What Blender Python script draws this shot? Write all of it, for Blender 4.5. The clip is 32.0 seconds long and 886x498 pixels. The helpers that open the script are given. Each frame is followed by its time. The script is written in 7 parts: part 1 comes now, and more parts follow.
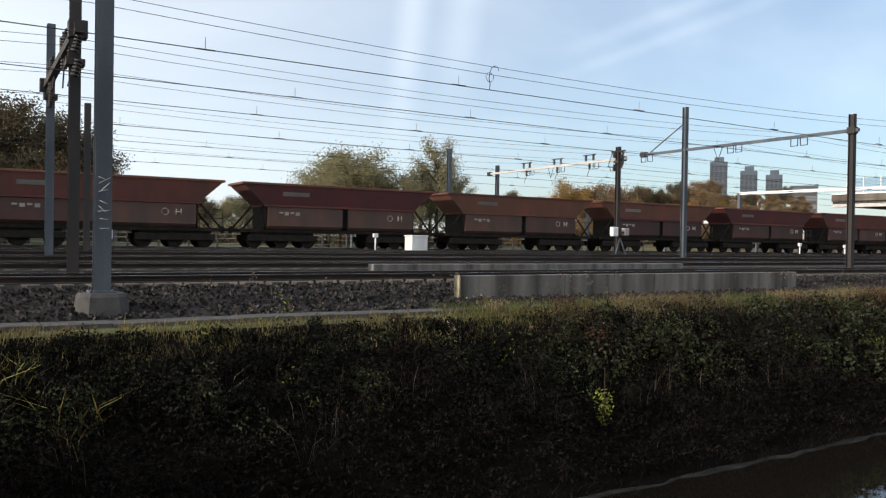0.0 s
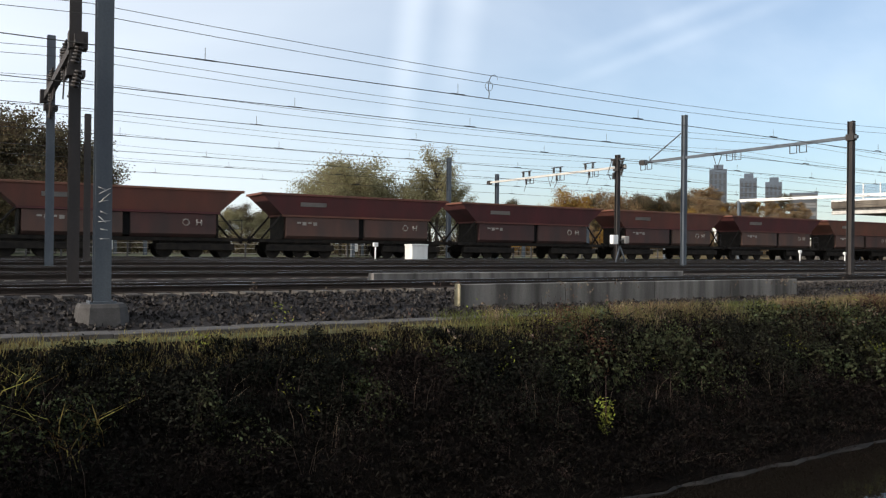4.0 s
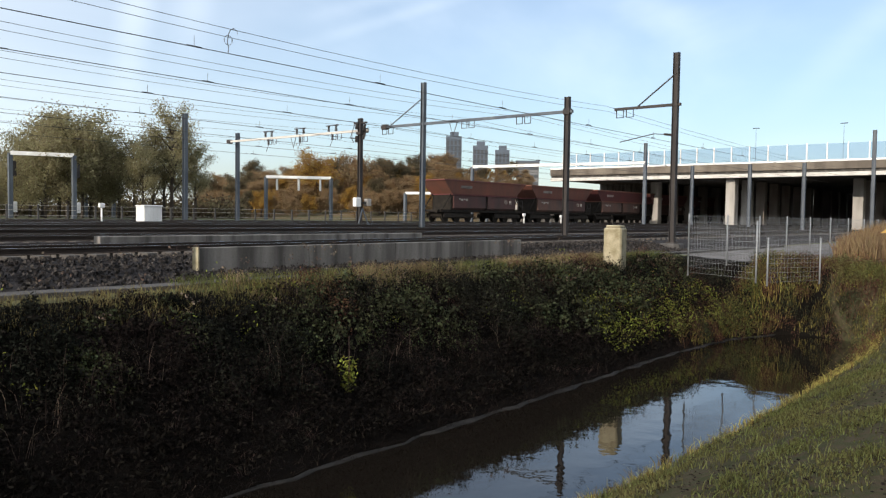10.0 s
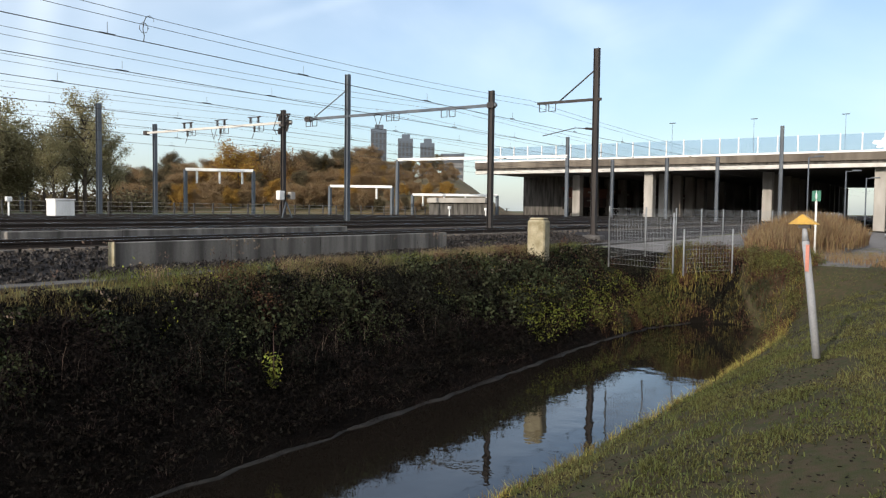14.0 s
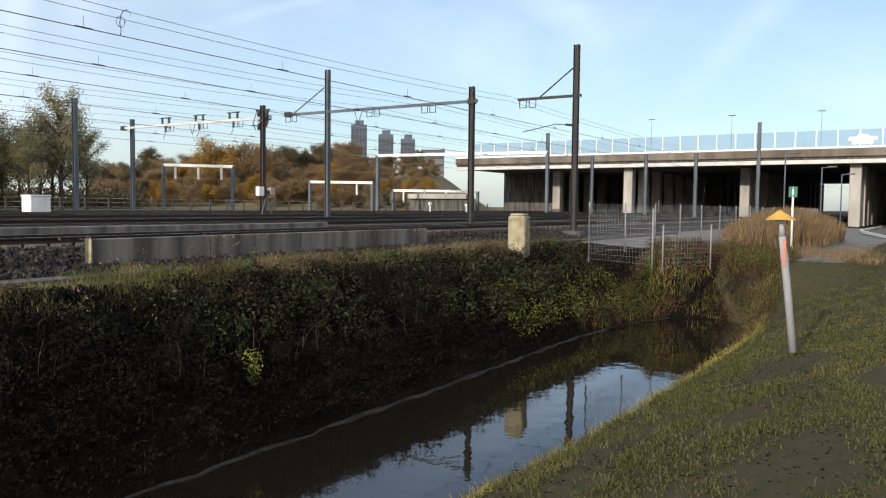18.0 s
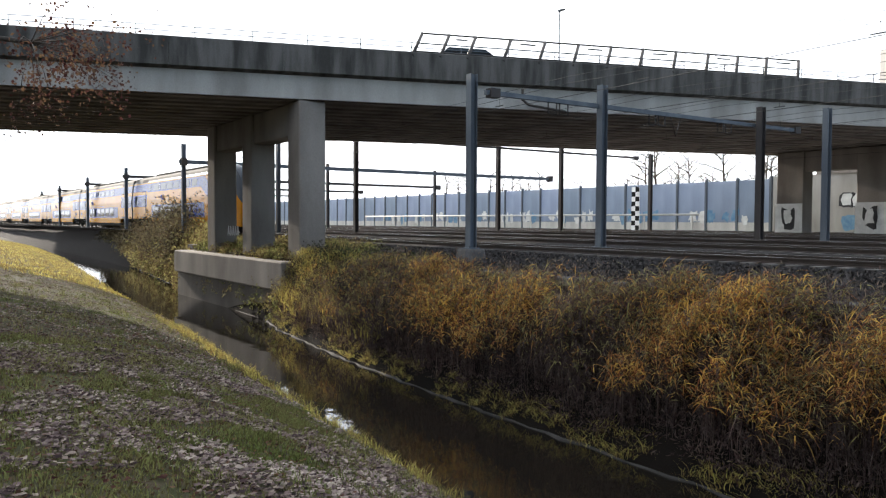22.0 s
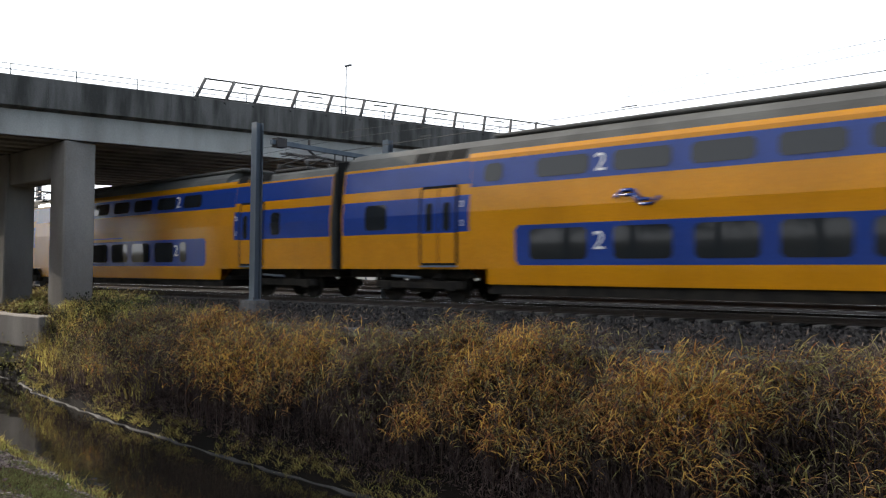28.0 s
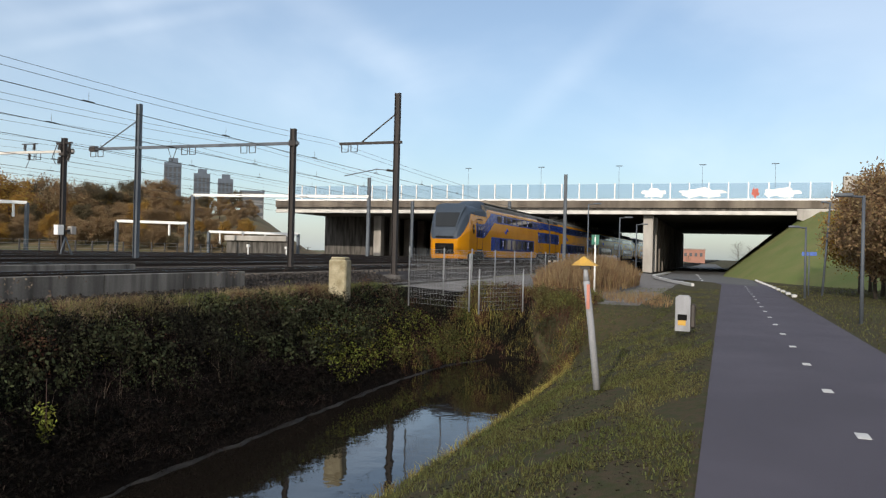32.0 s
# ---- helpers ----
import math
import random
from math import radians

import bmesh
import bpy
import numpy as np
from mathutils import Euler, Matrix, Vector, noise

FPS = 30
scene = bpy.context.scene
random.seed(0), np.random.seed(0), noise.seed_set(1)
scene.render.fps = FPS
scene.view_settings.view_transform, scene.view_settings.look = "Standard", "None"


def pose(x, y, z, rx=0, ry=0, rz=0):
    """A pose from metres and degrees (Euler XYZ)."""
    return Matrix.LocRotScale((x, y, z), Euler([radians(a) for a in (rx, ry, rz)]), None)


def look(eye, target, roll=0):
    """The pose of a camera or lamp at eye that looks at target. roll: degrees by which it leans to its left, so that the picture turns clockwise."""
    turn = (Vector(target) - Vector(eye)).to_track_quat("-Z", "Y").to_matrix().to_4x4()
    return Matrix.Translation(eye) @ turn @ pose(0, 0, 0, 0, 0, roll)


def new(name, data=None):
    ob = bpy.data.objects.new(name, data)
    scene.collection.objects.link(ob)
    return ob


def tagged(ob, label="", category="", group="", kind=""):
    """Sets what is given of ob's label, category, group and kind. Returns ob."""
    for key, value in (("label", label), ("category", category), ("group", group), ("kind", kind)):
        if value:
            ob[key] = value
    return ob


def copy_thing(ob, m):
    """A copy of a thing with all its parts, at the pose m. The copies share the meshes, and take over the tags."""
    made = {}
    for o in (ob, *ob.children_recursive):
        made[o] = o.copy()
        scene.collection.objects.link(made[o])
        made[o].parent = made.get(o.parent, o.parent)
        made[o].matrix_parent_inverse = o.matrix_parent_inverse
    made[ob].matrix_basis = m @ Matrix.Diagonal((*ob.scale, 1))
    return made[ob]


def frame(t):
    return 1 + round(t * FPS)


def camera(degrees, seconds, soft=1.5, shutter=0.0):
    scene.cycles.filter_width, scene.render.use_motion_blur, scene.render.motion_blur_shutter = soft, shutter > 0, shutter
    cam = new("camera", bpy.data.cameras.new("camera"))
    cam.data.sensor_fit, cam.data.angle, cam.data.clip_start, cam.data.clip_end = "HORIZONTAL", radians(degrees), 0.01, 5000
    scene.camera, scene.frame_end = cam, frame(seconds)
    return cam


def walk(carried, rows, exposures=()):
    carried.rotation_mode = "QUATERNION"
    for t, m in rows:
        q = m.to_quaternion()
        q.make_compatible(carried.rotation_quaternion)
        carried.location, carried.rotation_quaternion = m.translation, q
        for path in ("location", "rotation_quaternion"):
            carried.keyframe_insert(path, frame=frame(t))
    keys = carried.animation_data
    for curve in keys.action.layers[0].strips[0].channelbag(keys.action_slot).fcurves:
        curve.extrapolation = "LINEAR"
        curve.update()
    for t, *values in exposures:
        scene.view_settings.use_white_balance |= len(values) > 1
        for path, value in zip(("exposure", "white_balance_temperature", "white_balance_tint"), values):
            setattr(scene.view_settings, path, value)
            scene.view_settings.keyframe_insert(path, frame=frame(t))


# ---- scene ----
cam = camera(59.2, 32.0, soft=1.25, shutter=0.15)
PATH = [
    (0, -31.53, -0.53, -0.89),
    (0.5, -31.86, -0.4, -1.01),
    (1, -31.97, -0.28, -0.99),
    (1.5, -31.4, -0.14, -1.06),
    (2, -31.51, -0.07, -0.94),
    (2.5, -31.2, -0.24, -0.5),
    (4.5, -31.74, 0.22, -0.7),
    (5, -32.28, 0.1, -0.64),
    (5.5, -33.06, -0, -0.63),
    (6, -34.46, -0.08, -0.83),
    (6.5, -36.54, -0.29, -1.07),
    (7, -37.79, -0.71, -0.91),
    (7.5, -40.55, -1.21, -1.28),
    (8, -42.4, -1.59, -1.06),
    (8.5, -44.95, -2.22, -1.27),
    (9, -47.22, -2.34, -1.29),
    (9.5, -49.25, -2.53, -1.24),
    (10, -50.22, -2.42, -0.84),
    (10.5, -51.5, -2.24, -0.31),
    (11, -52.77, -2.41, -0.45),
    (11.5, -53.8, -2.62, -0.64),
    (12, -53.99, -2.75, -0.61),
    (12.5, -54.78, -2.66, -0.56),
    (13, -55.31, -2.59, -0.56),
    (13.5, -55.49, -2.83, -0.58),
    (14, -55.68, -2.86, -0.67),
    (14.5, -55.56, -2.8, -0.69),
    (16.5, -57.12, -2.24, -0.9),
    (17, -57.28, -2.66, -0.75),
    (17.5, -57.45, -2.99, -0.83),
    (18, -57.1, -3.14, -0.64),
    (18.5, -52.44, -2.05, 0.45),
    (18.8, -43.54, -2.75, 0.51),
    (19, -34.1, -3.22, 0.55),
    (19.3, -22.76, -2.83, -0.01),
    (19.5, -14.66, -2.57, -0.38),
    (19.7, -5.34, -3.18, -0.01),
    (19.9, 5.6, -3.8, 0.35),
    (20, 13.04, -4.11, 0.53),
    (20.3, 27.84, -4.49, -0.19),
    (20.5, 34.92, -4.74, -0.67),
    (20.7, 40.57, -3.36, -0.73),
    (21, 46.94, -1.3, -0.83),
    (21.5, 54.03, -1.83, -0.24),
    (22, 55.68, -1.98, -0.31),
    (22.5, 54.38, -1.7, -0.92),
    (23, 52.6, -1.23, -0.94),
    (23.5, 52.7, -0.88, -1.18),
    (24, 49.56, -0.66, -0.96),
    (24.5, 47.63, -0.23, -1.23),
    (25, 46.88, 0.39, -1.23),
    (25.5, 41.17, 1.86, -1.3),
    (27.5, 40.37, 1.76, -0.38),
    (28, 40.12, 1.87, -0.45),
    (28.5, 36.59, 2.11, -0.51),
    (29, 24.26, 3.68, -1.79),
    (29.2, 9.02, 4.74, -1.08),
    (29.5, -12.83, 4.59, -0.92),
    (29.8, -33.58, 4.64, -0.51),
    (30, -43.76, 4.47, -0.87),
    (30.2, -51.93, 3.77, -1.95),
    (30.5, -58.28, 2.34, -2.12),
    (31, -64.93, 0.89, -1.76),
    (31.5, -68.05, 0.68, -1.63),
    (32, -70.14, 0.29, -1.36),
]

EYE = Vector((0, 0, 0.8))


def aim(yaw, pitch):
    y, p = radians(yaw), radians(pitch)
    return EYE + Vector((-math.sin(y) * math.cos(p), math.cos(y) * math.cos(p), math.sin(p)))


walk(cam, [(t, look(EYE, aim(yaw, pitch), -roll)) for t, yaw, pitch, roll in PATH],
     exposures=[(0, 0.0), (6, 0.0), (9, 0.1), (18, 0.1), (19, 0.0), (19.6, 0.0), (20.2, 0.25), (21, 1.2), (21.9, 0.98), (28.3, 0.85), (29, 0.5), (30, 0.5), (30.5, 0.25), (31, 0.08), (32, -0.12)])

# ---- sky and sun ----
SUN_AZ, SUN_EL = 92.0, 17.0        # to the left of the y axis, above the horizon
world = bpy.data.worlds.new("sky")
scene.world = world
world.use_nodes = True
wn, wl = world.node_tree.nodes, world.node_tree.links
wn.clear()
sky = wn.new("ShaderNodeTexSky")
sky.sky_type, sky.sun_disc = "NISHITA", False
sky.sun_elevation, sky.sun_rotation = radians(SUN_EL), radians(-SUN_AZ)
sky.air_density, sky.dust_density, sky.ozone_density = 1.0, 1.2, 3.0
tc = wn.new("ShaderNodeTexCoord")
mp = wn.new("ShaderNodeMapping")
mp.inputs["Scale"].default_value = (1.0, 2.2, 4.0)
mp.inputs["Rotation"].default_value = (0.25, 0.5, 0.6)
nz = wn.new("ShaderNodeTexNoise")
nz.inputs["Scale"].default_value, nz.inputs["Detail"].default_value, nz.inputs["Roughness"].default_value = 1.3, 5, 0.5
nz.inputs["Distortion"].default_value = 0.4
rp = wn.new("ShaderNodeMapRange")
rp.interpolation_type = "SMOOTHSTEP"
rp.inputs["From Min"].default_value, rp.inputs["From Max"].default_value = 0.35, 0.8
rp.inputs["To Min"].default_value, rp.inputs["To Max"].default_value = 0.15, 0.38
mx = wn.new("ShaderNodeMixRGB")
mx.inputs[2].default_value = (8.6, 9.3, 10.0, 1)


def sky_dir(az, el):
    a, e = radians(az), radians(el)
    return Vector((-math.sin(a) * math.cos(e), math.cos(a) * math.cos(e), math.sin(e)))


def trail(p, q, width, amount, last):
    """An old vapour trail along the great circle from p to q, fading out past both ends; returns the summed cover."""
    p, q = sky_dir(*p), sky_dir(*q)
    side, mid = p.cross(q).normalized(), (p + q).normalized()
    out = []
    for axis, lo, hi in ((side, width, 0.0), (mid, mid.dot(p) - 0.012, mid.dot(p) + 0.006)):
        d = wn.new("ShaderNodeVectorMath")
        d.operation = "DOT_PRODUCT"
        d.inputs[1].default_value = axis
        wl.new(tc.outputs["Generated"], d.inputs[0])
        v = d.outputs["Value"]
        if axis is side:
            a = wn.new("ShaderNodeMath")
            a.operation = "ABSOLUTE"
            wl.new(v, a.inputs[0])
            v = a.outputs[0]
        r = wn.new("ShaderNodeMapRange")
        r.interpolation_type = "SMOOTHSTEP"
        r.inputs["From Min"].default_value, r.inputs["From Max"].default_value = lo, hi
        if axis is side:
            r.inputs["From Min"].default_value, r.inputs["From Max"].default_value = 0.0, width
            r.inputs["To Min"].default_value, r.inputs["To Max"].default_value = amount, 0.0
        wl.new(v, r.inputs["Value"])
        out.append(r.outputs["Result"])
    m = wn.new("ShaderNodeMath")
    m.operation = "MULTIPLY"
    wl.new(out[0], m.inputs[0])
    wl.new(out[1], m.inputs[1])
    b = wn.new("ShaderNodeMath")
    b.operation = "MULTIPLY_ADD"
    wl.new(m.outputs[0], b.inputs[0])
    wl.new(nz.outputs["Fac"], b.inputs[1])
    wl.new(last, b.inputs[2])
    return b.outputs[0]


# bright haze round the sun
dp_ = wn.new("ShaderNodeVectorMath")
dp_.operation = "DOT_PRODUCT"
dp_.inputs[1].default_value = (-math.sin(radians(SUN_AZ)) * math.cos(radians(SUN_EL)), math.cos(radians(SUN_AZ)) * math.cos(radians(SUN_EL)), math.sin(radians(SUN_EL)))
hz = wn.new("ShaderNodeMapRange")
hz.interpolation_type = "SMOOTHSTEP"
hz.inputs["From Min"].default_value, hz.inputs["From Max"].default_value = -0.9, 0.95
mh = wn.new("ShaderNodeMixRGB")
mh.inputs[2].default_value = (9.2, 9.55, 10.0, 1)
bg = wn.new("ShaderNodeBackground")
bg.inputs["Strength"].default_value = 0.15
wo = wn.new("ShaderNodeOutputWorld")
wl.new(tc.outputs["Generated"], mp.inputs["Vector"])
wl.new(mp.outputs["Vector"], nz.inputs["Vector"])
wl.new(nz.outputs["Fac"], rp.inputs["Value"])
cover = rp.outputs["Result"]
for a_, b_, w_, k_ in (((-28.4, 11), (-29.6, 21), 0.03, 0.42), ((-32.5, 14), (-33.5, 22), 0.035, 0.34), ((-42.0, 12.6), (-53.0, 16.0), 0.012, 0.16), ((-43.0, 14.6), (-55.0, 18.0), 0.014, 0.2),
                       ((-75.5, 9.5), (-83.0, 16.5), 0.03, 0.18), ((-57.0, 19.0), (-66.0, 14.0), 0.04, 0.24), ((-20.0, 20.0), (4.0, 24.0), 0.04, 0.2)):
    cover = trail(a_, b_, w_, k_, cover)
# thinner cover higher up
hi_ = wn.new("ShaderNodeSeparateXYZ")
wl.new(tc.outputs["Generated"], hi_.inputs[0])
thin = wn.new("ShaderNodeMapRange")
thin.inputs["From Min"].default_value, thin.inputs["From Max"].default_value = 0.15, 0.75
thin.inputs["To Min"].default_value, thin.inputs["To Max"].default_value = 1.0, 0.35
wl.new(hi_.outputs["Z"], thin.inputs["Value"])
veil = wn.new("ShaderNodeMath")
veil.operation = "MULTIPLY"
wl.new(cover, veil.inputs[0])
wl.new(thin.outputs["Result"], veil.inputs[1])
wl.new(veil.outputs[0], mx.inputs[0])
wl.new(sky.outputs["Color"], mx.inputs[1])
wl.new(tc.outputs["Generated"], dp_.inputs[0])
wl.new(dp_.outputs["Value"], hz.inputs["Value"])
wl.new(hz.outputs["Result"], mh.inputs[0])
wl.new(mx.outputs["Color"], mh.inputs[1])
wl.new(mh.outputs["Color"], bg.inputs["Color"])
wl.new(bg.outputs["Background"], wo.inputs["Surface"])
sun = new("sun", bpy.data.lights.new("sun", "SUN"))
sun.data.energy, sun.data.angle, sun.data.color = 4.4, radians(0.6), (1.0, 0.89, 0.76)
saz, sel = radians(SUN_AZ), radians(SUN_EL)
sun.matrix_world = look((0, 0, 50), (50 * math.sin(saz) * math.cos(sel), -50 * math.cos(saz) * math.cos(sel), 50 - 50 * math.sin(sel)))


# ---- materials ----
def mat(name, color, rough=0.8, color2=None, scale=3.0, fine=40.0, bump=0.15, metal=0.0, rand=0.0, island=0.0, trans=0.0, spread=0.16, streak=1.0, gloss=0.4):
    """A surface with variation at two scales: color to color2 by coarse noise, grain by fine noise."""
    m = bpy.data.materials.new(name)
    m.use_nodes = True
    n, l = m.node_tree.nodes, m.node_tree.links
    p = n["Principled BSDF"]
    p.inputs["Roughness"].default_value, p.inputs["Metallic"].default_value = rough, metal
    p.inputs["Specular IOR Level"].default_value = gloss
    c2 = color2 or tuple(v * 0.72 for v in color)
    co = n.new("ShaderNodeTexCoord")
    mapg = n.new("ShaderNodeMapping")
    mapg.inputs["Scale"].default_value = (1, 1, 1 / streak)
    a, b = n.new("ShaderNodeTexNoise"), n.new("ShaderNodeTexNoise")
    a.inputs["Scale"].default_value, a.inputs["Detail"].default_value = scale, 6
    b.inputs["Scale"].default_value, b.inputs["Detail"].default_value = fine, 4
    l.new(co.outputs["Object"], mapg.inputs["Vector"])
    l.new(mapg.outputs["Vector"], a.inputs["Vector"])
    l.new(co.outputs["Object"], b.inputs["Vector"])
    r = n.new("ShaderNodeValToRGB")
    r.color_ramp.elements[0].position, r.color_ramp.elements[1].position = 0.5 - spread, 0.5 + spread
    r.color_ramp.elements[0].color, r.color_ramp.elements[1].color = (*color, 1), (*c2, 1)
    l.new(a.outputs["Fac"], r.inputs["Fac"])
    h = n.new("ShaderNodeHueSaturation")
    l.new(r.outputs["Color"], h.inputs["Color"])
    g = n.new("ShaderNodeMapRange")
    g.inputs["To Min"].default_value, g.inputs["To Max"].default_value = 0.75, 1.25
    l.new(b.outputs["Fac"], g.inputs["Value"])
    if rand or island:
        src = n.new("ShaderNodeObjectInfo").outputs["Random"] if rand else n.new("ShaderNodeNewGeometry").outputs["Random Per Island"]
        k = rand or island
        q = n.new("ShaderNodeMapRange")
        q.inputs["To Min"].default_value, q.inputs["To Max"].default_value = 1 - k, 1 + k
        l.new(src, q.inputs["Value"])
        mu = n.new("ShaderNodeMath")
        mu.operation = "MULTIPLY"
        l.new(q.outputs["Result"], mu.inputs[0])
        l.new(g.outputs["Result"], mu.inputs[1])
        l.new(mu.outputs["Value"], h.inputs["Value"])
        q2 = n.new("ShaderNodeMapRange")
        q2.inputs["To Min"].default_value, q2.inputs["To Max"].default_value = 0.5 - 0.06 * k, 0.5 + 0.06 * k
        l.new(src, q2.inputs["Value"])
        l.new(q2.outputs["Result"], h.inputs["Hue"])
    else:
        l.new(g.outputs["Result"], h.inputs["Value"])
    l.new(h.outputs["Color"], p.inputs["Base Color"])
    if bump:
        bp = n.new("ShaderNodeBump")
        bp.inputs["Strength"].default_value, bp.inputs["Distance"].default_value = bump, 0.02
        l.new(b.outputs["Fac"], bp.inputs["Height"])
        l.new(bp.outputs["Normal"], p.inputs["Normal"])
    if trans:
        t = n.new("ShaderNodeBsdfTranslucent")
        l.new(h.outputs["Color"], t.inputs["Color"])
        ms = n.new("ShaderNodeMixShader")
        ms.inputs["Fac"].default_value = trans
        l.new(p.outputs["BSDF"], ms.inputs[1])
        l.new(t.outputs["BSDF"], ms.inputs[2])
        l.new(ms.outputs["Shader"], n["Material Output"].inputs["Surface"])
    return m


M_GRASS = mat("lawn", (0.040, 0.044, 0.019), 0.95, (0.062, 0.047, 0.030), 7, 70, 1.0, gloss=0.1, spread=0.12)
# near-black soil: the shade between the bank plants is put into its colour
M_SOIL = mat("shade_dark_bank_soil", (0.0085, 0.0068, 0.0056), 0.98, (0.0055, 0.0048, 0.004), 1.5, 30, 0.8, gloss=0.05)
# near ballast dark for shade, yard ballast pale for sun: light put into colour
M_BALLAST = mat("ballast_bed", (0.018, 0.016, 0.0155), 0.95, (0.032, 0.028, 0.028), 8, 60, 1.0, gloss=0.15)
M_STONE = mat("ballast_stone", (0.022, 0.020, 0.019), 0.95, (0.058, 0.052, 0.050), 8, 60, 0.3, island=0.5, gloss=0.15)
M_YARD = mat("sunlit_yard_ballast", (0.36, 0.345, 0.335), 0.95, (0.11, 0.104, 0.10), 1.1, 50, 1.0, gloss=0.15)
M_FIELD = mat("rough_field", (0.06, 0.075, 0.025), 0.97, (0.10, 0.085, 0.04), 0.3, 6, 0.5)
M_GALV = mat("bright_galvanised_wire", (0.23, 0.24, 0.25), 0.6, (0.17, 0.18, 0.19), 3, 30, 0.05)
M_GRAVEL = mat("grey_gravel", (0.15, 0.14, 0.135), 0.95, (0.095, 0.088, 0.082), 1.2, 40, 0.5)
M_ASPHALT = mat("asphalt_path", (0.072, 0.066, 0.084), 0.9, (0.058, 0.053, 0.068), 0.6, 90, 0.35, gloss=0.25)
M_ROAD = mat("asphalt_road", (0.06, 0.06, 0.062), 0.9, (0.08, 0.08, 0.08), 0.5, 60, 0.3)
M_PAINT = mat("road_paint", (0.42, 0.42, 0.42), 0.7, (0.5, 0.5, 0.48), 6, 40, 0.1)
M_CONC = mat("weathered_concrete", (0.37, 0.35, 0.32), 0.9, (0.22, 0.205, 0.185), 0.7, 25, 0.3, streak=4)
# brown stains, darkened further to hold the shade under the decks
M_PIER = mat("brown_stained_shaded_concrete", (0.225, 0.200, 0.175), 0.92, (0.115, 0.098, 0.084), 0.6, 22, 0.35, streak=3)
M_FOOT = mat("dark_brown_concrete", (0.14, 0.122, 0.105), 0.9, (0.075, 0.064, 0.055), 0.8, 20, 0.4, streak=3)
M_WALL = mat("streaked_wall_concrete", (0.21, 0.195, 0.178), 0.93, (0.065, 0.06, 0.054), 2.0, 20, 0.4, streak=8, spread=0.14)
M_CONC_R = mat("brown_grimy_concrete", (0.17, 0.145, 0.115), 0.92, (0.075, 0.062, 0.05), 0.5, 14, 0.3, streak=5)
M_CONC_L = mat("pale_concrete", (0.55, 0.53, 0.49), 0.88, (0.40, 0.385, 0.36), 0.8, 25, 0.25, streak=4)
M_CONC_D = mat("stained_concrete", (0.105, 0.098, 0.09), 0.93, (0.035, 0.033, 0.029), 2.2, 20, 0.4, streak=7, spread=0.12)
M_CONC_Y = mat("lichen_sunlit_concrete", (0.36, 0.32, 0.22), 0.92, (0.20, 0.17, 0.10), 3, 25, 0.5)
M_STEEL = mat("galvanised_steel", (0.065, 0.077, 0.095), 0.65, (0.105, 0.12, 0.135), 2.5, 30, 0.08, gloss=0.3, metal=0.15, streak=6)
M_RUSTY = mat("brown_mast_steel", (0.030, 0.028, 0.029), 0.75, (0.052, 0.043, 0.038), 2, 30, 0.15, metal=0.2, streak=6)
M_WHITE = mat("white_paint", (0.72, 0.72, 0.70), 0.55, (0.58, 0.58, 0.56), 1.5, 30, 0.05, streak=4)
M_DARK = mat("black_insulator", (0.02, 0.018, 0.016), 0.5, (0.04, 0.03, 0.025), 6, 40, 0.1)
M_WIRE = mat("overhead_wire", (0.035, 0.033, 0.03), 0.6, (0.05, 0.045, 0.04), 2, 30, 0.0)
M_RAILSIDE = mat("rusty_rail", (0.020, 0.015, 0.012), 0.9, (0.032, 0.022, 0.017), 3, 50, 0.2)
M_RAILTOP = mat("polished_rail_head", (0.55, 0.55, 0.56), 0.25, (0.45, 0.45, 0.46), 3, 60, 0.02, metal=0.9)
M_POST = mat("grey_post_paint", (0.30, 0.31, 0.33), 0.7, (0.20, 0.205, 0.22), 3, 30, 0.1, streak=4)
M_DUCT = mat("dusty_concrete", (0.095, 0.09, 0.087), 0.93, (0.055, 0.052, 0.05), 2.5, 30, 0.35, gloss=0.15)
M_SLEEPER = mat("concrete_sleeper", (0.085, 0.077, 0.07), 0.92, (0.05, 0.045, 0.041), 4, 40, 0.3, rand=0.2)


def glassy(name, color, rough=0.05):
    m = bpy.data.materials.new(name)
    m.use_nodes = True
    p = m.node_tree.nodes["Principled BSDF"]
    p.inputs["Base Color"].default_value, p.inputs["Roughness"].default_value = (*color, 1), rough
    p.inputs["Specular IOR Level"].default_value = 0.6 if rough < 0.03 else 0.3
    return m


M_GLASS = glassy("tinted_window_glass", (0.012, 0.014, 0.016))
M_WATER = glassy("ditch_water", (0.008, 0.0065, 0.005), 0.02)
wn2, wl2 = M_WATER.node_tree.nodes, M_WATER.node_tree.links
wnz, wbp, wtc = wn2.new("ShaderNodeTexNoise"), wn2.new("ShaderNodeBump"), wn2.new("ShaderNodeTexCoord")
wnz.inputs["Scale"].default_value, wnz.inputs["Detail"].default_value = 1.6, 3
wbp.inputs["Strength"].default_value, wbp.inputs["Distance"].default_value = 0.10, 0.05
wl2.new(wtc.outputs["Object"], wnz.inputs["Vector"])
wl2.new(wnz.outputs["Fac"], wbp.inputs["Height"])
wl2.new(wbp.outputs["Normal"], wn2["Principled BSDF"].inputs["Normal"])


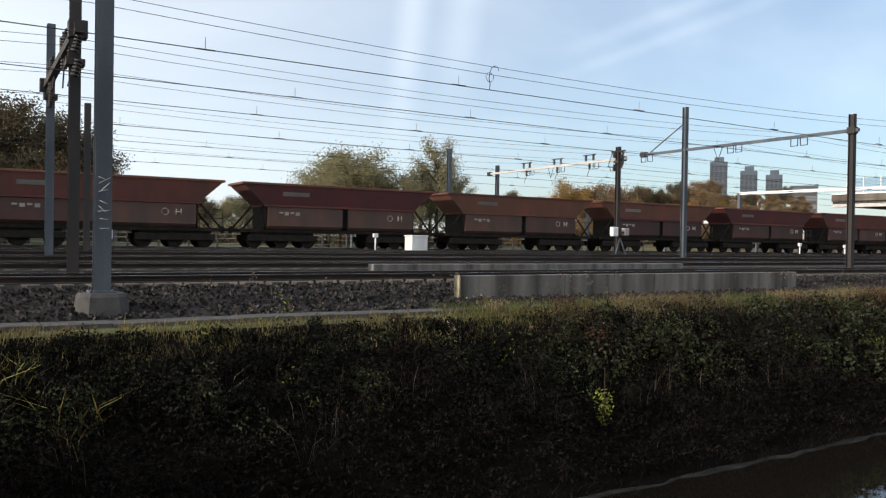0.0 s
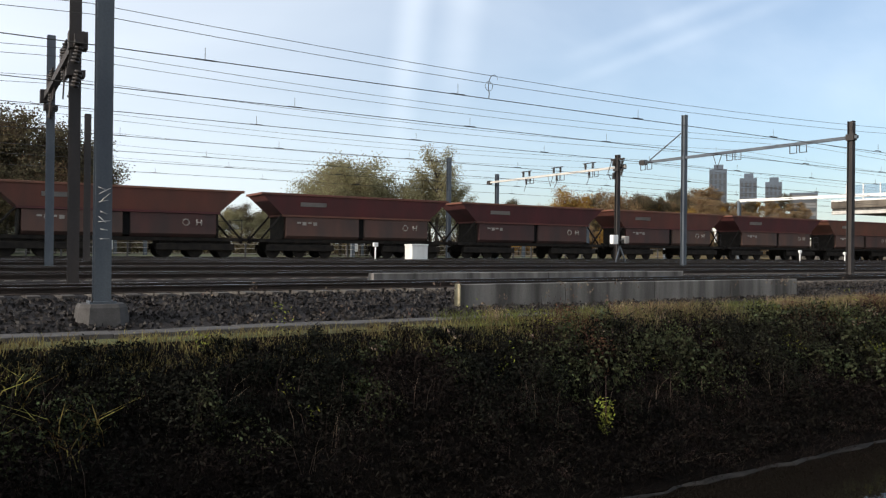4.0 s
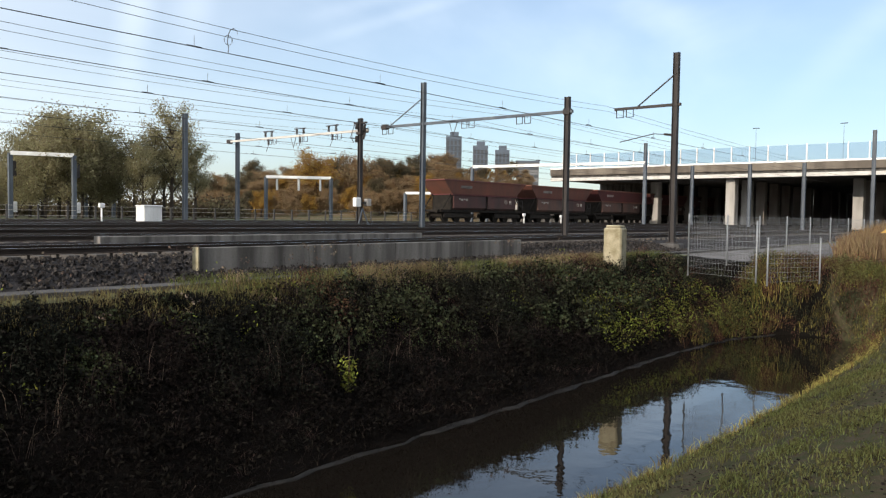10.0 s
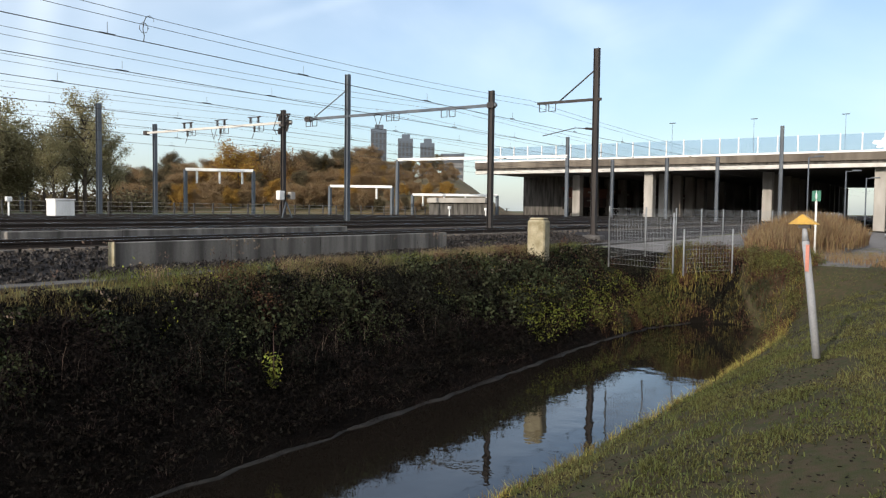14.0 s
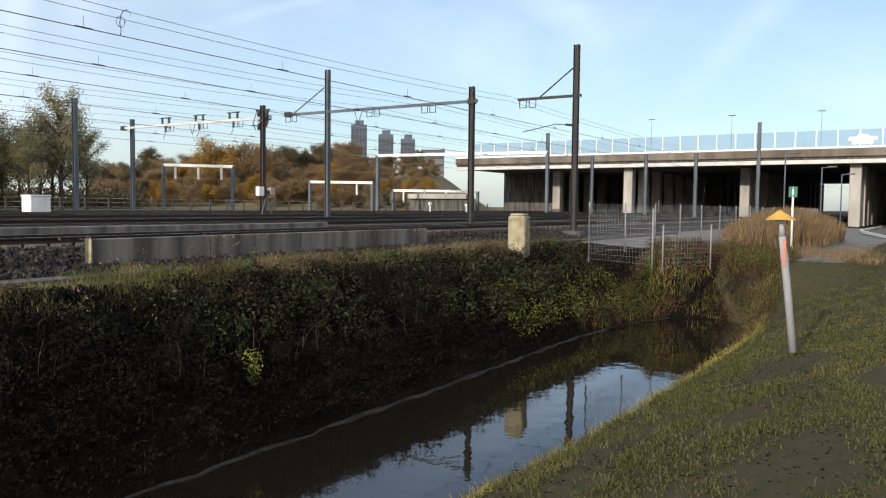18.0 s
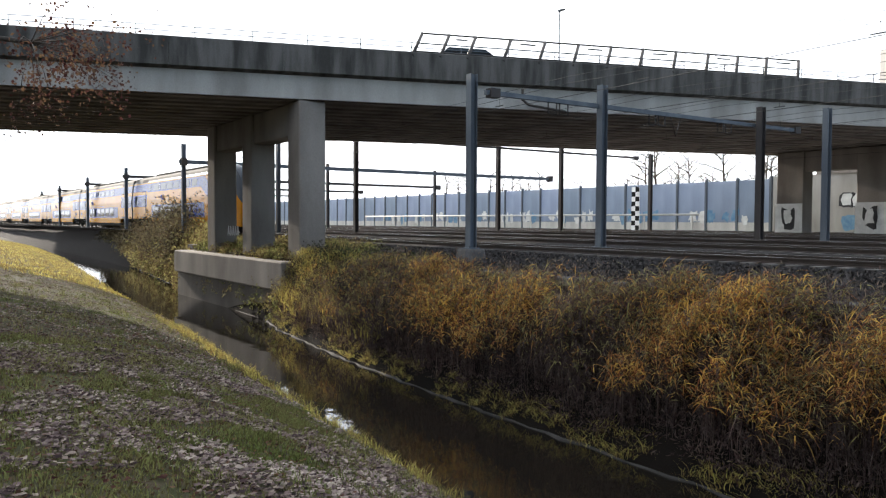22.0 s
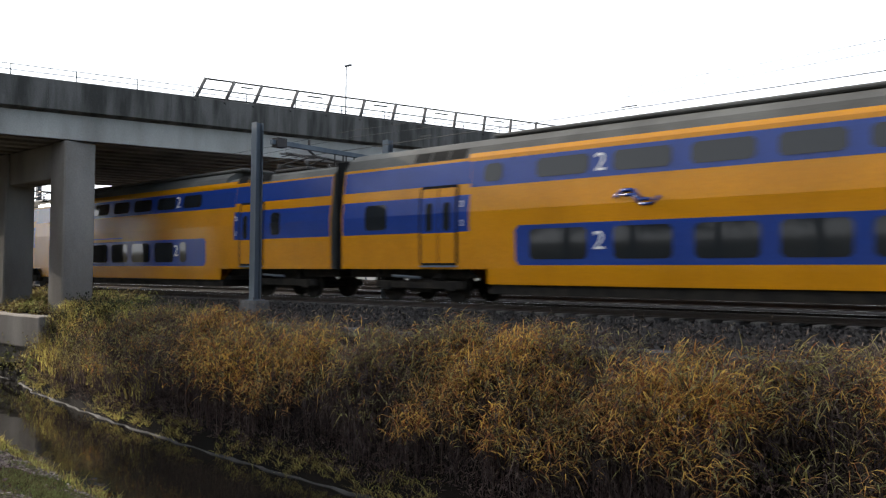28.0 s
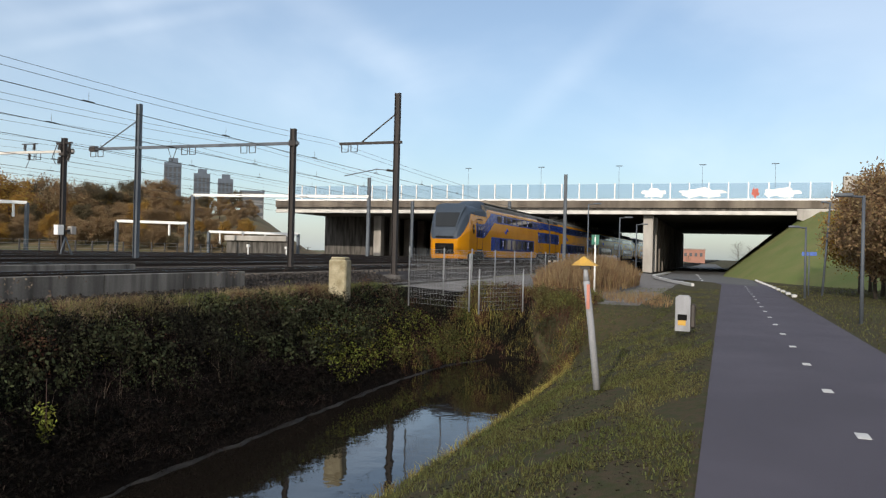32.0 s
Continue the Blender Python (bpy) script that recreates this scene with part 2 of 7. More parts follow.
# ---- mesh building ----
class Shape:
    """Collects vertices and faces for one mesh."""

    def __init__(self):
        self.v, self.f, self.s, self.m = [], [], [], []

    def add(self, verts, faces, smooth=False, mi=0):
        k = len(self.v)
        self.v += [tuple(p) for p in verts]
        self.f += [tuple(i + k for i in f) for f in faces]
        self.s += [smooth] * len(faces)
        self.m += [mi] * len(faces)
        return self

    def box(self, x0, x1, y0, y1, z0, z1, bevel=0.0, mi=0):
        b = min(bevel, abs(x1 - x0) / 2.2, abs(y1 - y0) / 2.2, abs(z1 - z0) / 2.2)
        if b <= 0:
            return self.add([(x, y, z) for z in (z0, z1) for y in (y0, y1) for x in (x0, x1)],
                            [(0, 2, 3, 1), (4, 5, 7, 6), (0, 1, 5, 4), (2, 6, 7, 3), (0, 4, 6, 2), (1, 3, 7, 5)], mi=mi)
        ring = [(x0 + b, y0), (x1 - b, y0), (x1, y0 + b), (x1, y1 - b), (x1 - b, y1), (x0 + b, y1), (x0, y1 - b), (x0, y0 + b)]
        inner = [(x0 + b, y0 + b), (x1 - b, y0 + b), (x1 - b, y0 + b), (x1 - b, y1 - b), (x1 - b, y1 - b), (x0 + b, y1 - b), (x0 + b, y1 - b), (x0 + b, y0 + b)]
        v = [(x, y, z0) for x, y in inner] + [(x, y, z0 + b) for x, y in ring] + [(x, y, z1 - b) for x, y in ring] + [(x, y, z1) for x, y in inner]
        f = [(i + 8 * k, (i + 1) % 8 + 8 * k, (i + 1) % 8 + 8 * k + 8, i + 8 * k + 8) for k in range(3) for i in range(8)]
        return self.add(v, f + [(7, 5, 3, 1), (25, 27, 29, 31)], mi=mi)

    def tube(self, pts, r, n=8, smooth=True, mi=0, r2=None):
        """A round bar along points."""
        pts = [Vector(p) for p in pts]
        v, f = [], []
        for i, p in enumerate(pts):
            d = (pts[min(i + 1, len(pts) - 1)] - pts[max(i - 1, 0)]).normalized()
            a = d.orthogonal().normalized() if abs(d.z) < 0.9 else Vector((1, 0, 0))
            a = (a - d * a.dot(d)).normalized()
            b = d.cross(a)
            rr = r if r2 is None else r + (r2 - r) * i / (len(pts) - 1)
            v += [p + (a * math.cos(math.tau * k / n) + b * math.sin(math.tau * k / n)) * rr for k in range(n)]
        for i in range(len(pts) - 1):
            f += [(i * n + k, i * n + (k + 1) % n, (i + 1) * n + (k + 1) % n, (i + 1) * n + k) for k in range(n)]
        self.add(v, f, smooth, mi)
        k = len(self.v) - n * len(pts)
        self.f += [tuple(range(k + n - 1, k - 1, -1)), tuple(range(len(self.v) - n, len(self.v)))]
        self.s += [False, False]
        self.m += [mi, mi]
        return self

    def prism(self, outline, lo, hi, axis="x", mi=0):
        """An outline of two coordinates, drawn out along an axis."""
        place = {"x": lambda a, b, c: (c, a, b), "y": lambda a, b, c: (a, c, b), "z": lambda a, b, c: (a, b, c)}[axis]
        n = len(outline)
        v = [place(a, b, lo) for a, b in outline] + [place(a, b, hi) for a, b in outline]
        f = [(i, (i + 1) % n, (i + 1) % n + n, i + n) for i in range(n)] + [tuple(range(n - 1, -1, -1)), tuple(range(n, 2 * n))]
        return self.add(v, f, mi=mi)

    def shift(self, m):
        self.v = [tuple(m @ Vector(p)) for p in self.v]
        return self

    def mesh(self, name, mats):
        me = bpy.data.meshes.new(name)
        me.from_pydata(self.v, [], self.f)
        for m in mats if isinstance(mats, (list, tuple)) else [mats]:
            me.materials.append(m)
        me.polygons.foreach_set("use_smooth", self.s)
        me.polygons.foreach_set("material_index", self.m)
        me.update()
        return me


def thing(name, label, category, at=None, group="", kind=""):
    ob = new(name)
    ob.empty_display_size = 0.2
    if at is not None:
        ob.matrix_basis = at if isinstance(at, Matrix) else Matrix.Translation(at)
    return tagged(ob, label, category, group, kind)


def part(name, shape, material, parent, label="", at=None):
    ob = new(name, shape.mesh(name, material) if isinstance(shape, Shape) else shape)
    ob.parent = parent
    if at is not None:
        ob.matrix_basis = at if isinstance(at, Matrix) else Matrix.Translation(at)
    return tagged(ob, label)


def solid(name, shape, material, label, category, at=None, group="", kind=""):
    ob = new(name, shape.mesh(name, material))
    if at is not None:
        ob.matrix_basis = at if isinstance(at, Matrix) else Matrix.Translation(at)
    return tagged(ob, label, category, group, kind)


def lerp(x, table):
    return float(np.interp(x, [a for a, _ in table], [b for _, b in table]))


# ---- ground, water, tracks ----
NEAR = [(-400, 28), (-90, 13.5), (-45, 9.5), (-32, 8.7), (-17, 7.2), (-13, 6.85), (-9, 6.5), (0, 6.0), (10, 5.25), (14, 5.05), (18, 5.0), (24, 5.1), (28, 5.7), (30.2, 7.2)]
FAR = [(-400, 33), (-90, 18), (-57, 14.2), (-49, 13.4), (-44, 12.3), (-30, 11.8), (-27, 11.1), (-20, 10.3), (-14, 9.95), (-7, 9.8), (0, 9.5), (7, 9.15), (14, 9.2), (22, 9.45), (26, 9.2), (28.5, 8.4), (30.2, 7.2)]
WATER_Z = -3.2
TRACKS = [(17.9, 0.0), (22.3, 0.12), (26.2, 0.2), (31.8, 0.25), (36.9, 0.25), (40.9, 0.25), (46.45, 0.25), (51, 0.25)]


def bank_top(x):
    return max(12.6, lerp(x, FAR) + (1.9 if x < -43 else 0.7))


def ground_z(x, y):
    wob = 0.05 * math.sin(x * 0.9 + y * 0.7) + 0.04 * math.sin(x * 2.3 - y * 1.1)
    land = lerp(y, [(-2000, -1.2), (-60, -1.0), (0.25, -0.97), (5, -1.05), (12.4, -0.7), (12.9, -0.62), (13.75, -0.6), (16.0, -0.24), (19.4, -0.22), (20.6, -0.1), (23, -0.05),
                    (35, 0.0), (53, 0.02), (60, 0.1), (2000, 0.1)])
    if y < 12.6 and y > 0.25:
        land += wob * 0.5
    if x < 30.6:
        a, b = lerp(x, NEAR), lerp(x, FAR)
        c = min(1.0, max(0.0, (30.6 - x) / 2.2))
        if 0.25 < y <= a:
            u = (y - 0.25) / (a - 0.25)
            dip = -0.97 - 2.35 * (0.55 * u + 0.45 * u ** 3) + wob * u * (1 - u) * 2
            return land + (dip - land) * c
        if a < y < b:
            return land + (-3.9 - land) * c
        tp = bank_top(x)
        if b <= y < tp:
            u = (y - b) / (tp - b)
            dip = -3.3 + (lerp(tp, [(12.4, -0.66), (13.75, -0.6), (16.0, -0.24), (20, -0.2)]) + 3.3) * (u ** 0.85) + wob * u * (1 - u) * 3
            return land + (dip - land) * c
    return land


def make_ground():
    xs = sorted(set([-2000, -900, -500, -350, -260, -200, -160, -130, -110, -95, -85] + list(np.arange(-78, -30, 2.0)) + list(np.arange(-30, 32, 0.5))
                    + list(np.arange(32, 60, 2.0)) + [64, 70, 78, 86, 95, 105, 120, 140, 170, 220, 300, 450, 900, 2000]))
    rows = []
    for x in xs:
        a, b = (lerp(x, NEAR), lerp(x, FAR)) if x < 30.6 else (7.0, 7.4)
        ys = [-2000, -600, -250, -120, -60, -30, -15, -8, -5, -3.2, -1.4, 0.0, 0.25] + [0.25 + (a - 0.25) * k / 12 for k in range(1, 13)] + [a + 0.15, (a + b) / 2, b - 0.15]
        top = bank_top(x)
        ys += [b + (top - b) * k / 10 for k in range(0, 11)] + [max(13.3, top + .1), max(13.75, top + .2), 14.6, 15.3, 16.0, 17.9, 19.4, 20.6, 23, 26, 30, 35, 40, 46, 53, 60, 75, 100, 150, 260, 500, 2000]
        rows.append(ys)
    v = [(x, y, ground_z(x, y)) for x, ys in zip(xs, rows) for y in ys]
    n = len(rows[0])
    f, mi = [], []
    for i in range(len(xs) - 1):
        for j in range(n - 1):
            f.append((i * n + j, (i + 1) * n + j, (i + 1) * n + j + 1, i * n + j + 1))
            y = (rows[i][j] + rows[i][j + 1]) / 2
            x = (xs[i] + xs[i + 1]) / 2
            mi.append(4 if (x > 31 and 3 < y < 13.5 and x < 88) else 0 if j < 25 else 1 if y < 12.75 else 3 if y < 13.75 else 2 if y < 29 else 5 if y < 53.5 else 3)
    me = bpy.data.meshes.new("ground")
    me.from_pydata(v, [], f)
    for m in (M_GRASS, M_SOIL, M_BALLAST, M_FIELD, M_GRAVEL, M_YARD):
        me.materials.append(m)
    me.polygons.foreach_set("material_index", mi)
    me.polygons.foreach_set("use_smooth", [True] * len(f))
    me.update()
    tagged(new("ground", me), "grassy ditch banks, grey ballast yard and rough fields", "ground", kind="structure")
    xs = [x for x in xs if -400 <= x <= 30.2]
    s = Shape()
    for x0, x1 in zip(xs, xs[1:]):
        s.add([(x0, lerp(x0, NEAR) - 0.5, WATER_Z), (x1, lerp(x1, NEAR) - 0.5, WATER_Z), (x1, lerp(x1, FAR) + 0.5, WATER_Z), (x0, lerp(x0, FAR) + 0.5, WATER_Z)], [(0, 1, 2, 3)])
    # pale mud line where the water meets the far bank
    sl = Shape()
    for x0, x1 in zip(xs, xs[1:]):
        if x0 >= -60:
            q = [(x, lerp(x, FAR) + o + 0.04 * math.sin(x * 3.1) + 0.05 * math.sin(x * 7.3), z) for x in (x0, x1) for o, z in ((-0.03, WATER_Z - 0.03), (-0.02, WATER_Z + 0.012), (0.05 + 0.04 * math.sin(x * 1.7) + (0.06 if x > 10 else 0.0), WATER_Z + 0.025 + 0.012 * math.sin(x * 2.9)))]
            sl.add(q, [(0, 3, 4, 1), (1, 4, 5, 2)], True)
    solid("waterline", sl, mat("pale_mud", (0.024, 0.022, 0.021), 0.9, (0.006, 0.0055, 0.005), 2.2, 30, 0.5, spread=0.14), "thin pale mud line along the water's edge", "shore", kind="structure")
    solid("water", s, M_WATER, "still dark water in the ditch", "water", kind="structure")


def make_tracks():
    sec = [(-0.07, -0.15), (0.07, -0.15), (0.07, -0.135), (0.012, -0.12), (0.012, -0.045), (0.036, -0.035), (0.036, -0.004), (-0.036, -0.004), (-0.036, -0.035), (-0.012, -0.045), (-0.012, -0.12), (-0.07, -0.135)]
    for k, (yc, z) in enumerate(TRACKS):
        tr = thing("railway_track", "pair of rusty steel rails on concrete sleepers in ballast", "railway track", (0, yc, z), "parallel railway tracks", "structure")
        for s in (-1, 1):
            a = Shape().prism([(s * 0.7525 + p, q) for p, q in sec], -700, 900, "x")
            part("rail", a, M_RAILSIDE, tr, "rusty rail web")
            b = Shape().box(-700, 900, s * 0.7525 - 0.03, s * 0.7525 + 0.03, -0.0035, 0.0)
            part("rail_head", b, M_RAILTOP, tr, "polished running surface")
        if k > 0:
            bed = Shape().prism([(-1.75, -0.4), (1.75, -0.4), (1.5, -0.17), (-1.5, -0.17)], -700, 900, "x")
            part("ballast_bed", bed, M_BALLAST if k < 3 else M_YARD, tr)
        st = Shape()
        if not k:
            one = Shape().box(0, 0.25, -1.25, 1.25, -0.25, -0.148, 0.012).mesh("sleeper", M_SLEEPER)
            for i in range(290):
                part("sleeper", one, None, tr, at=(-62 + 0.6 * i, 0, 0))
        if k:
            for x in np.arange(-70, 130, 0.6):
                st.box(x, x + 0.25, -1.25, 1.25, -0.22, -0.148)
            ob = part("sleeper_row", st, M_SLEEPER, tr)
            tagged(ob, kind="stuff")


make_ground()
make_tracks()

# cycle path with its dashed centre line
s = Shape()
edge = [(-600, 0.17), (58, 0.17), (70, 1.6), (140, 4.5)]
low = [(-600, -2.95), (58, -2.95), (70, -2.2), (140, 0.2)]
for (x0, a), (x1, b), (_, c), (_, d) in zip(edge, edge[1:], low, low[1:]):
    s.add([(x0, c, -0.945), (x1, d, -0.945), (x1, b, -0.945), (x0, a, -0.945), (x0, c, -1.1), (x1, d, -1.1), (x1, b, -1.1), (x0, a, -1.1)], [(0, 1, 2, 3), (4, 5, 1, 0), (3, 2, 6, 7)])
cycle_path = solid("cycle_path", s, M_ASPHALT, "smooth grey-purple asphalt cycle path beside the ditch", "path", kind="structure")
for k in range(-6, 17):
    x = 8.84 + 2.87 * k
    part("dash", Shape().box(x - 0.14, x + 0.14, -1.41, -1.285, -0.95, -0.940), M_PAINT, cycle_path, "white paint dash")


# ---- viaducts ----
def left_viaduct():
    """The sloped-edge viaduct across the tracks on the left; its edge runs along EDGE."""
    ob = thing("road_viaduct", "grey concrete road viaduct on columns across the railway", "bridge", (0, 0, 0), kind="structure")

    def edge_x(y):
        return -28.3 + 0.335 * (y - 13.7)
    ys = [-470, -320, -200, -120, -80] + list(np.arange(-60, 64.1, 4))
    deck = Shape()
    prof = [(0.0, 5.76), (0.0, 6.55), (0.32, 6.62), (0.32, 7.62), (0.05, 7.68), (-0.15, 7.68), (-0.15, 7.0), (-16.4, 7.0), (-16.4, 7.68), (-16.75, 7.68), (-16.75, 6.6), (-16.4, 6.5), (-16.4, 5.76)]
    v, f, n = [], [], len(prof)
    for y in ys:
        v += [(edge_x(y) + a, y, z) for a, z in prof]
    for i in range(len(ys) - 1):
        f += [(i * n + k, (i + 1) * n + k, (i + 1) * n + (k + 1) % n, i * n + (k + 1) % n) for k in range(n)]
    f += [tuple(range(n)), tuple(range(len(v) - 1, len(v) - n - 1, -1))]
    deck.add(v, f)
    # deck and girders take the dark brown: soffit shade put into the colour
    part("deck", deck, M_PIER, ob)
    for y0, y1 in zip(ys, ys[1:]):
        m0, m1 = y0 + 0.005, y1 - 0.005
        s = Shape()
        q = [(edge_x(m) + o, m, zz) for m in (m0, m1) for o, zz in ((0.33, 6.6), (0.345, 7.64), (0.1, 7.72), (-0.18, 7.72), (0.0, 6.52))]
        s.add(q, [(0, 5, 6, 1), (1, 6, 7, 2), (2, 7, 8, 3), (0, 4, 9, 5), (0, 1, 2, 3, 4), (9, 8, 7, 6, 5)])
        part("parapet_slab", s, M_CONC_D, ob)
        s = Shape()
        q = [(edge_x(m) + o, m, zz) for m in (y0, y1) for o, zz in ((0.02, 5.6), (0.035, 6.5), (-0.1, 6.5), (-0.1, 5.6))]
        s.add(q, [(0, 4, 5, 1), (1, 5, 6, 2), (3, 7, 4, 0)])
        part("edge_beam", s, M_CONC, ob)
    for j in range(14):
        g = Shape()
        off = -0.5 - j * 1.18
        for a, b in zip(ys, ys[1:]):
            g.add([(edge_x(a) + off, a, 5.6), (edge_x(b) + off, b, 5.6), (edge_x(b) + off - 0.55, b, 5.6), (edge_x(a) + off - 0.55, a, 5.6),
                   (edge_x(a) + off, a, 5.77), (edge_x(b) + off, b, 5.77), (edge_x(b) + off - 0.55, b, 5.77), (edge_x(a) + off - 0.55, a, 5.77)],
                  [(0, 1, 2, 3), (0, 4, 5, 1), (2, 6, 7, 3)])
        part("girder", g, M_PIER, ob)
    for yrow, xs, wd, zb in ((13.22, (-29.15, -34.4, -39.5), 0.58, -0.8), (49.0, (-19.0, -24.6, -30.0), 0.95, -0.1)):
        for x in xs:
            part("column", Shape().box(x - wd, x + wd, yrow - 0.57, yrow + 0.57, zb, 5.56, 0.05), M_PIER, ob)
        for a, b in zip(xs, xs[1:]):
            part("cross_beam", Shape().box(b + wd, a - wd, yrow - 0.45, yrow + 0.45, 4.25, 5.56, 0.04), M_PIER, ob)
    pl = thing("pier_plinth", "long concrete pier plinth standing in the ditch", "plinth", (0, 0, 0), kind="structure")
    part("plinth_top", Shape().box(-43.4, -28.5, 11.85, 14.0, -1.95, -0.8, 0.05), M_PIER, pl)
    # foot in a darker brown than the top slab
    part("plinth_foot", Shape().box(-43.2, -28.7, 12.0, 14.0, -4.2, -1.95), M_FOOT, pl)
    # abutment wall at the far end
    ab = thing("abutment", "concrete abutment wall covered with graffiti", "wall", (0, 0, 0), kind="structure")
    part("wall", Shape().box(-40, -10.9, 62.0, 64.0, -0.3, 4.9), M_CONC, ab)
    part("coping", Shape().box(-36, -11.2, 61.9, 64.0, 4.9, 5.6), M_PIER, ab)
    bank = Shape()
    rows = [62.5, 90, 130, 180, 260]
    bank.add([p for y in rows for p in ((edge_x(y) - 27, y, -0.2), (edge_x(y) - 16.5, y, 6.98), (edge_x(y) - 0.1, y, 6.98), (edge_x(y) + 10, y, -0.2))],
             [(4 * i + k, 4 * i + k + 1, 4 * i + k + 5, 4 * i + k + 4) for i in range(4) for k in range(3)] + [(3, 2, 1, 0)])
    part("embankment", bank, M_FIELD, ab, "grassy road embankment")
    return edge_x


def right_viaduct():
    ob = thing("motorway_viaduct", "wide concrete motorway viaduct with a glass noise screen", "bridge", (0, 0, 0), kind="structure")
    X0, X1 = 91.0, 166.0
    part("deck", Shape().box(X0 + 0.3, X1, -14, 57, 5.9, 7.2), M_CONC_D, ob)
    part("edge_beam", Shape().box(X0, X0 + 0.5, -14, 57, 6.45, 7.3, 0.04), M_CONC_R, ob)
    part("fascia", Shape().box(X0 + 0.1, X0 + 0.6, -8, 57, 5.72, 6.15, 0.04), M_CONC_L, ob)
    # front columns paler, inner ones dark: sun and deck shade put into the colour
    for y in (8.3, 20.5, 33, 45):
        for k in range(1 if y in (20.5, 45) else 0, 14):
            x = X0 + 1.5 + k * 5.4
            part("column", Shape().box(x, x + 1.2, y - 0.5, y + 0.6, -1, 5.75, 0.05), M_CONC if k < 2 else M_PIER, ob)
    bars = list(np.arange(-10.5, 57, 2.05))
    for y in bars:
        part("screen_post", Shape().box(X0 + 0.12, X0 + 0.24, y - 0.06, y + 0.06, 7.3, 9.3), M_WHITE, ob)
    part("rail_beam", Shape().box(X0 + 0.05, X0 + 0.3, -12, 57, 7.3, 7.5), M_WHITE, ob)
    m = bpy.data.materials.new("clear_screen")
    m.use_nodes = True
    n, l = m.node_tree.nodes, m.node_tree.links
    g, t, x = n.new("ShaderNodeBsdfGlossy"), n.new("ShaderNodeBsdfTransparent"), n.new("ShaderNodeMixShader")
    g.inputs["Roughness"].default_value = 0.1
    g.inputs["Color"].default_value = (0.6, 0.7, 0.8, 1)
    t.inputs["Color"].default_value = (0.78, 0.82, 0.86, 1)
    x.inputs["Fac"].default_value = 0.1
    l.new(t.outputs["BSDF"], x.inputs[1])
    l.new(g.outputs["BSDF"], x.inputs[2])
    l.new(x.outputs["Shader"], n["Material Output"].inputs["Surface"])
    for a, b in zip(bars, bars[1:]):
        o = part("screen_pane", Shape().box(X0 + 0.16, X0 + 0.19, a + 0.08, b - 0.08, 7.5, 9.2), m, ob)
        o.visible_shadow = False
    # dark block added under the deck end, standing in for the shade there
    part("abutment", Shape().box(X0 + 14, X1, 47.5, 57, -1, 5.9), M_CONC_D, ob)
    # sprayed patches on the panes
    m_w, m_r = M_WHITE, mat("faded_red_spray", (0.45, 0.12, 0.09), 0.7)
    for y0, y1, m_ in ((6.3, 9.1, m_w), (-0.1, 5.1, m_w), (-3.4, -2.6, m_r), (-7.6, -3.7, m_w)):
        pts = []
        for k in range(26):
            a = math.tau * k / 26
            wob = 1 + 0.22 * math.sin(5 * a + y0) + 0.14 * math.sin(9 * a + y1)
            pts.append((X0 + 0.135, (y0 + y1) / 2 + (y1 - y0) / 2 * math.cos(a) * min(1.0, wob), 8.15 + 0.5 * math.sin(a) * wob))
        part("sprayed_patch", Shape().add(pts, [tuple(range(25, -1, -1))]), m_, ob, "faded sprayed paint patch")
    part("end_wall", Shape().box(X0 + 0.2, X0 + 0.9, -15.5, -11.6, 7.2, 9.9, 0.03), M_CONC, ob)


edge_x = left_viaduct()
right_viaduct()


# ---- overhead line ----
def mast(x, y, zb, zt, steel=M_STEEL, w=0.22, base=None, label="grey steel overhead-line mast beside the track", double=False):
    ob = thing("overhead_line_mast", label, "mast", (x, y, zb), "overhead line masts")
    h = zt - zb
    t, f = 0.014, w / 2
    g = f - t * 1.4
    sh = Shape().prism([(-f, -f), (f, -f), (f, -g), (t, -g), (t, g), (f, g), (f, f), (-f, f), (-f, g), (-t, g), (-t, -g), (-f, -g)], 0, h, "z")
    part("post", sh, steel, ob)
    part("foot_plate", Shape().box(-f - 0.08, f + 0.08, -f - 0.08, f + 0.08, 0, 0.04), steel, ob)
    for a in (-1, 1):
        for b in (-1, 1):
            part("bolt", Shape().tube([(a * (f + 0.04), b * (f + 0.04), 0.03), (a * (f + 0.04), b * (f + 0.04), 0.1)], 0.018, 6), M_RUSTY, ob)
    if base:
        bw, bh = base
        sh = Shape()
        r0, r1 = bw * 0.55, bw * 0.47
        v = []
        for r, z in ((r0, -bh - 0.3), (r0, -bh), (r1 * 1.02, -0.06), (r1 * 0.93, 0)):
            v += [(r * a, r * b, z) for a, b in ((-1, -0.6), (-0.6, -1), (0.6, -1), (1, -0.6), (1, 0.6), (0.6, 1), (-0.6, 1), (-1, 0.6))]
        fc = [(k * 8 + i, k * 8 + (i + 1) % 8, k * 8 + 8 + (i + 1) % 8, k * 8 + 8 + i) for k in range(3) for i in range(8)] + [tuple(range(24, 32))]
        sh.add(v, fc)
        part("concrete_base", sh, M_DUCT, ob, "pale concrete block foundation")
    return ob


def insulator(shape, p, q, r=0.055, n=6):
    p, q = Vector(p), Vector(q)
    for k in range(n):
        c = p.lerp(q, (k + 0.5) / n)
        d = (q - p) / n * 0.3
        shape.tube([c - d, c + d], r, 8)
    shape.tube([p, q], r * 0.4, 6)


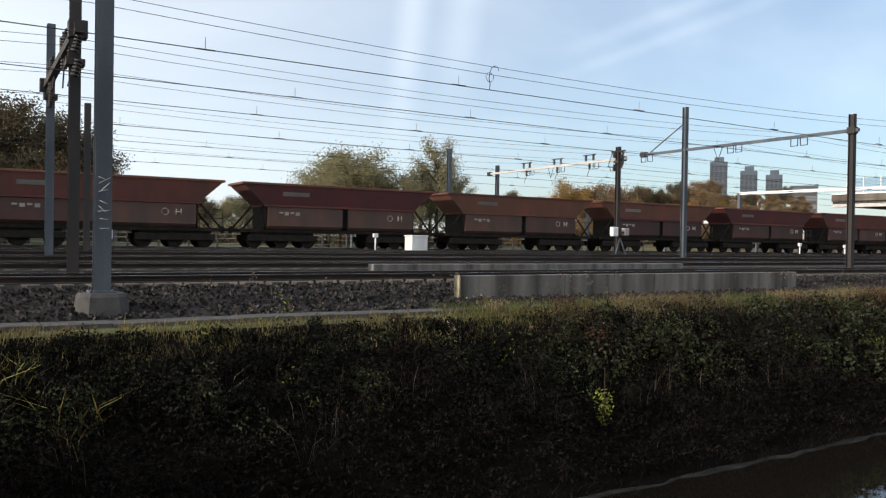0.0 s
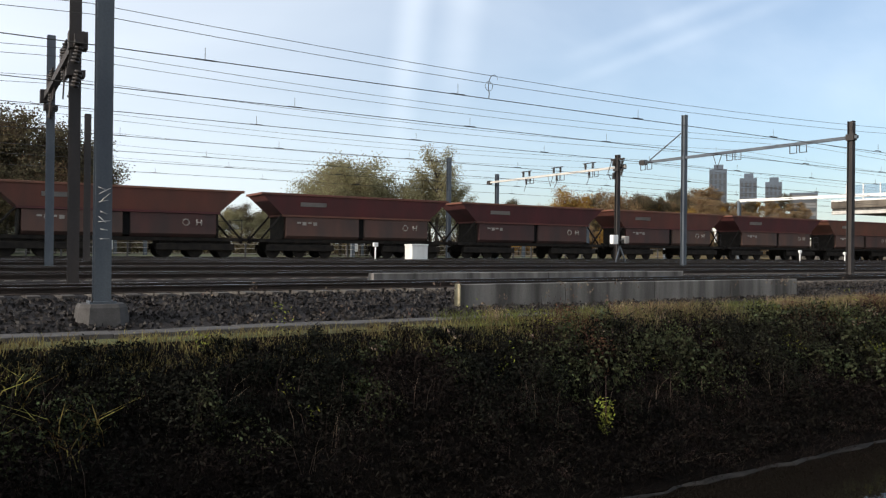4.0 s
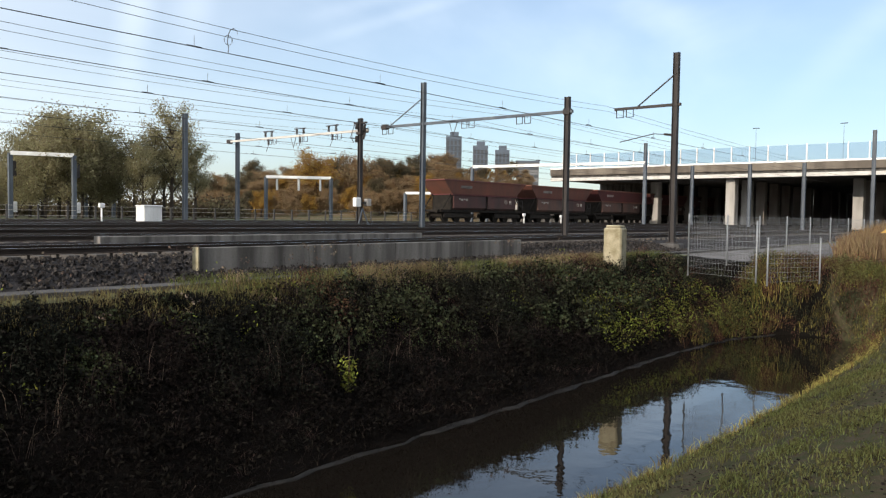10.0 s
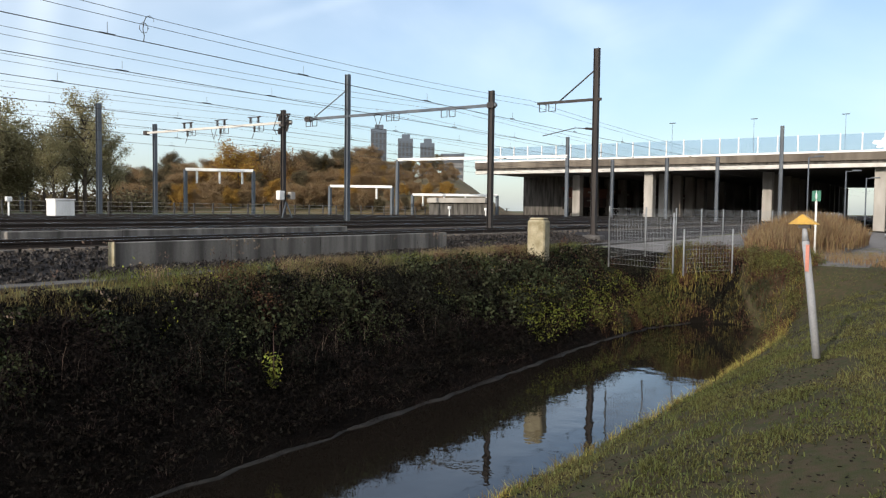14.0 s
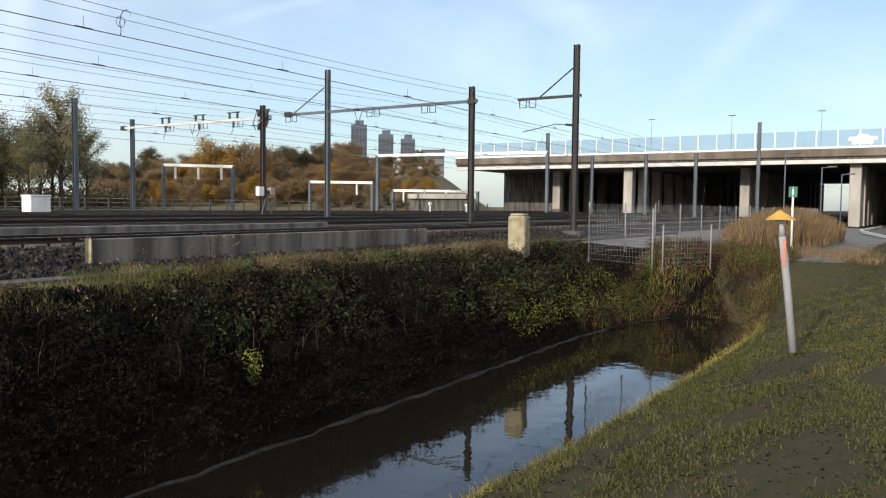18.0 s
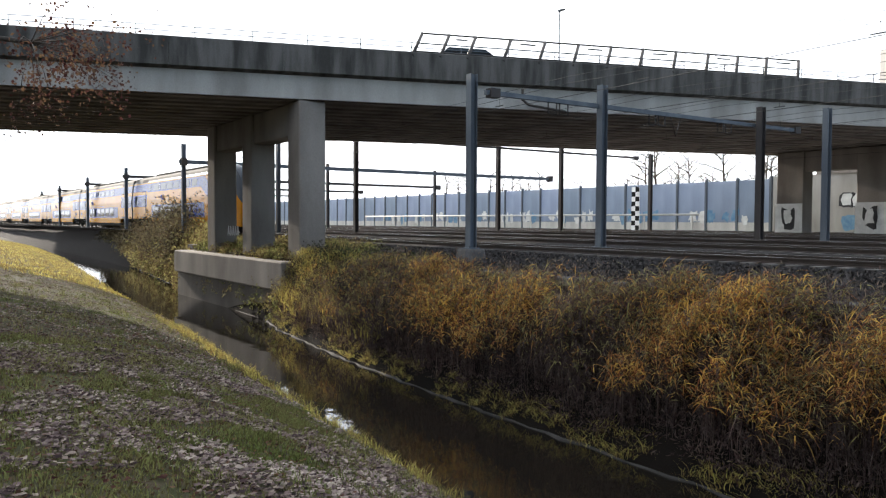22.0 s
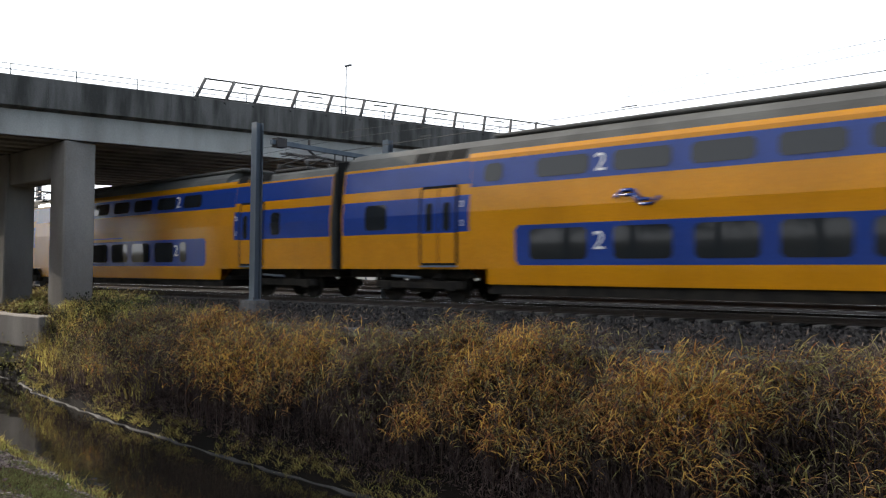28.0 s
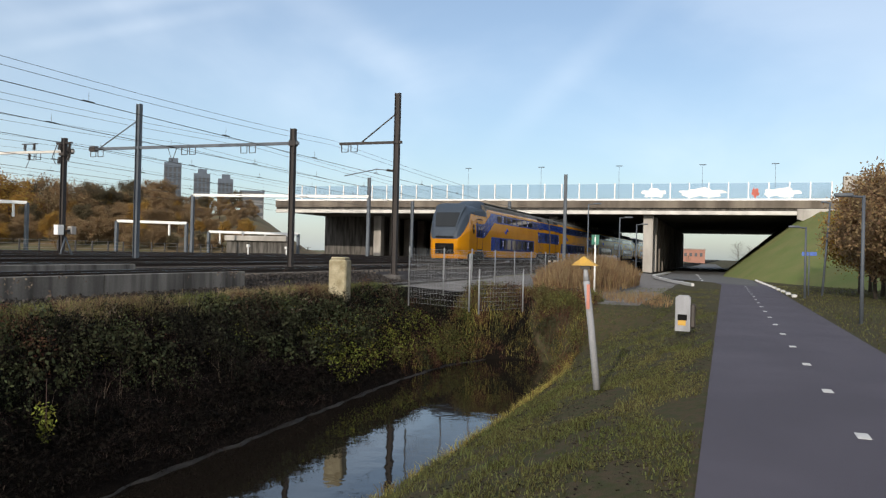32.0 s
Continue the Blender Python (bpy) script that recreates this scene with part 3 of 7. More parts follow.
def portal(x, y0, y1, z, steel, hang=(), drop=0.9, w=0.14, slope=0.0):
    """A beam between masts with hangers for the wires."""
    ob = thing("portal_beam", "horizontal steel overhead-line portal beam between masts", "beam", (x, 0, 0), "portal beams")
    part("beam", Shape().box(-w / 2, w / 2, y0 - 0.3, y1 + 0.3, z - w / 2, z + w / 2), steel, ob)
    part("clamp", Shape().box(-w, w, y0 - 0.18, y0 + 0.18, z - w, z + w), M_RUSTY, ob)
    part("clamp", Shape().box(-w, w, y1 - 0.18, y1 + 0.18, z - w, z + w), M_RUSTY, ob)
    for k, y in enumerate(hang):
        for d in (-0.45, 0.05):
            part("hanger", Shape().tube([(0, y + d, z), (0, y + d, z - 0.42), (0, y + d + 0.36, z - 0.42), (0, y + d + 0.36, z)], 0.026, 6), M_RUSTY, ob)
        if k == 1:
            part("drop_strut", Shape().tube([(0, y + 0.7, z), (0, y + 1.0, z - 0.75), (0, y + 1.3, z)], 0.022, 6), M_RUSTY, ob)
    return ob


def insulator_set(x, ys, z, label="black ribbed insulators on an overhead-line beam"):
    """Ribbed insulators above and below a beam, with a short arm each."""
    for y in ys:
        ob = thing("insulator_group", label, "insulator", (x, y, z), "insulators on the beams")
        for dy, a, b in ((-0.35, 0.06, 0.42), (0.35, 0.06, 0.42), (0.0, -0.5, -0.08)):
            s = Shape()
            insulator(s, (0, dy, a), (0, dy, b), 0.085, 5)
            part("insulator", s, M_DARK, ob)
        part("arm", Shape().tube([(0, -0.6, 0.44), (0, 0.6, 0.44)], 0.03, 6), M_RUSTY, ob)
        part("drop_rod", Shape().tube([(0, 0, -0.5), (0, 0.25, -0.95)], 0.02, 6), M_RUSTY, ob)


def bracket(x, y, z, reach, steel):
    """A cantilever arm with a diagonal tie and a steady arm for the contact wire."""
    ob = thing("cantilever_arm", "steel cantilever arm with diagonal tie and wire hangers", "arm", (x, y, z), "cantilever arms")
    part("arm", Shape().box(-0.06, 0.06, -0.25, reach, -0.06, 0.06), steel, ob)
    part("tie", Shape().tube([(0, 0, 1.4), (0, reach * 0.62, 0.03)], 0.035), steel, ob)
    for d in (-0.95, -0.45):
        part("hanger", Shape().tube([(0, reach + d, 0), (0, reach + d, -0.4), (0, reach + d + 0.35, -0.4), (0, reach + d + 0.35, 0)], 0.026, 6), M_RUSTY, ob)
    s = Shape()
    s.tube([(0, 0.1, -1.35), (0, 1.0, -1.25), (0, reach - 0.3, -1.55)], 0.02, 6)
    part("steady_arm", s, M_RUSTY, ob)
    s = Shape()
    insulator(s, (0, 0.1, -1.35), (0, 0.5, -1.3))
    part("insulator", s, M_DARK, ob)
    return ob


# the row at x = 33.5, towards the motorway
mast(33.7, 14.6, -0.28, 8.27, M_RUSTY, 0.24, (0.95, 0.5), "brown steel overhead-line mast on a concrete block")
mast(33.4, 20.0, -0.1, 6.72, M_RUSTY, 0.24)
mast(33.4, 29.4, 0.0, 8.33, M_STEEL, 0.24)
mast(33.9, 35.0, 0.0, 6.75, M_RUSTY, 0.24)
mast(35.0, 49.2, 0.0, 6.75, M_STEEL, 0.24)
bracket(33.7, 14.6, 5.95, 3.0, M_RUSTY)
portal(33.4, 20.0, 32.4, 6.0, M_STEEL, (22.6, 26.2, 32.2))
portal(34.3, 35.0, 49.2, 6.05, M_CONC_L, (37.6, 40.9, 44.2))
s = Shape()
s.tube([(33.4, 31.9, 6.1), (33.4, 29.4, 7.5)], 0.035)
solid("diagonal_tie", s, M_STEEL, "diagonal steel tie between portal beam and mast", "tie rod")
# the row beside the camera
mast(2.02, 14.55, -0.17, 9.2, M_STEEL, 0.27, (0.8, 0.5), "grey steel mast with scratched graffiti on a pale concrete block")
mast(2.15, 20.0, -0.1, 6.9, M_RUSTY, 0.24)
mast(2.3, 27.9, 0.0, 7.55, M_STEEL, 0.24)
mast(4.3, 35.3, 0.0, 6.3, M_RUSTY, 0.24)
portal(2.2, 20.0, 28.0, 5.6, M_RUSTY, (22.4, 26.0), w=0.2)
insulator_set(34.3, (38.0, 41.2, 44.6), 6.1)
insulator_set(2.2, (20.6, 22.9, 26.6), 5.7)
for x, y, z in ((33.9, 35.0, 6.2), (2.15, 20.0, 5.2), (2.3, 27.9, 5.6)):
    g = thing("mast_fittings", "dark clamps and insulators on a mast", "fittings", (x, y, z), "mast fittings")
    for k, (dy, dz) in enumerate(((-0.32, 0.0), (0.32, 0.1), (-0.3, -0.55), (0.32, -0.7))):
        s = Shape()
        insulator(s, (-0.05, dy, dz - 0.2), (0.05, dy * 1.15, dz + 0.2), 0.09, 5)
        part("insulator", s, M_DARK, g)
    part("cross_arm", Shape().box(-0.06, 0.06, -0.55, 0.55, 0.22, 0.32), M_RUSTY, g)
    part("clamp", Shape().box(-0.2, 0.2, -0.2, 0.2, -0.45, -0.3), M_RUSTY, g)
    part("stay", Shape().tube([(0, 0.5, 0.25), (0, 0.85, -0.5), (0, 0.6, -0.9)], 0.025, 6), M_RUSTY, g)
# the row before the left viaduct
for x, y, zt, st in ((-20.1, 14.8, 5.5, M_STEEL), (-18.9, 19.4, 5.45, M_STEEL), (-18.7, 28.1, 5.45, M_RUSTY), (-17.5, 30.8, 5.5, M_STEEL), (-13.3, 32.0, 5.6, M_STEEL)):
    mast(x, y, -0.05, zt, st, 0.26, (0.8, 0.4) if y < 15 else None)
portal(-19.0, 14.8, 31.0, 4.75, M_STEEL, (17.5, 22.3, 26.2))
for x, y, zt in ((-44.5, 23.6, 6.2), (-43, 34, 6.3), (-42, 39, 6.3), (-41.5, 48, 6.2), (-53.2, 15.2, 5.95), (-50, 20.6, 6.2), (-74.3, 16.1, 5.55), (-92.8, 16.1, 5.5), (-115, 16.5, 5.4), (-140, 17.5, 5.4), (-74.3, 29, 5.4), (-92.8, 29, 5.4), (-70, 34, 6.5), (-72, 48, 6.5)):
    mast(x, y, 0, zt, M_RUSTY if y > 21 else M_STEEL, 0.26)
portal(-43, 23.6, 48, 6.0, M_RUSTY, ())
portal(-53.2, 15.2, 48, 4.75, M_STEEL, (19, 24), w=0.25)
for x, y in ((-74.3, 16.1), (-92.8, 16.1), (-115, 16.5), (-140, 17.5)):
    portal(x, y, 50, 4.75, M_RUSTY, (20, 25), w=0.25)


def wires():
    for k, (yc, z) in enumerate(TRACKS[:7]):
        ob = thing("overhead_wire_run", "thin black contact wire and carrier wires with droppers", "wire", (0, 0, 0), "overhead wires")
        zc = 5.04
        pts = [(-180, yc, zc), (-76, yc - 0.2, zc - 0.1), (-19, yc + 0.2, zc - 0.04), (2, yc - 0.1, zc), (33.5, yc + 0.1, zc), (90, yc, zc), (200, yc, zc)]
        part("contact_wire", Shape().tube(pts, 0.012, 5), M_WIRE, ob)
        sup = [(-180, 5.8), (-76, 5.6), (-19, 5.6), (2.2, 5.93), (33.5, 6.1), (90, 5.95), (200, 5.95)]
        for dz in (0.0, -0.23) if k < 4 else (0.0,):
            c = []
            for (a, za), (b, zb) in zip(sup, sup[1:]):
                for i in range(12):
                    u = i / 12
                    c.append((a + (b - a) * u, yc + dz * 0.1, za + (zb - za) * u + dz - 1.28 * u * (1 - u) * min(1.15, (b - a) / 31)))
            part("carrier_wire", Shape().tube(c, 0.008, 4), M_WIRE, ob)
        x = -29.4 + (0.0, 0.0, 0.1, 2.9, 1.2, 3.4, 0.8)[k]
        while x < 60:
            s = Shape()
            s.box(x - 0.22, x + 0.22, yc - 0.012, yc + 0.012, zc + 0.005, zc + 0.035)
            s.tube([(x, yc, zc), (x, yc, zc + 0.3)], 0.007, 4)
            part("wire_clamp", s, M_WIRE, ob)
            x += 6.8 if k == 0 else 6.3


wires()

# ---- concrete walls by the track ----
w = thing("retaining_wall", "low stained concrete retaining wall beside the near track", "wall", (0, 0, 0), kind="structure")
for k in range(4):
    a = 9.42 + k * 3.05
    part("wall_panel", Shape().box(a, a + 3.03, 14.6, 14.78, -0.75, 0.05, 0.012), M_WALL, w)
# end towards the sun: its brightness is put into a paler yellow colour
part("sunlit_end_face", Shape().box(9.39, 9.42, 14.585, 14.8, -0.7, 0.06), M_CONC_Y, w)
w = thing("platform_edge", "low pale concrete platform edge between tracks", "wall", (0, 0, 0), kind="structure")
for k in range(4):
    a = 9.95 + k * 3.2
    part("edge_block", Shape().box(a, a + 3.19, 20.0, 20.35, -0.3, 0.13, 0.015), M_WALL, w)
# cable duct along the foot of the ballast
duct = thing("cable_duct", "row of grey concrete cable duct lids beside the ballast", "cable duct", (0, 0, 0), kind="structure")
lid = Shape().box(0, 0.99, 0, 0.55, -0.25, 0.0, 0.01).mesh("lid", M_DUCT)
for k in range(90):
    part("lid", lid, None, duct, at=(-45 + k, 13.05 + 0.02 * math.sin(k * 2.1), -0.55 + 0.008 * math.sin(k * 1.3)))


# ---- equipment cabinet ----
def cabinet():
    ob = thing("equipment_cabinet", "white steel trackside cabinet with graffiti", "cabinet", Matrix.Translation((23.5, 42, 0.0)) @ Matrix.Diagonal((0.76, 1, 1, 1)))
    part("body", Shape().box(0, 1.5, 0, 0.9, 0.05, 1.1, 0.02), M_WHITE, ob)
    part("lid", Shape().box(-0.05, 1.55, -0.05, 0.95, 1.1, 1.18, 0.02), M_WHITE, ob)
    part("door", Shape().box(0.06, 0.73, -0.015, 0, 0.12, 1.05), M_WHITE, ob)
    part("door", Shape().box(0.77, 1.44, -0.015, 0, 0.12, 1.05), M_WHITE, ob)
    part("foot", Shape().box(0.02, 1.48, 0.02, 0.88, -0.1, 0.05), M_CONC, ob)


cabinet()


# ---- double-deck train ----
M_YEL = mat("yellow_train_paint", (0.44, 0.180, 0.0014), 0.25, (0.37, 0.150, 0.0014), 0.6, 20, 0.02, gloss=0.26)
M_BLU = mat("blue_train_paint", (0.009, 0.034, 0.185), 0.25, (0.008, 0.028, 0.15), 0.6, 20, 0.02, gloss=0.3)
M_ROOF = mat("grey_train_roof", (0.095, 0.093, 0.085), 0.85, (0.062, 0.060, 0.055), 0.8, 20, 0.08, gloss=0.15)
M_GREY = mat("slate_cab_paint", (0.036, 0.05, 0.07), 0.5, (0.03, 0.04, 0.056), 0.8, 20, 0.03, gloss=0.2)
M_UNDER = mat("grimy_underframe", (0.013, 0.012, 0.011), 0.9, (0.026, 0.022, 0.018), 3, 30, 0.2, gloss=0.12)
M_BLACK = mat("black_rubber", (0.006, 0.006, 0.006), 0.85, (0.011, 0.011, 0.011), 3, 30, 0.05, gloss=0.08)
M_LAMP = bpy.data.materials.new("headlamp_glow")
M_LAMP.use_nodes = True
M_LAMP.node_tree.nodes["Principled BSDF"].inputs["Emission Color"].default_value = (1, 0.9, 0.7, 1)
M_LAMP.node_tree.nodes["Principled BSDF"].inputs["Emission Strength"].default_value = 0.2
SECT = [(0.42, 1.33), (0.95, 1.36), (2.5, 1.40), (3.1, 1.345), (3.98, 1.25), (4.3, 1.08), (4.52, 0.72), (4.62, 0.3)]


def half_width(z):
    return lerp(z, SECT)


def skin(shape, x0, x1, z0, z1, off, side=0, cut=0.0):
    """A panel that follows the car's side; side -1 or 1, 0 for both; cut: cut-off corners."""
    zs = sorted({z0, z1} | {z for z, _ in SECT if z0 < z < z1} | ({z0 + cut, z1 - cut} if cut else set()))
    for sd in ((-1, 1) if side == 0 else (side,)):
        v = []
        for z in zs:
            c = max(0.0, cut - (z - z0), cut - (z1 - z)) if cut else 0.0
            y = sd * (half_width(z) + off)
            v += [(x0 + c, y, z), (x1 - c, y, z)]
        f = [(2 * i, 2 * i + 1, 2 * i + 3, 2 * i + 2) for i in range(len(zs) - 1)]
        shape.add(v, f if sd < 0 else [q[::-1] for q in f])
    return shape


def skins(name, material, parent, label, x0, x1, z0, z1, off, cut=0.0):
    """The same panel on both sides of the car, each a part of its own."""
    return [part(name, skin(Shape(), x0, x1, z0, z1, off, sd, cut), material, parent, label) for sd in (-1, 1)]


def hull(shape, x0, x1, zb, zlow=None, mi_roof=1):
    """A closed length of car body from x0 to x1 with its floor at zb."""
    sec = [(z, w) for z, w in SECT if z > zb]
    sec = [(zb, half_width(zb))] + sec
    ring = [(-w, z) for z, w in sec] + [(w, z) for z, w in reversed(sec)]
    n = len(ring)
    v = [(x, y, z) for x in (x0, x1) for y, z in ring]
    k = len(sec)
    for i in range(n):
        j = (i + 1) % n
        roof = ring[i][1] >= 3.97 and ring[j][1] >= 3.97
        shape.add([v[i], v[j], v[n + j], v[n + i]], [(0, 3, 2, 1)], mi=mi_roof if roof else 0)
    shape.add(v[:n], [tuple(range(n))], mi=mi_roof)
    shape.add(v[n:], [tuple(range(n - 1, -1, -1))], mi=mi_roof)


def squash(shape, top=4.3):
    """Lowers the roof of a car end to the given height."""
    shape.v = [(x, y, z if z < 3.9 else 3.9 + (z - 3.9) * (top - 3.9) / 0.72) for x, y, z in shape.v]
    return shape


def bogie(parent, x):
    ob = part("bogie", Shape().box(x - 1.7, x + 1.7, -1.12, -0.98, 0.38, 0.62, 0.03).box(x - 1.7, x + 1.7, 0.98, 1.12, 0.38, 0.62, 0.03).box(x - 0.5, x + 0.5, -1.0, 1.0, 0.3, 0.8, 0.05), M_UNDER, parent)
    for dx in (-1.25, 1.25):
        wh = Shape()
        for sd in (-1, 1):
            wh.tube([(x + dx, sd * 0.70, 0.46), (x + dx, sd * 0.82, 0.46)], 0.46, 20)
        wh.tube([(x + dx, -0.8, 0.46), (x + dx, 0.8, 0.46)], 0.08, 8)
        part("wheelset", wh, M_UNDER, ob)
        for sd in (-1, 1):
            bx = Shape()
            bx.box(x + dx - 0.18, x + dx + 0.18, sd * 1.05 - 0.14, sd * 1.05 + 0.14, 0.32, 0.62, 0.04)
            bx.tube([(x + dx - 0.4, sd * 1.02, 0.6), (x + dx - 0.4, sd * 1.02, 0.95)], 0.1, 8)
            part("axle_box", bx, M_UNDER, ob)
    part("damper", Shape().tube([(x - 0.9, -1.2, 0.75), (x + 0.2, -1.2, 0.7)], 0.045, 6), M_STEEL, ob)


def door_set(parent, x, cls):
    """A double door with its frame, on both sides; x its centre."""
    for sd in (-1, 1):
        d = part("door_frame", skin(Shape(), x - 0.71, x + 0.71, 1.05, 3.28, 0.014, sd, 0.08), M_BLACK, parent)
        for a, b in ((x - 0.62, x - 0.02), (x + 0.02, x + 0.62)):
            part("door_leaf", skin(Shape(), a, b, 1.12, 1.95, 0.022, sd), M_YEL, d)
            part("door_leaf_upper", skin(Shape(), a, b, 1.95, 2.95, 0.022, sd), M_BLU, d)
            part("door_top", skin(Shape(), a, b, 2.95, 3.2, 0.022, sd), M_YEL, d)
            m = (a + b) / 2
            part("door_window", skin(Shape(), m - 0.13, m + 0.13, 2.0, 2.8, 0.03, sd, 0.07), M_GLASS, d)
        part("door_step", Shape().box(x - 0.66, x + 0.66, sd * 1.37 - 0.05, sd * 1.37 + 0.05, 1.0, 1.05), M_STEEL, d)


def text_mesh(body, size):
    c = bpy.data.curves.new("numeral", "FONT")
    c.body, c.size, c.extrude, c.align_x, c.align_y = body, size, 0.002, "CENTER", "CENTER"
    o = bpy.data.objects.new("numeral", c)
    scene.collection.objects.link(o)
    dg = bpy.context.evaluated_depsgraph_get()
    me = bpy.data.meshes.new_from_object(o.evaluated_get(dg))
    bpy.data.objects.remove(o)
    me.materials.clear()
    me.materials.append(M_WHITE)
    return me


NUM = {c: text_mesh(c, 0.62) for c in "12"}
NUM_S = {c: text_mesh(c, 0.24) for c in "12"}


def numeral(parent, c, x, z, small=False):
    me = (NUM_S if small else NUM)[c]
    for sd in (-1, 1):
        y = sd * (half_width(z) + 0.03)
        tilt = 3.0 if z > 2.5 else -1
        part("class_numeral", me, None, parent, "white class numeral", at=pose(x, y, z, 90 + (-tilt if sd < 0 else tilt) * 1.0, 0, 0 if sd < 0 else 180))


def emblem(parent, x, z, sides=(-1, 1)):
    """A plain blue double-arrow shape of two bent bands."""
    for sd in sides:
        y = sd * (half_width(z) + 0.012)
        for q in (1, -1):
            s = Shape()
            line = [(-0.56, 0.0), (-0.36, 0.17), (-0.1, 0.17), (0.1, -0.06), (0.34, -0.06)]
            for (a, b), (c, d) in zip(line, line[1:]):
                s.tube([(x + q * a, y, z + q * b), (x + q * c, y, z + q * d)], 0.042, 5)
            part("emblem_band", s, M_BLU, parent, "blue painted arrow band")


def end_block(ob, lo, hi, doorx, cls, side):
    """The single-deck vestibule from lo to hi: blue bands, door, roof vents; side: where the small figures stand."""
    skins("vestibule_blue", M_BLU, ob, "", lo, hi, 1.97, 2.97, 0.004)
    skins("vestibule_upper_blue", M_BLU, ob, "", lo, hi, 3.27, 3.9, 0.004)
    door_set(ob, doorx, cls)
    for k in range(3):
        skins("roof_vent", M_BLACK, ob, "", doorx - 1.05 + k * 0.66, doorx - 0.47 + k * 0.66, 4.0, 4.28, 0.01)
    numeral(ob, cls, doorx + side * 0.86, 2.72, True)
    numeral(ob, cls, doorx + side * 0.86, 2.2, True)


def fleet_number(ob, x):
    for sd in (-1, 1):
        for k in range(4):
            part("number_bar", Shape().box(x - 0.5 + k * 0.22, x - 0.34 + k * 0.22, sd * 1.383 - 0.006, sd * 1.383 + 0.006, 1.42, 1.66), M_GREY, ob, "dark fleet number bar")


def fairing(ob, x, q):
    for sd in (-1, 1):
        y = sd * 1.345
        fair = Shape().add([(x, y, 0.55), (x, y, 0.96), (x + q * 0.6, y, 0.96), (x, y * 0.9, 0.55), (x, y * 0.9, 0.96), (x + q * 0.6, y * 0.9, 0.96)], [(0, 1, 2), (2, 1, 0), (0, 3, 5, 2), (2, 5, 3, 0)])
        part("sill_corner", fair, M_YEL, ob)


def pantograph(ob, x):
    base = part("pantograph", Shape().box(x - 0.85, x + 0.95, -0.62, 0.62, 4.36, 4.46, 0.02), M_DARK, ob, "dark folded pantograph")
    for sd in (-0.5, 0.5):
        part("lower_arm", Shape().tube([(x - 0.7, sd, 4.62), (x + 0.9, sd * 0.6, 4.84)], 0.03, 6), M_DARK, base)
        part("upper_arm", Shape().tube([(x + 0.9, sd * 0.6, 4.84), (x - 0.2, sd, 5.0)], 0.025, 6), M_DARK, base)
        for dx in (-0.7, 0.8):
            part("insulator", Shape().tube([(x + dx, sd, 4.4), (x + dx, sd, 4.68)], 0.06, 8), M_DARK, base)
    for dx, w, z in ((-0.3, 0.8, 4.99), (0.0, 0.8, 4.99), (-0.7, 0.5, 4.64), (0.9, 0.3, 4.84)):
        part("cross_bar", Shape().tube([(x + dx, -w, z), (x + dx, w, z)], 0.03, 6), M_DARK, base)


def middle_car(L, low, high, panel, lows, ups, figs, emb, pantos=(), number=0.0, stripes=()):
    """A middle car, x from 0 to L. low, high: door centre and window at each end; figs: class figures with their places."""
    ob = thing("double_deck_coach", "yellow and blue double-deck train coach with grey roof", "train car", None, "coaches of the passing train")
    a, b = panel[0] - 0.85, panel[1] + 0.95
    for x0, x1, z in ((0.25, a, 0.95), (b, L - 0.25, 0.95)):
        s = Shape()
        hull(s, x0, x1, z)
        part("vestibule_body", squash(s, 4.36) if pantos else s, [M_YEL, M_ROOF], ob)
    s = Shape()
    hull(s, a, b, 0.55)
    part("body", s, [M_YEL, M_ROOF], ob)
    part("skirt", Shape().box(a, b, -1.25, 1.25, 0.3, 0.56), M_UNDER, ob)
    part("underframe", Shape().box(0.3, L - 0.3, -1.0, 1.0, 0.7, 0.96), M_UNDER, ob)
    for x in (0, L - 0.25):
        part("gangway", Shape().box(x, x + 0.26, -1.2, 1.2, 0.9, 4.35, 0.05), M_BLACK, ob)
    fairing(ob, a, -1), fairing(ob, b, 1)
    end_block(ob, 0.3, low[0] + 0.9 + 0.12, low[0], figs[0][0], 1)
    end_block(ob, high[0] - 0.9 - 0.12, L - 0.3, high[0], figs[-1][0], -1)
    for w0, w1 in (low[1], high[1]):
        skins("vestibule_window", M_GLASS, ob, "", w0, w1, 2.1, 2.85, 0.016, 0.08)
    skins("upper_blue_band", M_BLU, ob, "", low[0] + 1.03, high[0] - 1.03, 3.16, 3.87, 0.004)
    skins("lower_blue_panel", M_BLU, ob, "", panel[0], panel[1], 1.05, 2.08, 0.004, 0.12)
    skins("cant_rail", M_YEL, ob, "", 4.6, L - 4.6, 3.87, 4.1, 0.006)
    for x0, x1, z in stripes:
        skins("stripe", M_BLU, ob, "thin dark blue line", x0, x1, z, z + 0.045, 0.008)
    for x0, x1 in lows:
        skins("lower_window", M_GLASS, ob, "", x0, x1, 1.2, 1.97, 0.016, 0.09)
    for x0, x1 in ups:
        skins("upper_window", M_GLASS, ob, "", x0, x1, 3.28, 3.76, 0.016, 0.09)
    for c, x, z in figs:
        numeral(ob, c, x, z)
    emblem(ob, emb, 2.62)
    bogie(ob, 3.0), bogie(ob, L - 3.0)
    part("roof_box", Shape().box(low[0] + 1.4, high[0] - 1.4, -0.7, 0.7, 4.56, 4.68, 0.04), M_ROOF, ob)
    for x in pantos:
        pantograph(ob, x)
    if number:
        fleet_number(ob, number)
    return ob


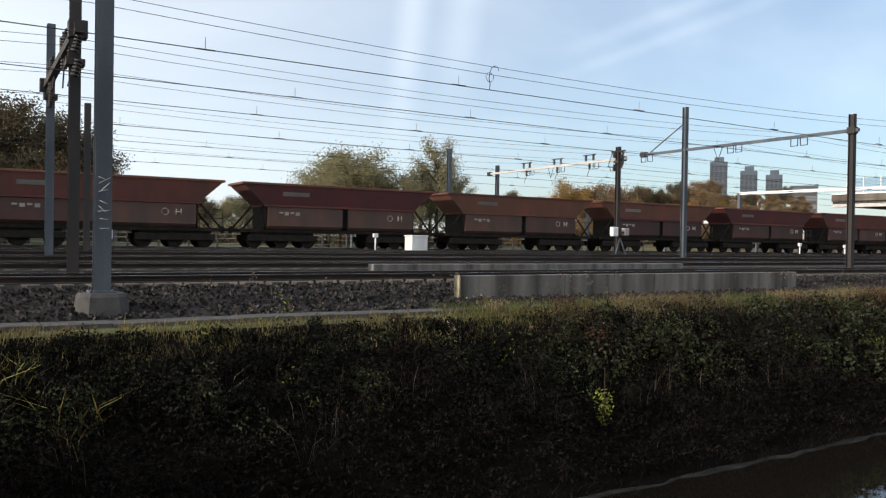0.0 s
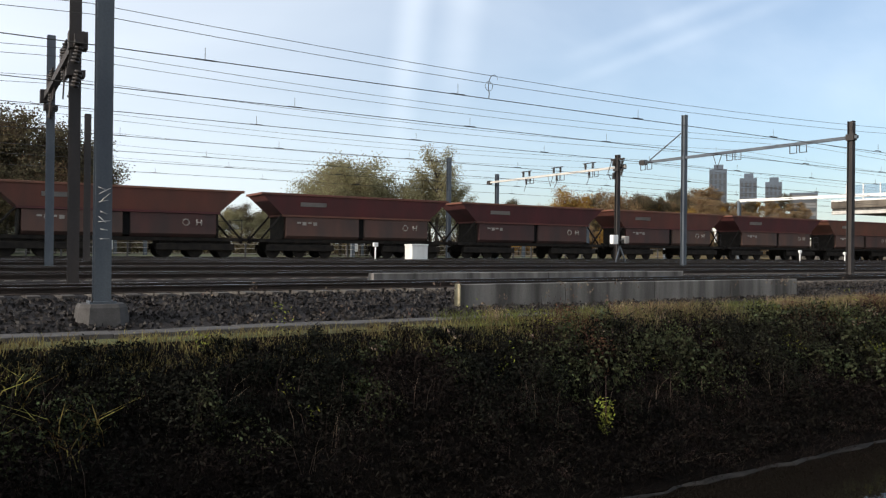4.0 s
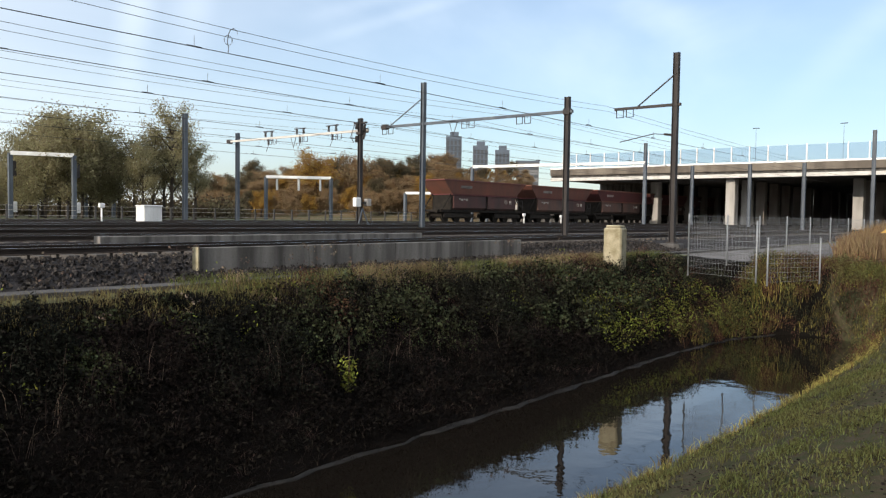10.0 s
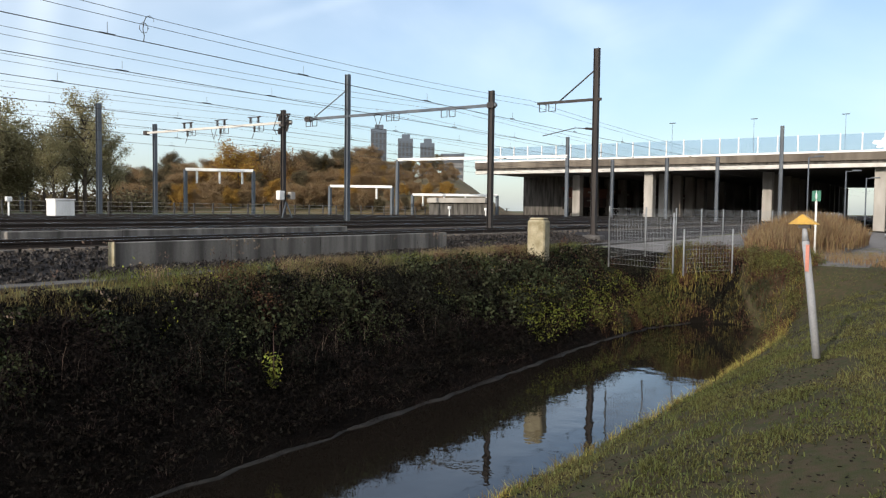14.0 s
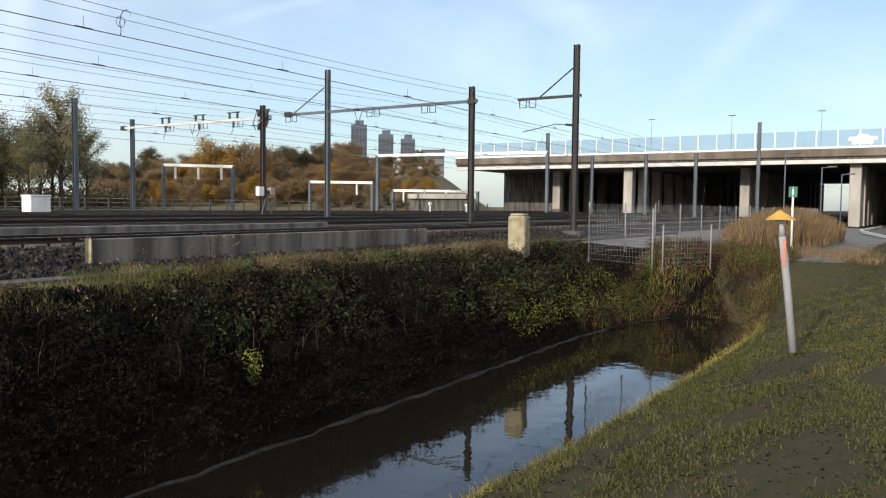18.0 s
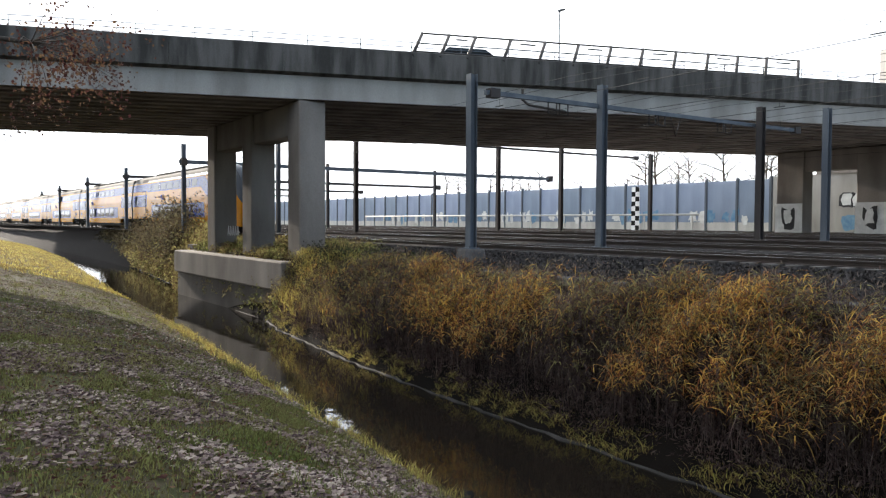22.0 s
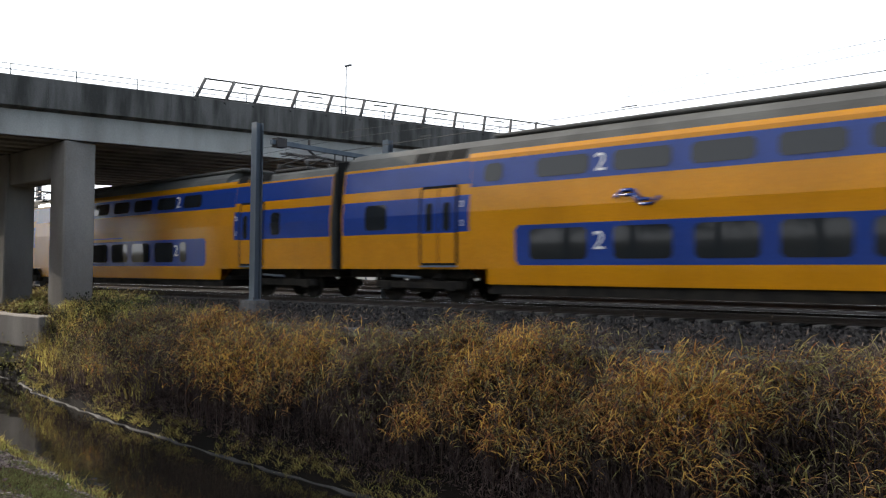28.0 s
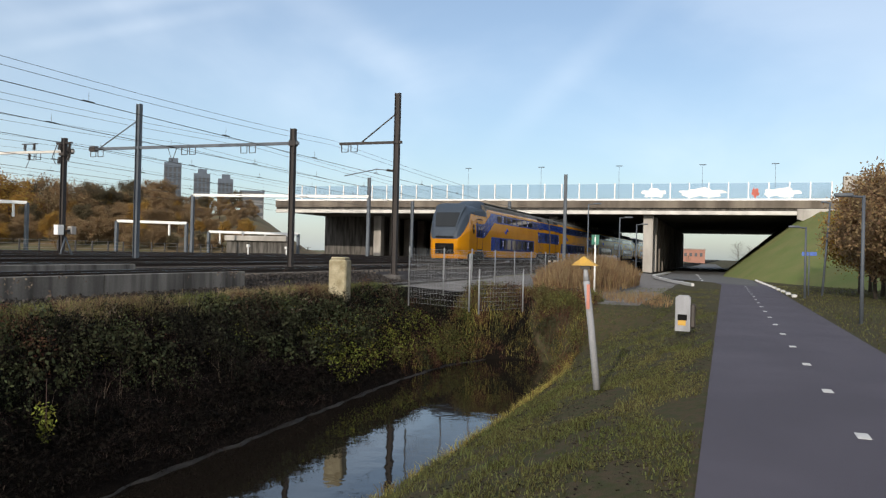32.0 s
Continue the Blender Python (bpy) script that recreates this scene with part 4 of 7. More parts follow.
def end_car(L, cls):
    """A driving car; its nose tip is at x = L, the gangway at 0."""
    ob = thing("driving_coach", "yellow and blue double-deck driving coach with rounded grey cab", "train car", None, "coaches of the passing train")
    for x0, x1, z, nm in ((0.25, 5.9, 0.95, "vestibule_body"), (5.9, L - 5.5, 0.55, "body"), (L - 5.5, L - 2.62, 0.95, "vestibule_body")):
        s = Shape()
        hull(s, x0, x1, z)
        if x1 > L - 4:
            # the cab's roof line runs on over the front vestibule
            s.v = [(x, y, zz if zz < 1.5 else 1.5 + (zz - 1.5) * 2.8 / 3.12) for x, y, zz in s.v]
        part(nm, s, [M_YEL, M_GREY if x1 > L - 4 else M_ROOF], ob)
    skins("roof_edge", M_GREY, ob, "grey painted roof edge", L - 5.5, L - 2.6, 3.54, 3.86, 0.004)
    hump, v = Shape(), []
    for k in range(10):
        x, h = L - 6.2 + 2.6 * k / 9, 4.2 + 0.55 * math.sin(math.pi * (0.5 + 0.5 * k / 9))
        v += [(x, -0.95, 3.9), (x, -0.8, h - 0.12), (x, -0.5, h), (x, 0.5, h), (x, 0.8, h - 0.12), (x, 0.95, 3.9)]
    hump.add(v, [(6 * k + m, 6 * k + m + 6, 6 * k + m + 7, 6 * k + m + 1) for k in range(9) for m in range(5)], True)
    part("roof_hump", hump, M_GREY, ob, "rounded grey roof fairing")
    part("skirt", Shape().box(5.9, L - 5.5, -1.25, 1.25, 0.3, 0.56), M_UNDER, ob)
    part("underframe", Shape().box(0.3, L - 2.2, -1.0, 1.0, 0.7, 0.96), M_UNDER, ob)
    part("gangway", Shape().box(0, 0.26, -1.2, 1.2, 0.9, 4.35, 0.05), M_BLACK, ob)
    fairing(ob, 5.9, -1), fairing(ob, L - 5.5, 1)
    # cab
    us = [0, 0.06, 0.12, 0.2] + [0.3 + 0.1 * k for k in range(44)]

    def crest(u):
        """The height of the cab's roof line, and of the edge between yellow and grey."""
        k = min(1.0, (u / 1.75 + 0.02) / 2.0)
        top = 1.85 + 2.45 * (1 - (1 - k) ** 2.2) ** 0.72
        return top, min(3.56, 1.77 + 0.95 * u / 1.75 + 0.02 * u * u)

    def nose(u, z):
        w_ = u / 1.75
        top = crest(u)[0]
        zz = z if z < 1.5 else 1.5 + (z - 1.5) * (top - 1.5) / 3.12
        bulge = 0.6 + 0.4 * min(1, w_ / 1.2) ** 0.5
        k = min(1.0, max(0.0, (w_ - 1.05) / 1.3))
        w = half_width(min(z, 4.3 + 0.32 * k * k * (3 - 2 * k))) * bulge
        return (L - w_ - (0.35 * max(0, 0.9 - z) if u < 0.4 else 0), w, zz)
    lo, hi = Shape(), Shape()

    def rows(u):
        top, edge = crest(u)
        zb = min(4.5, 1.5 + (edge - 1.5) * 3.12 / (top - 1.5))
        z0 = 0.45 if u < 2.0 else 0.8
        return [nose(u, z0 + (zb - z0) * k / 22) for k in range(23)] + [nose(u, zb + (4.62 - zb) * k / 16) for k in range(1, 17)]
    for ua, ub in zip(us, us[1:]):
        a, b = rows(ua), rows(ub)
        for k in range(38):
            for sd in (-1, 1):
                q = [(x, sd * w, zz) for x, w, zz in (a[k], b[k], b[k + 1], a[k + 1])]
                (lo if k < 22 else hi).add(q, [(0, 1, 2, 3) if sd > 0 else (3, 2, 1, 0)], True)
        p, q = a[-1], b[-1]
        hi.add([(p[0], -p[1], p[2]), (p[0], p[1], p[2]), (q[0], q[1], q[2]), (q[0], -q[1], q[2])], [(0, 1, 2, 3)], True)
    a = rows(0)
    for k in range(38):
        p, q = a[k], a[k + 1]
        (lo if k < 22 else hi).add([(p[0], -p[1], p[2]), (p[0], p[1], p[2]), (q[0], q[1], q[2]), (q[0], -q[1], q[2])], [(0, 1, 2, 3)], True)
    part("cab_shell", lo, M_YEL, ob)
    cab = part("cab_dome", hi, M_GREY, ob, "dark grey cab dome")
    # windscreen, a little proud of the dome
    g, v = Shape(), []
    for i in range(4, 21):
        p = nose(us[i], 4.45)
        w_ = min(0.98, p[1] * 0.88)
        v += [(p[0] + 0.05, -w_, p[2] + 0.055), (p[0] + 0.05, w_, p[2] + 0.055)]
    g.add(v, [(2 * k, 2 * k + 1, 2 * k + 3, 2 * k + 2) for k in range(16)], True)
    part("windscreen", g, M_GLASS, cab, "dark sloping windscreen")
    part("windscreen_lip", Shape().box(L - 0.1, L + 0.02, -0.66, 0.66, 1.82, 1.95, 0.03), M_BLACK, cab)
    cp = part("coupler_box", Shape().box(L - 0.5, L + 0.03, -0.72, 0.72, 0.74, 1.52, 0.08), M_BLACK, ob)
    part("coupler", Shape().box(L - 0.2, L + 0.35, -0.2, 0.2, 0.95, 1.3, 0.05), M_UNDER, cp)
    for sd in (-1, 1):
        part("head_lamp", Shape().tube([(L - 0.2, sd * 0.74, 1.68), (L - 0.03, sd * 0.74, 1.68)], 0.09, 12), M_LAMP, ob, "lit round lamp")
    # cab door and passenger door
    skins("cab_door", M_YEL, ob, "", L - 2.4, L - 1.75, 1.1, 3.1, 0.02, 0.05)
    skins("cab_door_window", M_GLASS, ob, "", L - 2.27, L - 1.87, 2.2, 2.85, 0.028, 0.1)
    skins("door_blue", M_BLU, ob, "", L - 4.75, L - 2.75, 1.97, 2.97, 0.004)
    door_set(ob, L - 3.65, cls)
    numeral(ob, cls, L - 4.55, 2.7, True), numeral(ob, cls, L - 4.55, 2.2, True)
    for sd in (-1, 1):
        sl, v = Shape(), []
        for k in range(9):
            lo_, hi_ = (L - 4.75 - 2.65 * k / 8, 1.97 + 1.19 * k / 8), (L - 4.75 - 2.05 * k / 8, 2.97 + 0.9 * k / 8)
            for m in range(9):
                x, z = (lo_[n] + (hi_[n] - lo_[n]) * m / 8 for n in (0, 1))
                v.append((x, sd * (half_width(z) + 0.008), z))
        sl.add(v, [q for k in range(8) for m in range(8) for q in [(9 * k + m, 9 * k + m + 1, 9 * k + m + 10, 9 * k + m + 9)[::sd]]])
        part("blue_sweep", sl, M_BLU, ob, "slanting blue band")
    for k in range(3):
        for sd in (-1, 1):
            part("roof_vent", skin(Shape(), L - 5.0 + k * 0.66, L - 4.42 + k * 0.66, 3.6, 3.8, 0.012, sd), M_GREY, ob)
    end_block(ob, 0.3, 5.3, 4.2, cls, 1)
    skins("vestibule_window", M_GLASS, ob, "", 1.3, 2.2, 2.1, 2.85, 0.016, 0.08)
    skins("upper_blue_band", M_BLU, ob, "", 5.31, L - 6.6, 3.16, 3.87, 0.004)
    skins("lower_blue_panel", M_BLU, ob, "", 6.8, L - 6.5, 1.05, 2.08, 0.004, 0.12)
    skins("cant_rail", M_YEL, ob, "", 5.2, L - 5.7, 3.87, 4.1, 0.006)
    for x0, x1 in ((7.25, 8.9), (9.6, 11.05), (11.55, 12.95), (13.35, 14.7), (15.05, 16.3), (16.55, 17.2), (17.85, 18.35)):
        skins("lower_window", M_GLASS, ob, "", x0, x1, 1.2, 1.97, 0.016, 0.09)
    for x0, x1 in ((5.75, 6.35), (7.4, 8.9), (9.55, 11.0), (11.45, 12.85), (13.3, 14.6), (15.0, 16.2), (16.5, 17.2), (17.85, 19.0)):
        skins("upper_window", M_GLASS, ob, "", x0, x1, 3.28, 3.76, 0.016, 0.09)
    for x in (9.22, 17.52):
        numeral(ob, cls, x, 3.5), numeral(ob, cls, x, 1.62)
    emblem(ob, 10.2, 2.62, (-1,)), emblem(ob, 16.6, 2.62, (1,))
    bogie(ob, 3.2), bogie(ob, L - 4.0)
    part("roof_box", Shape().box(5.6, L - 6.4, -0.7, 0.7, 4.56, 4.68, 0.04), M_ROOF, ob)
    return ob


END_L, MID_L = 27.4, 26.7
car_end = end_car(END_L, "2")
A_LOW = [(6.75, 8.2), (8.85, 10.2), (10.6, 12.0), (12.4, 13.75), (14.1, 15.5), (15.9, 17.3), (17.75, 18.2)]
A_UP = [(6.75, 8.2), (8.85, 10.2), (10.6, 11.95), (12.4, 13.7), (14.1, 15.5), (15.95, 17.3), (17.85, 19.1)]
B_LOW = [(MID_L - x, MID_L - x + 1.5) for x in (18.8, 16.65, 14.5, 12.4, 10.15)] + [(MID_L - 8.0, MID_L - 6.9)]
B_UP = [(MID_L - x, MID_L - x + 1.45) for x in (18.7, 16.5, 14.3, 12.24, 10.12, 7.93)]
car_mid = middle_car(MID_L, (3.6, (0.95, 2.25)), (MID_L - 4.4, (MID_L - 3.3, MID_L - 2.8)), (6.3, 19.5), A_LOW, A_UP,
                     (("2", 8.52, 3.5), ("1", 8.52, 1.62), ("2", 17.52, 3.5), ("2", 17.52, 1.62)), 9.8, (2.6, MID_L - 3.3), 0.0, ((6.5, 13.3, 2.2),))
HI_LINES = ((MID_L - 14.7, MID_L - 6.2, 2.2), (MID_L - 12.6, MID_L - 6.2, 3.02))
car_mid2 = middle_car(MID_L, (3.4, (1.3, 1.8)), (MID_L - 3.4, (MID_L - 1.75, MID_L - 1.25)), (5.65, MID_L - 6.0), B_LOW, B_UP,
                      (("2", 7.6, 3.5), ("2", 7.6, 1.62), ("1", MID_L - 8.35, 3.5), ("1", MID_L - 8.35, 1.62)), 9.0, (), MID_L - 2.0, HI_LINES)
# the same coach the other way round
car_turn = middle_car(MID_L, (3.4, (1.25, 1.75)), (MID_L - 3.4, (MID_L - 1.8, MID_L - 1.3)), (5.2, MID_L - 5.9), [(MID_L - b, MID_L - a) for a, b in B_LOW], [(MID_L - b, MID_L - a) for a, b in B_UP],
                      (("1", 7.35, 3.5), ("1", 7.35, 1.62), ("2", 18.75, 3.5), ("2", 18.75, 1.62)), 8.3, (), 1.6, ((5.4, 14.2, 2.2), (5.4, 12.4, 3.02)))
car_mid3 = middle_car(MID_L, (3.6, (0.95, 2.25)), (MID_L - 4.4, (MID_L - 2.6, MID_L - 1.4)), (6.3, 19.5), A_LOW, A_UP,
                      (("2", 8.52, 3.5), ("2", 8.52, 1.62), ("2", 17.52, 3.5), ("2", 17.52, 1.62)), 9.8)
TRAIN = []      # car, distance of its origin behind the leading nose, facing


def line_up():
    d = 0.0
    first = True
    for unit in (6, 4):
        for k in range(unit):
            if k == 0:
                TRAIN.append((car_end if first else copy_thing(car_end, Matrix()), d + END_L, 1))
                first = False
                d += END_L
            elif k == unit - 1:
                TRAIN.append((copy_thing(car_end, Matrix()), d, -1))
                d += END_L
            else:
                src = ((car_turn, car_mid2, car_mid3, car_mid2) if unit == 6 else (car_mid, car_mid2))[k - 1]
                used = any(c is src for c, _, _ in TRAIN)
                TRAIN.append((copy_thing(src, Matrix()) if used else src, d + MID_L, 1))
                d += MID_L
        d += 0.9


line_up()


# ---- hopper wagons ----
M_RED = mat("red_brown_wagon_paint", (0.115, 0.034, 0.026), 0.8, (0.075, 0.030, 0.024), 0.8, 25, 0.1, rand=0.35, streak=3)
M_BRN = mat("dirty_wagon_paint", (0.045, 0.030, 0.027), 0.85, (0.075, 0.035, 0.029), 0.9, 25, 0.12, rand=0.3, streak=3)
WAGON = 14.1


def wagon():
    ob = thing("hopper_wagon", "rusty red-brown bulk hopper wagon on six axles", "freight wagon", None, "wagons of the freight train")
    L = 13.3
    top, mid, low = 3.85, 2.6, 1.25
    hop = Shape()
    v = []
    for x, y, z in ((0.15, 1.45, top), (0.15, -1.45, top), (L - 0.15, -1.45, top), (L - 0.15, 1.45, top), (1.5, 1.25, mid), (1.5, -1.25, mid), (L - 1.5, -1.25, mid), (L - 1.5, 1.25, mid)):
        v.append((x, y, z))
    hop.add(v, [(1, 2, 6, 5), (3, 0, 4, 7), (0, 1, 5, 4), (2, 3, 7, 6), (4, 5, 6, 7)])
    hop.add([(0.3, 1.3, top - 0.02), (0.3, -1.3, top - 0.02), (L - 0.3, -1.3, top - 0.02), (L - 0.3, 1.3, top - 0.02), (2, 0.9, mid + 0.1), (2, -0.9, mid + 0.1), (L - 2, -0.9, mid + 0.1), (L - 2, 0.9, mid + 0.1)],
            [(1, 5, 6, 2), (3, 7, 4, 0), (0, 4, 5, 1), (2, 6, 7, 3), (4, 7, 6, 5)])
    part("hopper", hop, M_RED, ob)
    rim = Shape().box(0.1, L - 0.1, -1.5, -1.3, top - 0.08, top + 0.06, 0.02).box(0.1, L - 0.1, 1.3, 1.5, top - 0.08, top + 0.06, 0.02).box(0.1, 0.3, -1.3, 1.3, top - 0.08, top + 0.06, 0.02).box(L - 0.3, L - 0.1, -1.3, 1.3, top - 0.08, top + 0.06, 0.02)
    part("rim", rim, M_RED, ob)
    for a, b in ((1.7, 6.55), (6.95, L - 1.7)):
        part("lower_bin", Shape().prism([(-1.3, mid - 0.12), (1.3, mid - 0.12), (1.32, low + 0.1), (1.0, low - 0.1), (-1.0, low - 0.1), (-1.32, low + 0.1)], a, b, "x"), M_BRN, ob)
    part("ledge", Shape().box(1.45, L - 1.45, -1.36, 1.36, mid - 0.1, mid + 0.02), M_RED, ob)
    part("centre_rib", Shape().box(6.55, 6.95, -1.15, 1.15, low, mid), M_BLACK, ob)
    part("chassis", Shape().box(0.1, L - 0.1, -1.1, 1.1, 0.95, 1.15), M_UNDER, ob)
    for x in (2.75, L - 2.75):
        bg_ = part("bogie", Shape().box(x - 2.2, x + 2.2, -1.1, -0.95, 0.42, 0.8, 0.03).box(x - 2.2, x + 2.2, 0.95, 1.1, 0.42, 0.8, 0.03).box(x - 2.0, x + 2.0, -0.95, 0.95, 0.5, 0.95), M_UNDER, ob)
        for dx in (-1.7, 0, 1.7):
            w_ = Shape()
            for sd in (-1, 1):
                w_.tube([(x + dx, sd * 0.7, 0.46), (x + dx, sd * 0.83, 0.46)], 0.46, 16)
            w_.tube([(x + dx, -0.75, 0.46), (x + dx, 0.75, 0.46)], 0.09, 6)
            part("wheelset", w_, M_UNDER, bg_)
    for x, q in ((0.1, 1), (L - 0.1, -1)):
        for sd in (-1, 1):
            part("strut", Shape().tube([(x + q * 0.15, sd * 1.1, 1.15), (x + q * 1.4, sd * 1.1, mid)], 0.06, 6), M_UNDER, ob)
            part("upright", Shape().tube([(x + q * 1.5, sd * 1.15, 1.15), (x + q * 1.5, sd * 1.15, mid)], 0.05, 6), M_UNDER, ob)
        for sd in (-0.87, 0.87):
            part("buffer", Shape().tube([(x, sd, 1.06), (x - q * 0.45, sd, 1.06)], 0.09, 8).tube([(x - q * 0.42, sd, 1.06), (x - q * 0.48, sd, 1.06)], 0.22, 12), M_UNDER, ob)
        part("end_wall", Shape().box(min(x + q * 1.45, x + q * 1.55), max(x + q * 1.45, x + q * 1.55), -1.1, 1.1, 1.15, mid), M_UNDER, ob)
    rl = Shape()
    for sd in (-1, 1):
        for x in (L - 0.9, L - 0.15):
            rl.tube([(x, sd * 1.15, 1.15), (x, sd * 1.15, 2.2)], 0.022, 6)
        for z in (1.7, 2.2):
            rl.tube([(L - 0.9, sd * 1.15, z), (L - 0.15, sd * 1.15, z)], 0.022, 6)
    part("hand_rail", rl, M_RUSTY, ob)
    for sd in (-1, 1):
        y = sd * 1.335
        pn = Shape()
        for x in (L - 3.4, ):
            pn.tube([(x + 0.18 * math.cos(a * math.tau / 12), y, 2.0 + 0.18 * math.sin(a * math.tau / 12)) for a in range(13)], 0.028, 5)
        part("letter", pn, M_CONC, ob, "faded white letter O")
        pn = Shape()
        for a, b in (((L - 2.8, 1.83), (L - 2.8, 2.17)), ((L - 2.54, 1.83), (L - 2.54, 2.17)), ((L - 2.8, 2.0), (L - 2.54, 2.0))):
            pn.tube([(a[0], y, a[1]), (b[0], y, b[1])], 0.028, 5)
        part("letter", pn, M_CONC, ob, "faded white letter H")
    for sd in (-1, 1):
        mk = Shape()
        mk.add([(2.6, sd * 1.365, 3.15), (4.3, sd * 1.365, 3.15), (4.3, sd * 1.41, 3.4), (2.6, sd * 1.41, 3.4)], [(0, 1, 2, 3), (3, 2, 1, 0)])
        part("marking", mk, M_CONC, ob, "worn pale marking bar")
        for k in range(4):
            part("small_marking", Shape().box(2.4 + k * 0.35, 2.65 + k * 0.35, sd * 1.335 - 0.004, sd * 1.335 + 0.004, 2.1 - 0.1 * (k % 2), 2.2), M_CONC, ob)
    return ob


WAGONS = [(wagon(), 0)]
for k in range(1, 13):
    WAGONS.append((copy_thing(WAGONS[0][0], Matrix()), k))


# ---- foliage ----
def leafy(name, color, color2, trans=0.25, island=0.45):
    return mat(name, color, 0.85, color2, 0.5, 8, 0.0, island=island, trans=trans, spread=0.2, gloss=0.06)


# bank shade is put into the dark, withered and undergrowth leaf colours
L_DARK = leafy("shade_dark_weed_leaf", (0.0060, 0.0080, 0.0055), (0.017, 0.016, 0.012), 0.2, 0.8)
L_GREEN = leafy("green_weed_leaf", (0.062, 0.070, 0.032), (0.030, 0.029, 0.019), 0.35, 0.8)
L_BROWN = leafy("withered_shaded_weed", (0.023, 0.016, 0.0145), (0.006, 0.0047, 0.0045), 0.2, 0.8)
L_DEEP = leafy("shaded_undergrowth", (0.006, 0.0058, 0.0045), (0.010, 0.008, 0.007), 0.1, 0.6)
L_RUST = leafy("russet_weed", (0.13, 0.062, 0.040), (0.06, 0.033, 0.025), 0.3, 0.6)
L_STRAW = leafy("dry_straw", (0.29, 0.215, 0.13), (0.16, 0.115, 0.07), 0.3)
L_LIME = leafy("yellow_green_leaf", (0.22, 0.23, 0.045), (0.15, 0.17, 0.035), 0.4)
L_REED = leafy("golden_reed_leaf", (0.50, 0.255, 0.07), (0.24, 0.125, 0.05), 0.5, 0.6)
L_REED2 = leafy("olive_reed_leaf", (0.235, 0.185, 0.075), (0.12, 0.10, 0.055), 0.45, 0.65)
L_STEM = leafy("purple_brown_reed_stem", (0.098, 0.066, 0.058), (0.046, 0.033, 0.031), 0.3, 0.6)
# darker tone for the leaves hanging low on the reed stems
L_LOWREED = leafy("dark_low_reed_leaf", (0.055, 0.039, 0.036), (0.028, 0.021, 0.020), 0.25, 0.6)
L_PLUME = leafy("faded_reed_plume", (0.19, 0.14, 0.11), (0.11, 0.083, 0.066), 0.35)
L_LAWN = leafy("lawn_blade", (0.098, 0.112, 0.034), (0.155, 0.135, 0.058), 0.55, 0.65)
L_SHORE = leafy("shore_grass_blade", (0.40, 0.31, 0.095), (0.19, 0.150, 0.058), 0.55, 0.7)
# brown leaves with their glancing sheen put into a pale greyish colour
L_LITTER = leafy("pale_sheen_fallen_leaf", (0.22, 0.170, 0.155), (0.10, 0.068, 0.062), 0.2, 0.85)
# distance haze over the wood is mixed into this duller autumn tone
L_AUT = leafy("hazed_autumn_leaf", (0.25, 0.155, 0.080), (0.19, 0.145, 0.090), 0.4, 0.35)
L_AUT2 = leafy("golden_leaf", (0.34, 0.19, 0.045), (0.22, 0.135, 0.045), 0.4)
# paled and greyed olive: distance haze put into the leaf colour
L_TREE = leafy("olive_tree_leaf", (0.23, 0.215, 0.12), (0.27, 0.235, 0.14), 0.5, 0.3)
L_TREE2 = leafy("dark_tree_leaf", (0.085, 0.078, 0.048), (0.12, 0.09, 0.055), 0.35)
M_BARK = mat("tree_bark", (0.075, 0.06, 0.048), 0.95, (0.045, 0.036, 0.028), 3, 20, 0.6)
rng = np.random.default_rng(7)


def quads(name, V, material):
    """A mesh of loose quads from an array of n x 4 x 3."""
    n = len(V)
    me = bpy.data.meshes.new(name)
    me.vertices.add(n * 4)
    me.vertices.foreach_set("co", np.ascontiguousarray(V, dtype=np.float32).ravel())
    me.loops.add(n * 4)
    me.loops.foreach_set("vertex_index", np.arange(n * 4, dtype=np.int32))
    me.polygons.add(n)
    me.polygons.foreach_set("loop_start", np.arange(0, n * 4, 4, dtype=np.int32))
    me.materials.append(material)
    me.update(calc_edges=True)
    return me


def leaves(P, size, up=0.2, slim=0.55):
    """Diamond leaves at points P, turned at random."""
    n = len(P)
    d = rng.normal(size=(n, 3)) + (0, 0, up)
    d /= np.linalg.norm(d, axis=1)[:, None]
    a = np.cross(d, rng.normal(size=(n, 3)))
    a /= np.linalg.norm(a, axis=1)[:, None] + 1e-9
    s = (size * rng.uniform(0.6, 1.3, n))[:, None]
    return np.stack([P, P + d * s * 0.5 + a * s * slim * 0.5, P + d * s, P + d * s * 0.5 - a * s * slim * 0.5], 1)


def blades(P, h, w, bend, upright=1.0):
    """Grass blades, each of two quads, rooted at P, drooping towards the tip."""
    n = len(P)
    t = rng.uniform(0, math.tau, n)
    side = np.stack([np.cos(t), np.sin(t), np.zeros(n)], 1)
    u = rng.uniform(0, math.tau, n)
    lean = np.stack([np.cos(u), np.sin(u), np.zeros(n)], 1) * (bend * rng.uniform(0.2, 1.2, n))[:, None]
    hh = (h * rng.uniform(0.55, 1.25, n))[:, None]
    ww = (w * rng.uniform(0.7, 1.3, n))[:, None] * 0.5
    up = np.array([0, 0, 1.0]) * upright
    m = P + hh * (0.55 * up + 0.25 * lean)
    e = P + hh * (0.95 * up + lean * 0.95)
    return np.concatenate([np.stack([P - side * ww, P + side * ww, m + side * ww * 0.8, m - side * ww * 0.8], 1),
                           np.stack([m - side * ww * 0.8, m + side * ww * 0.8, e + side * ww * 0.1, e - side * ww * 0.1], 1)])


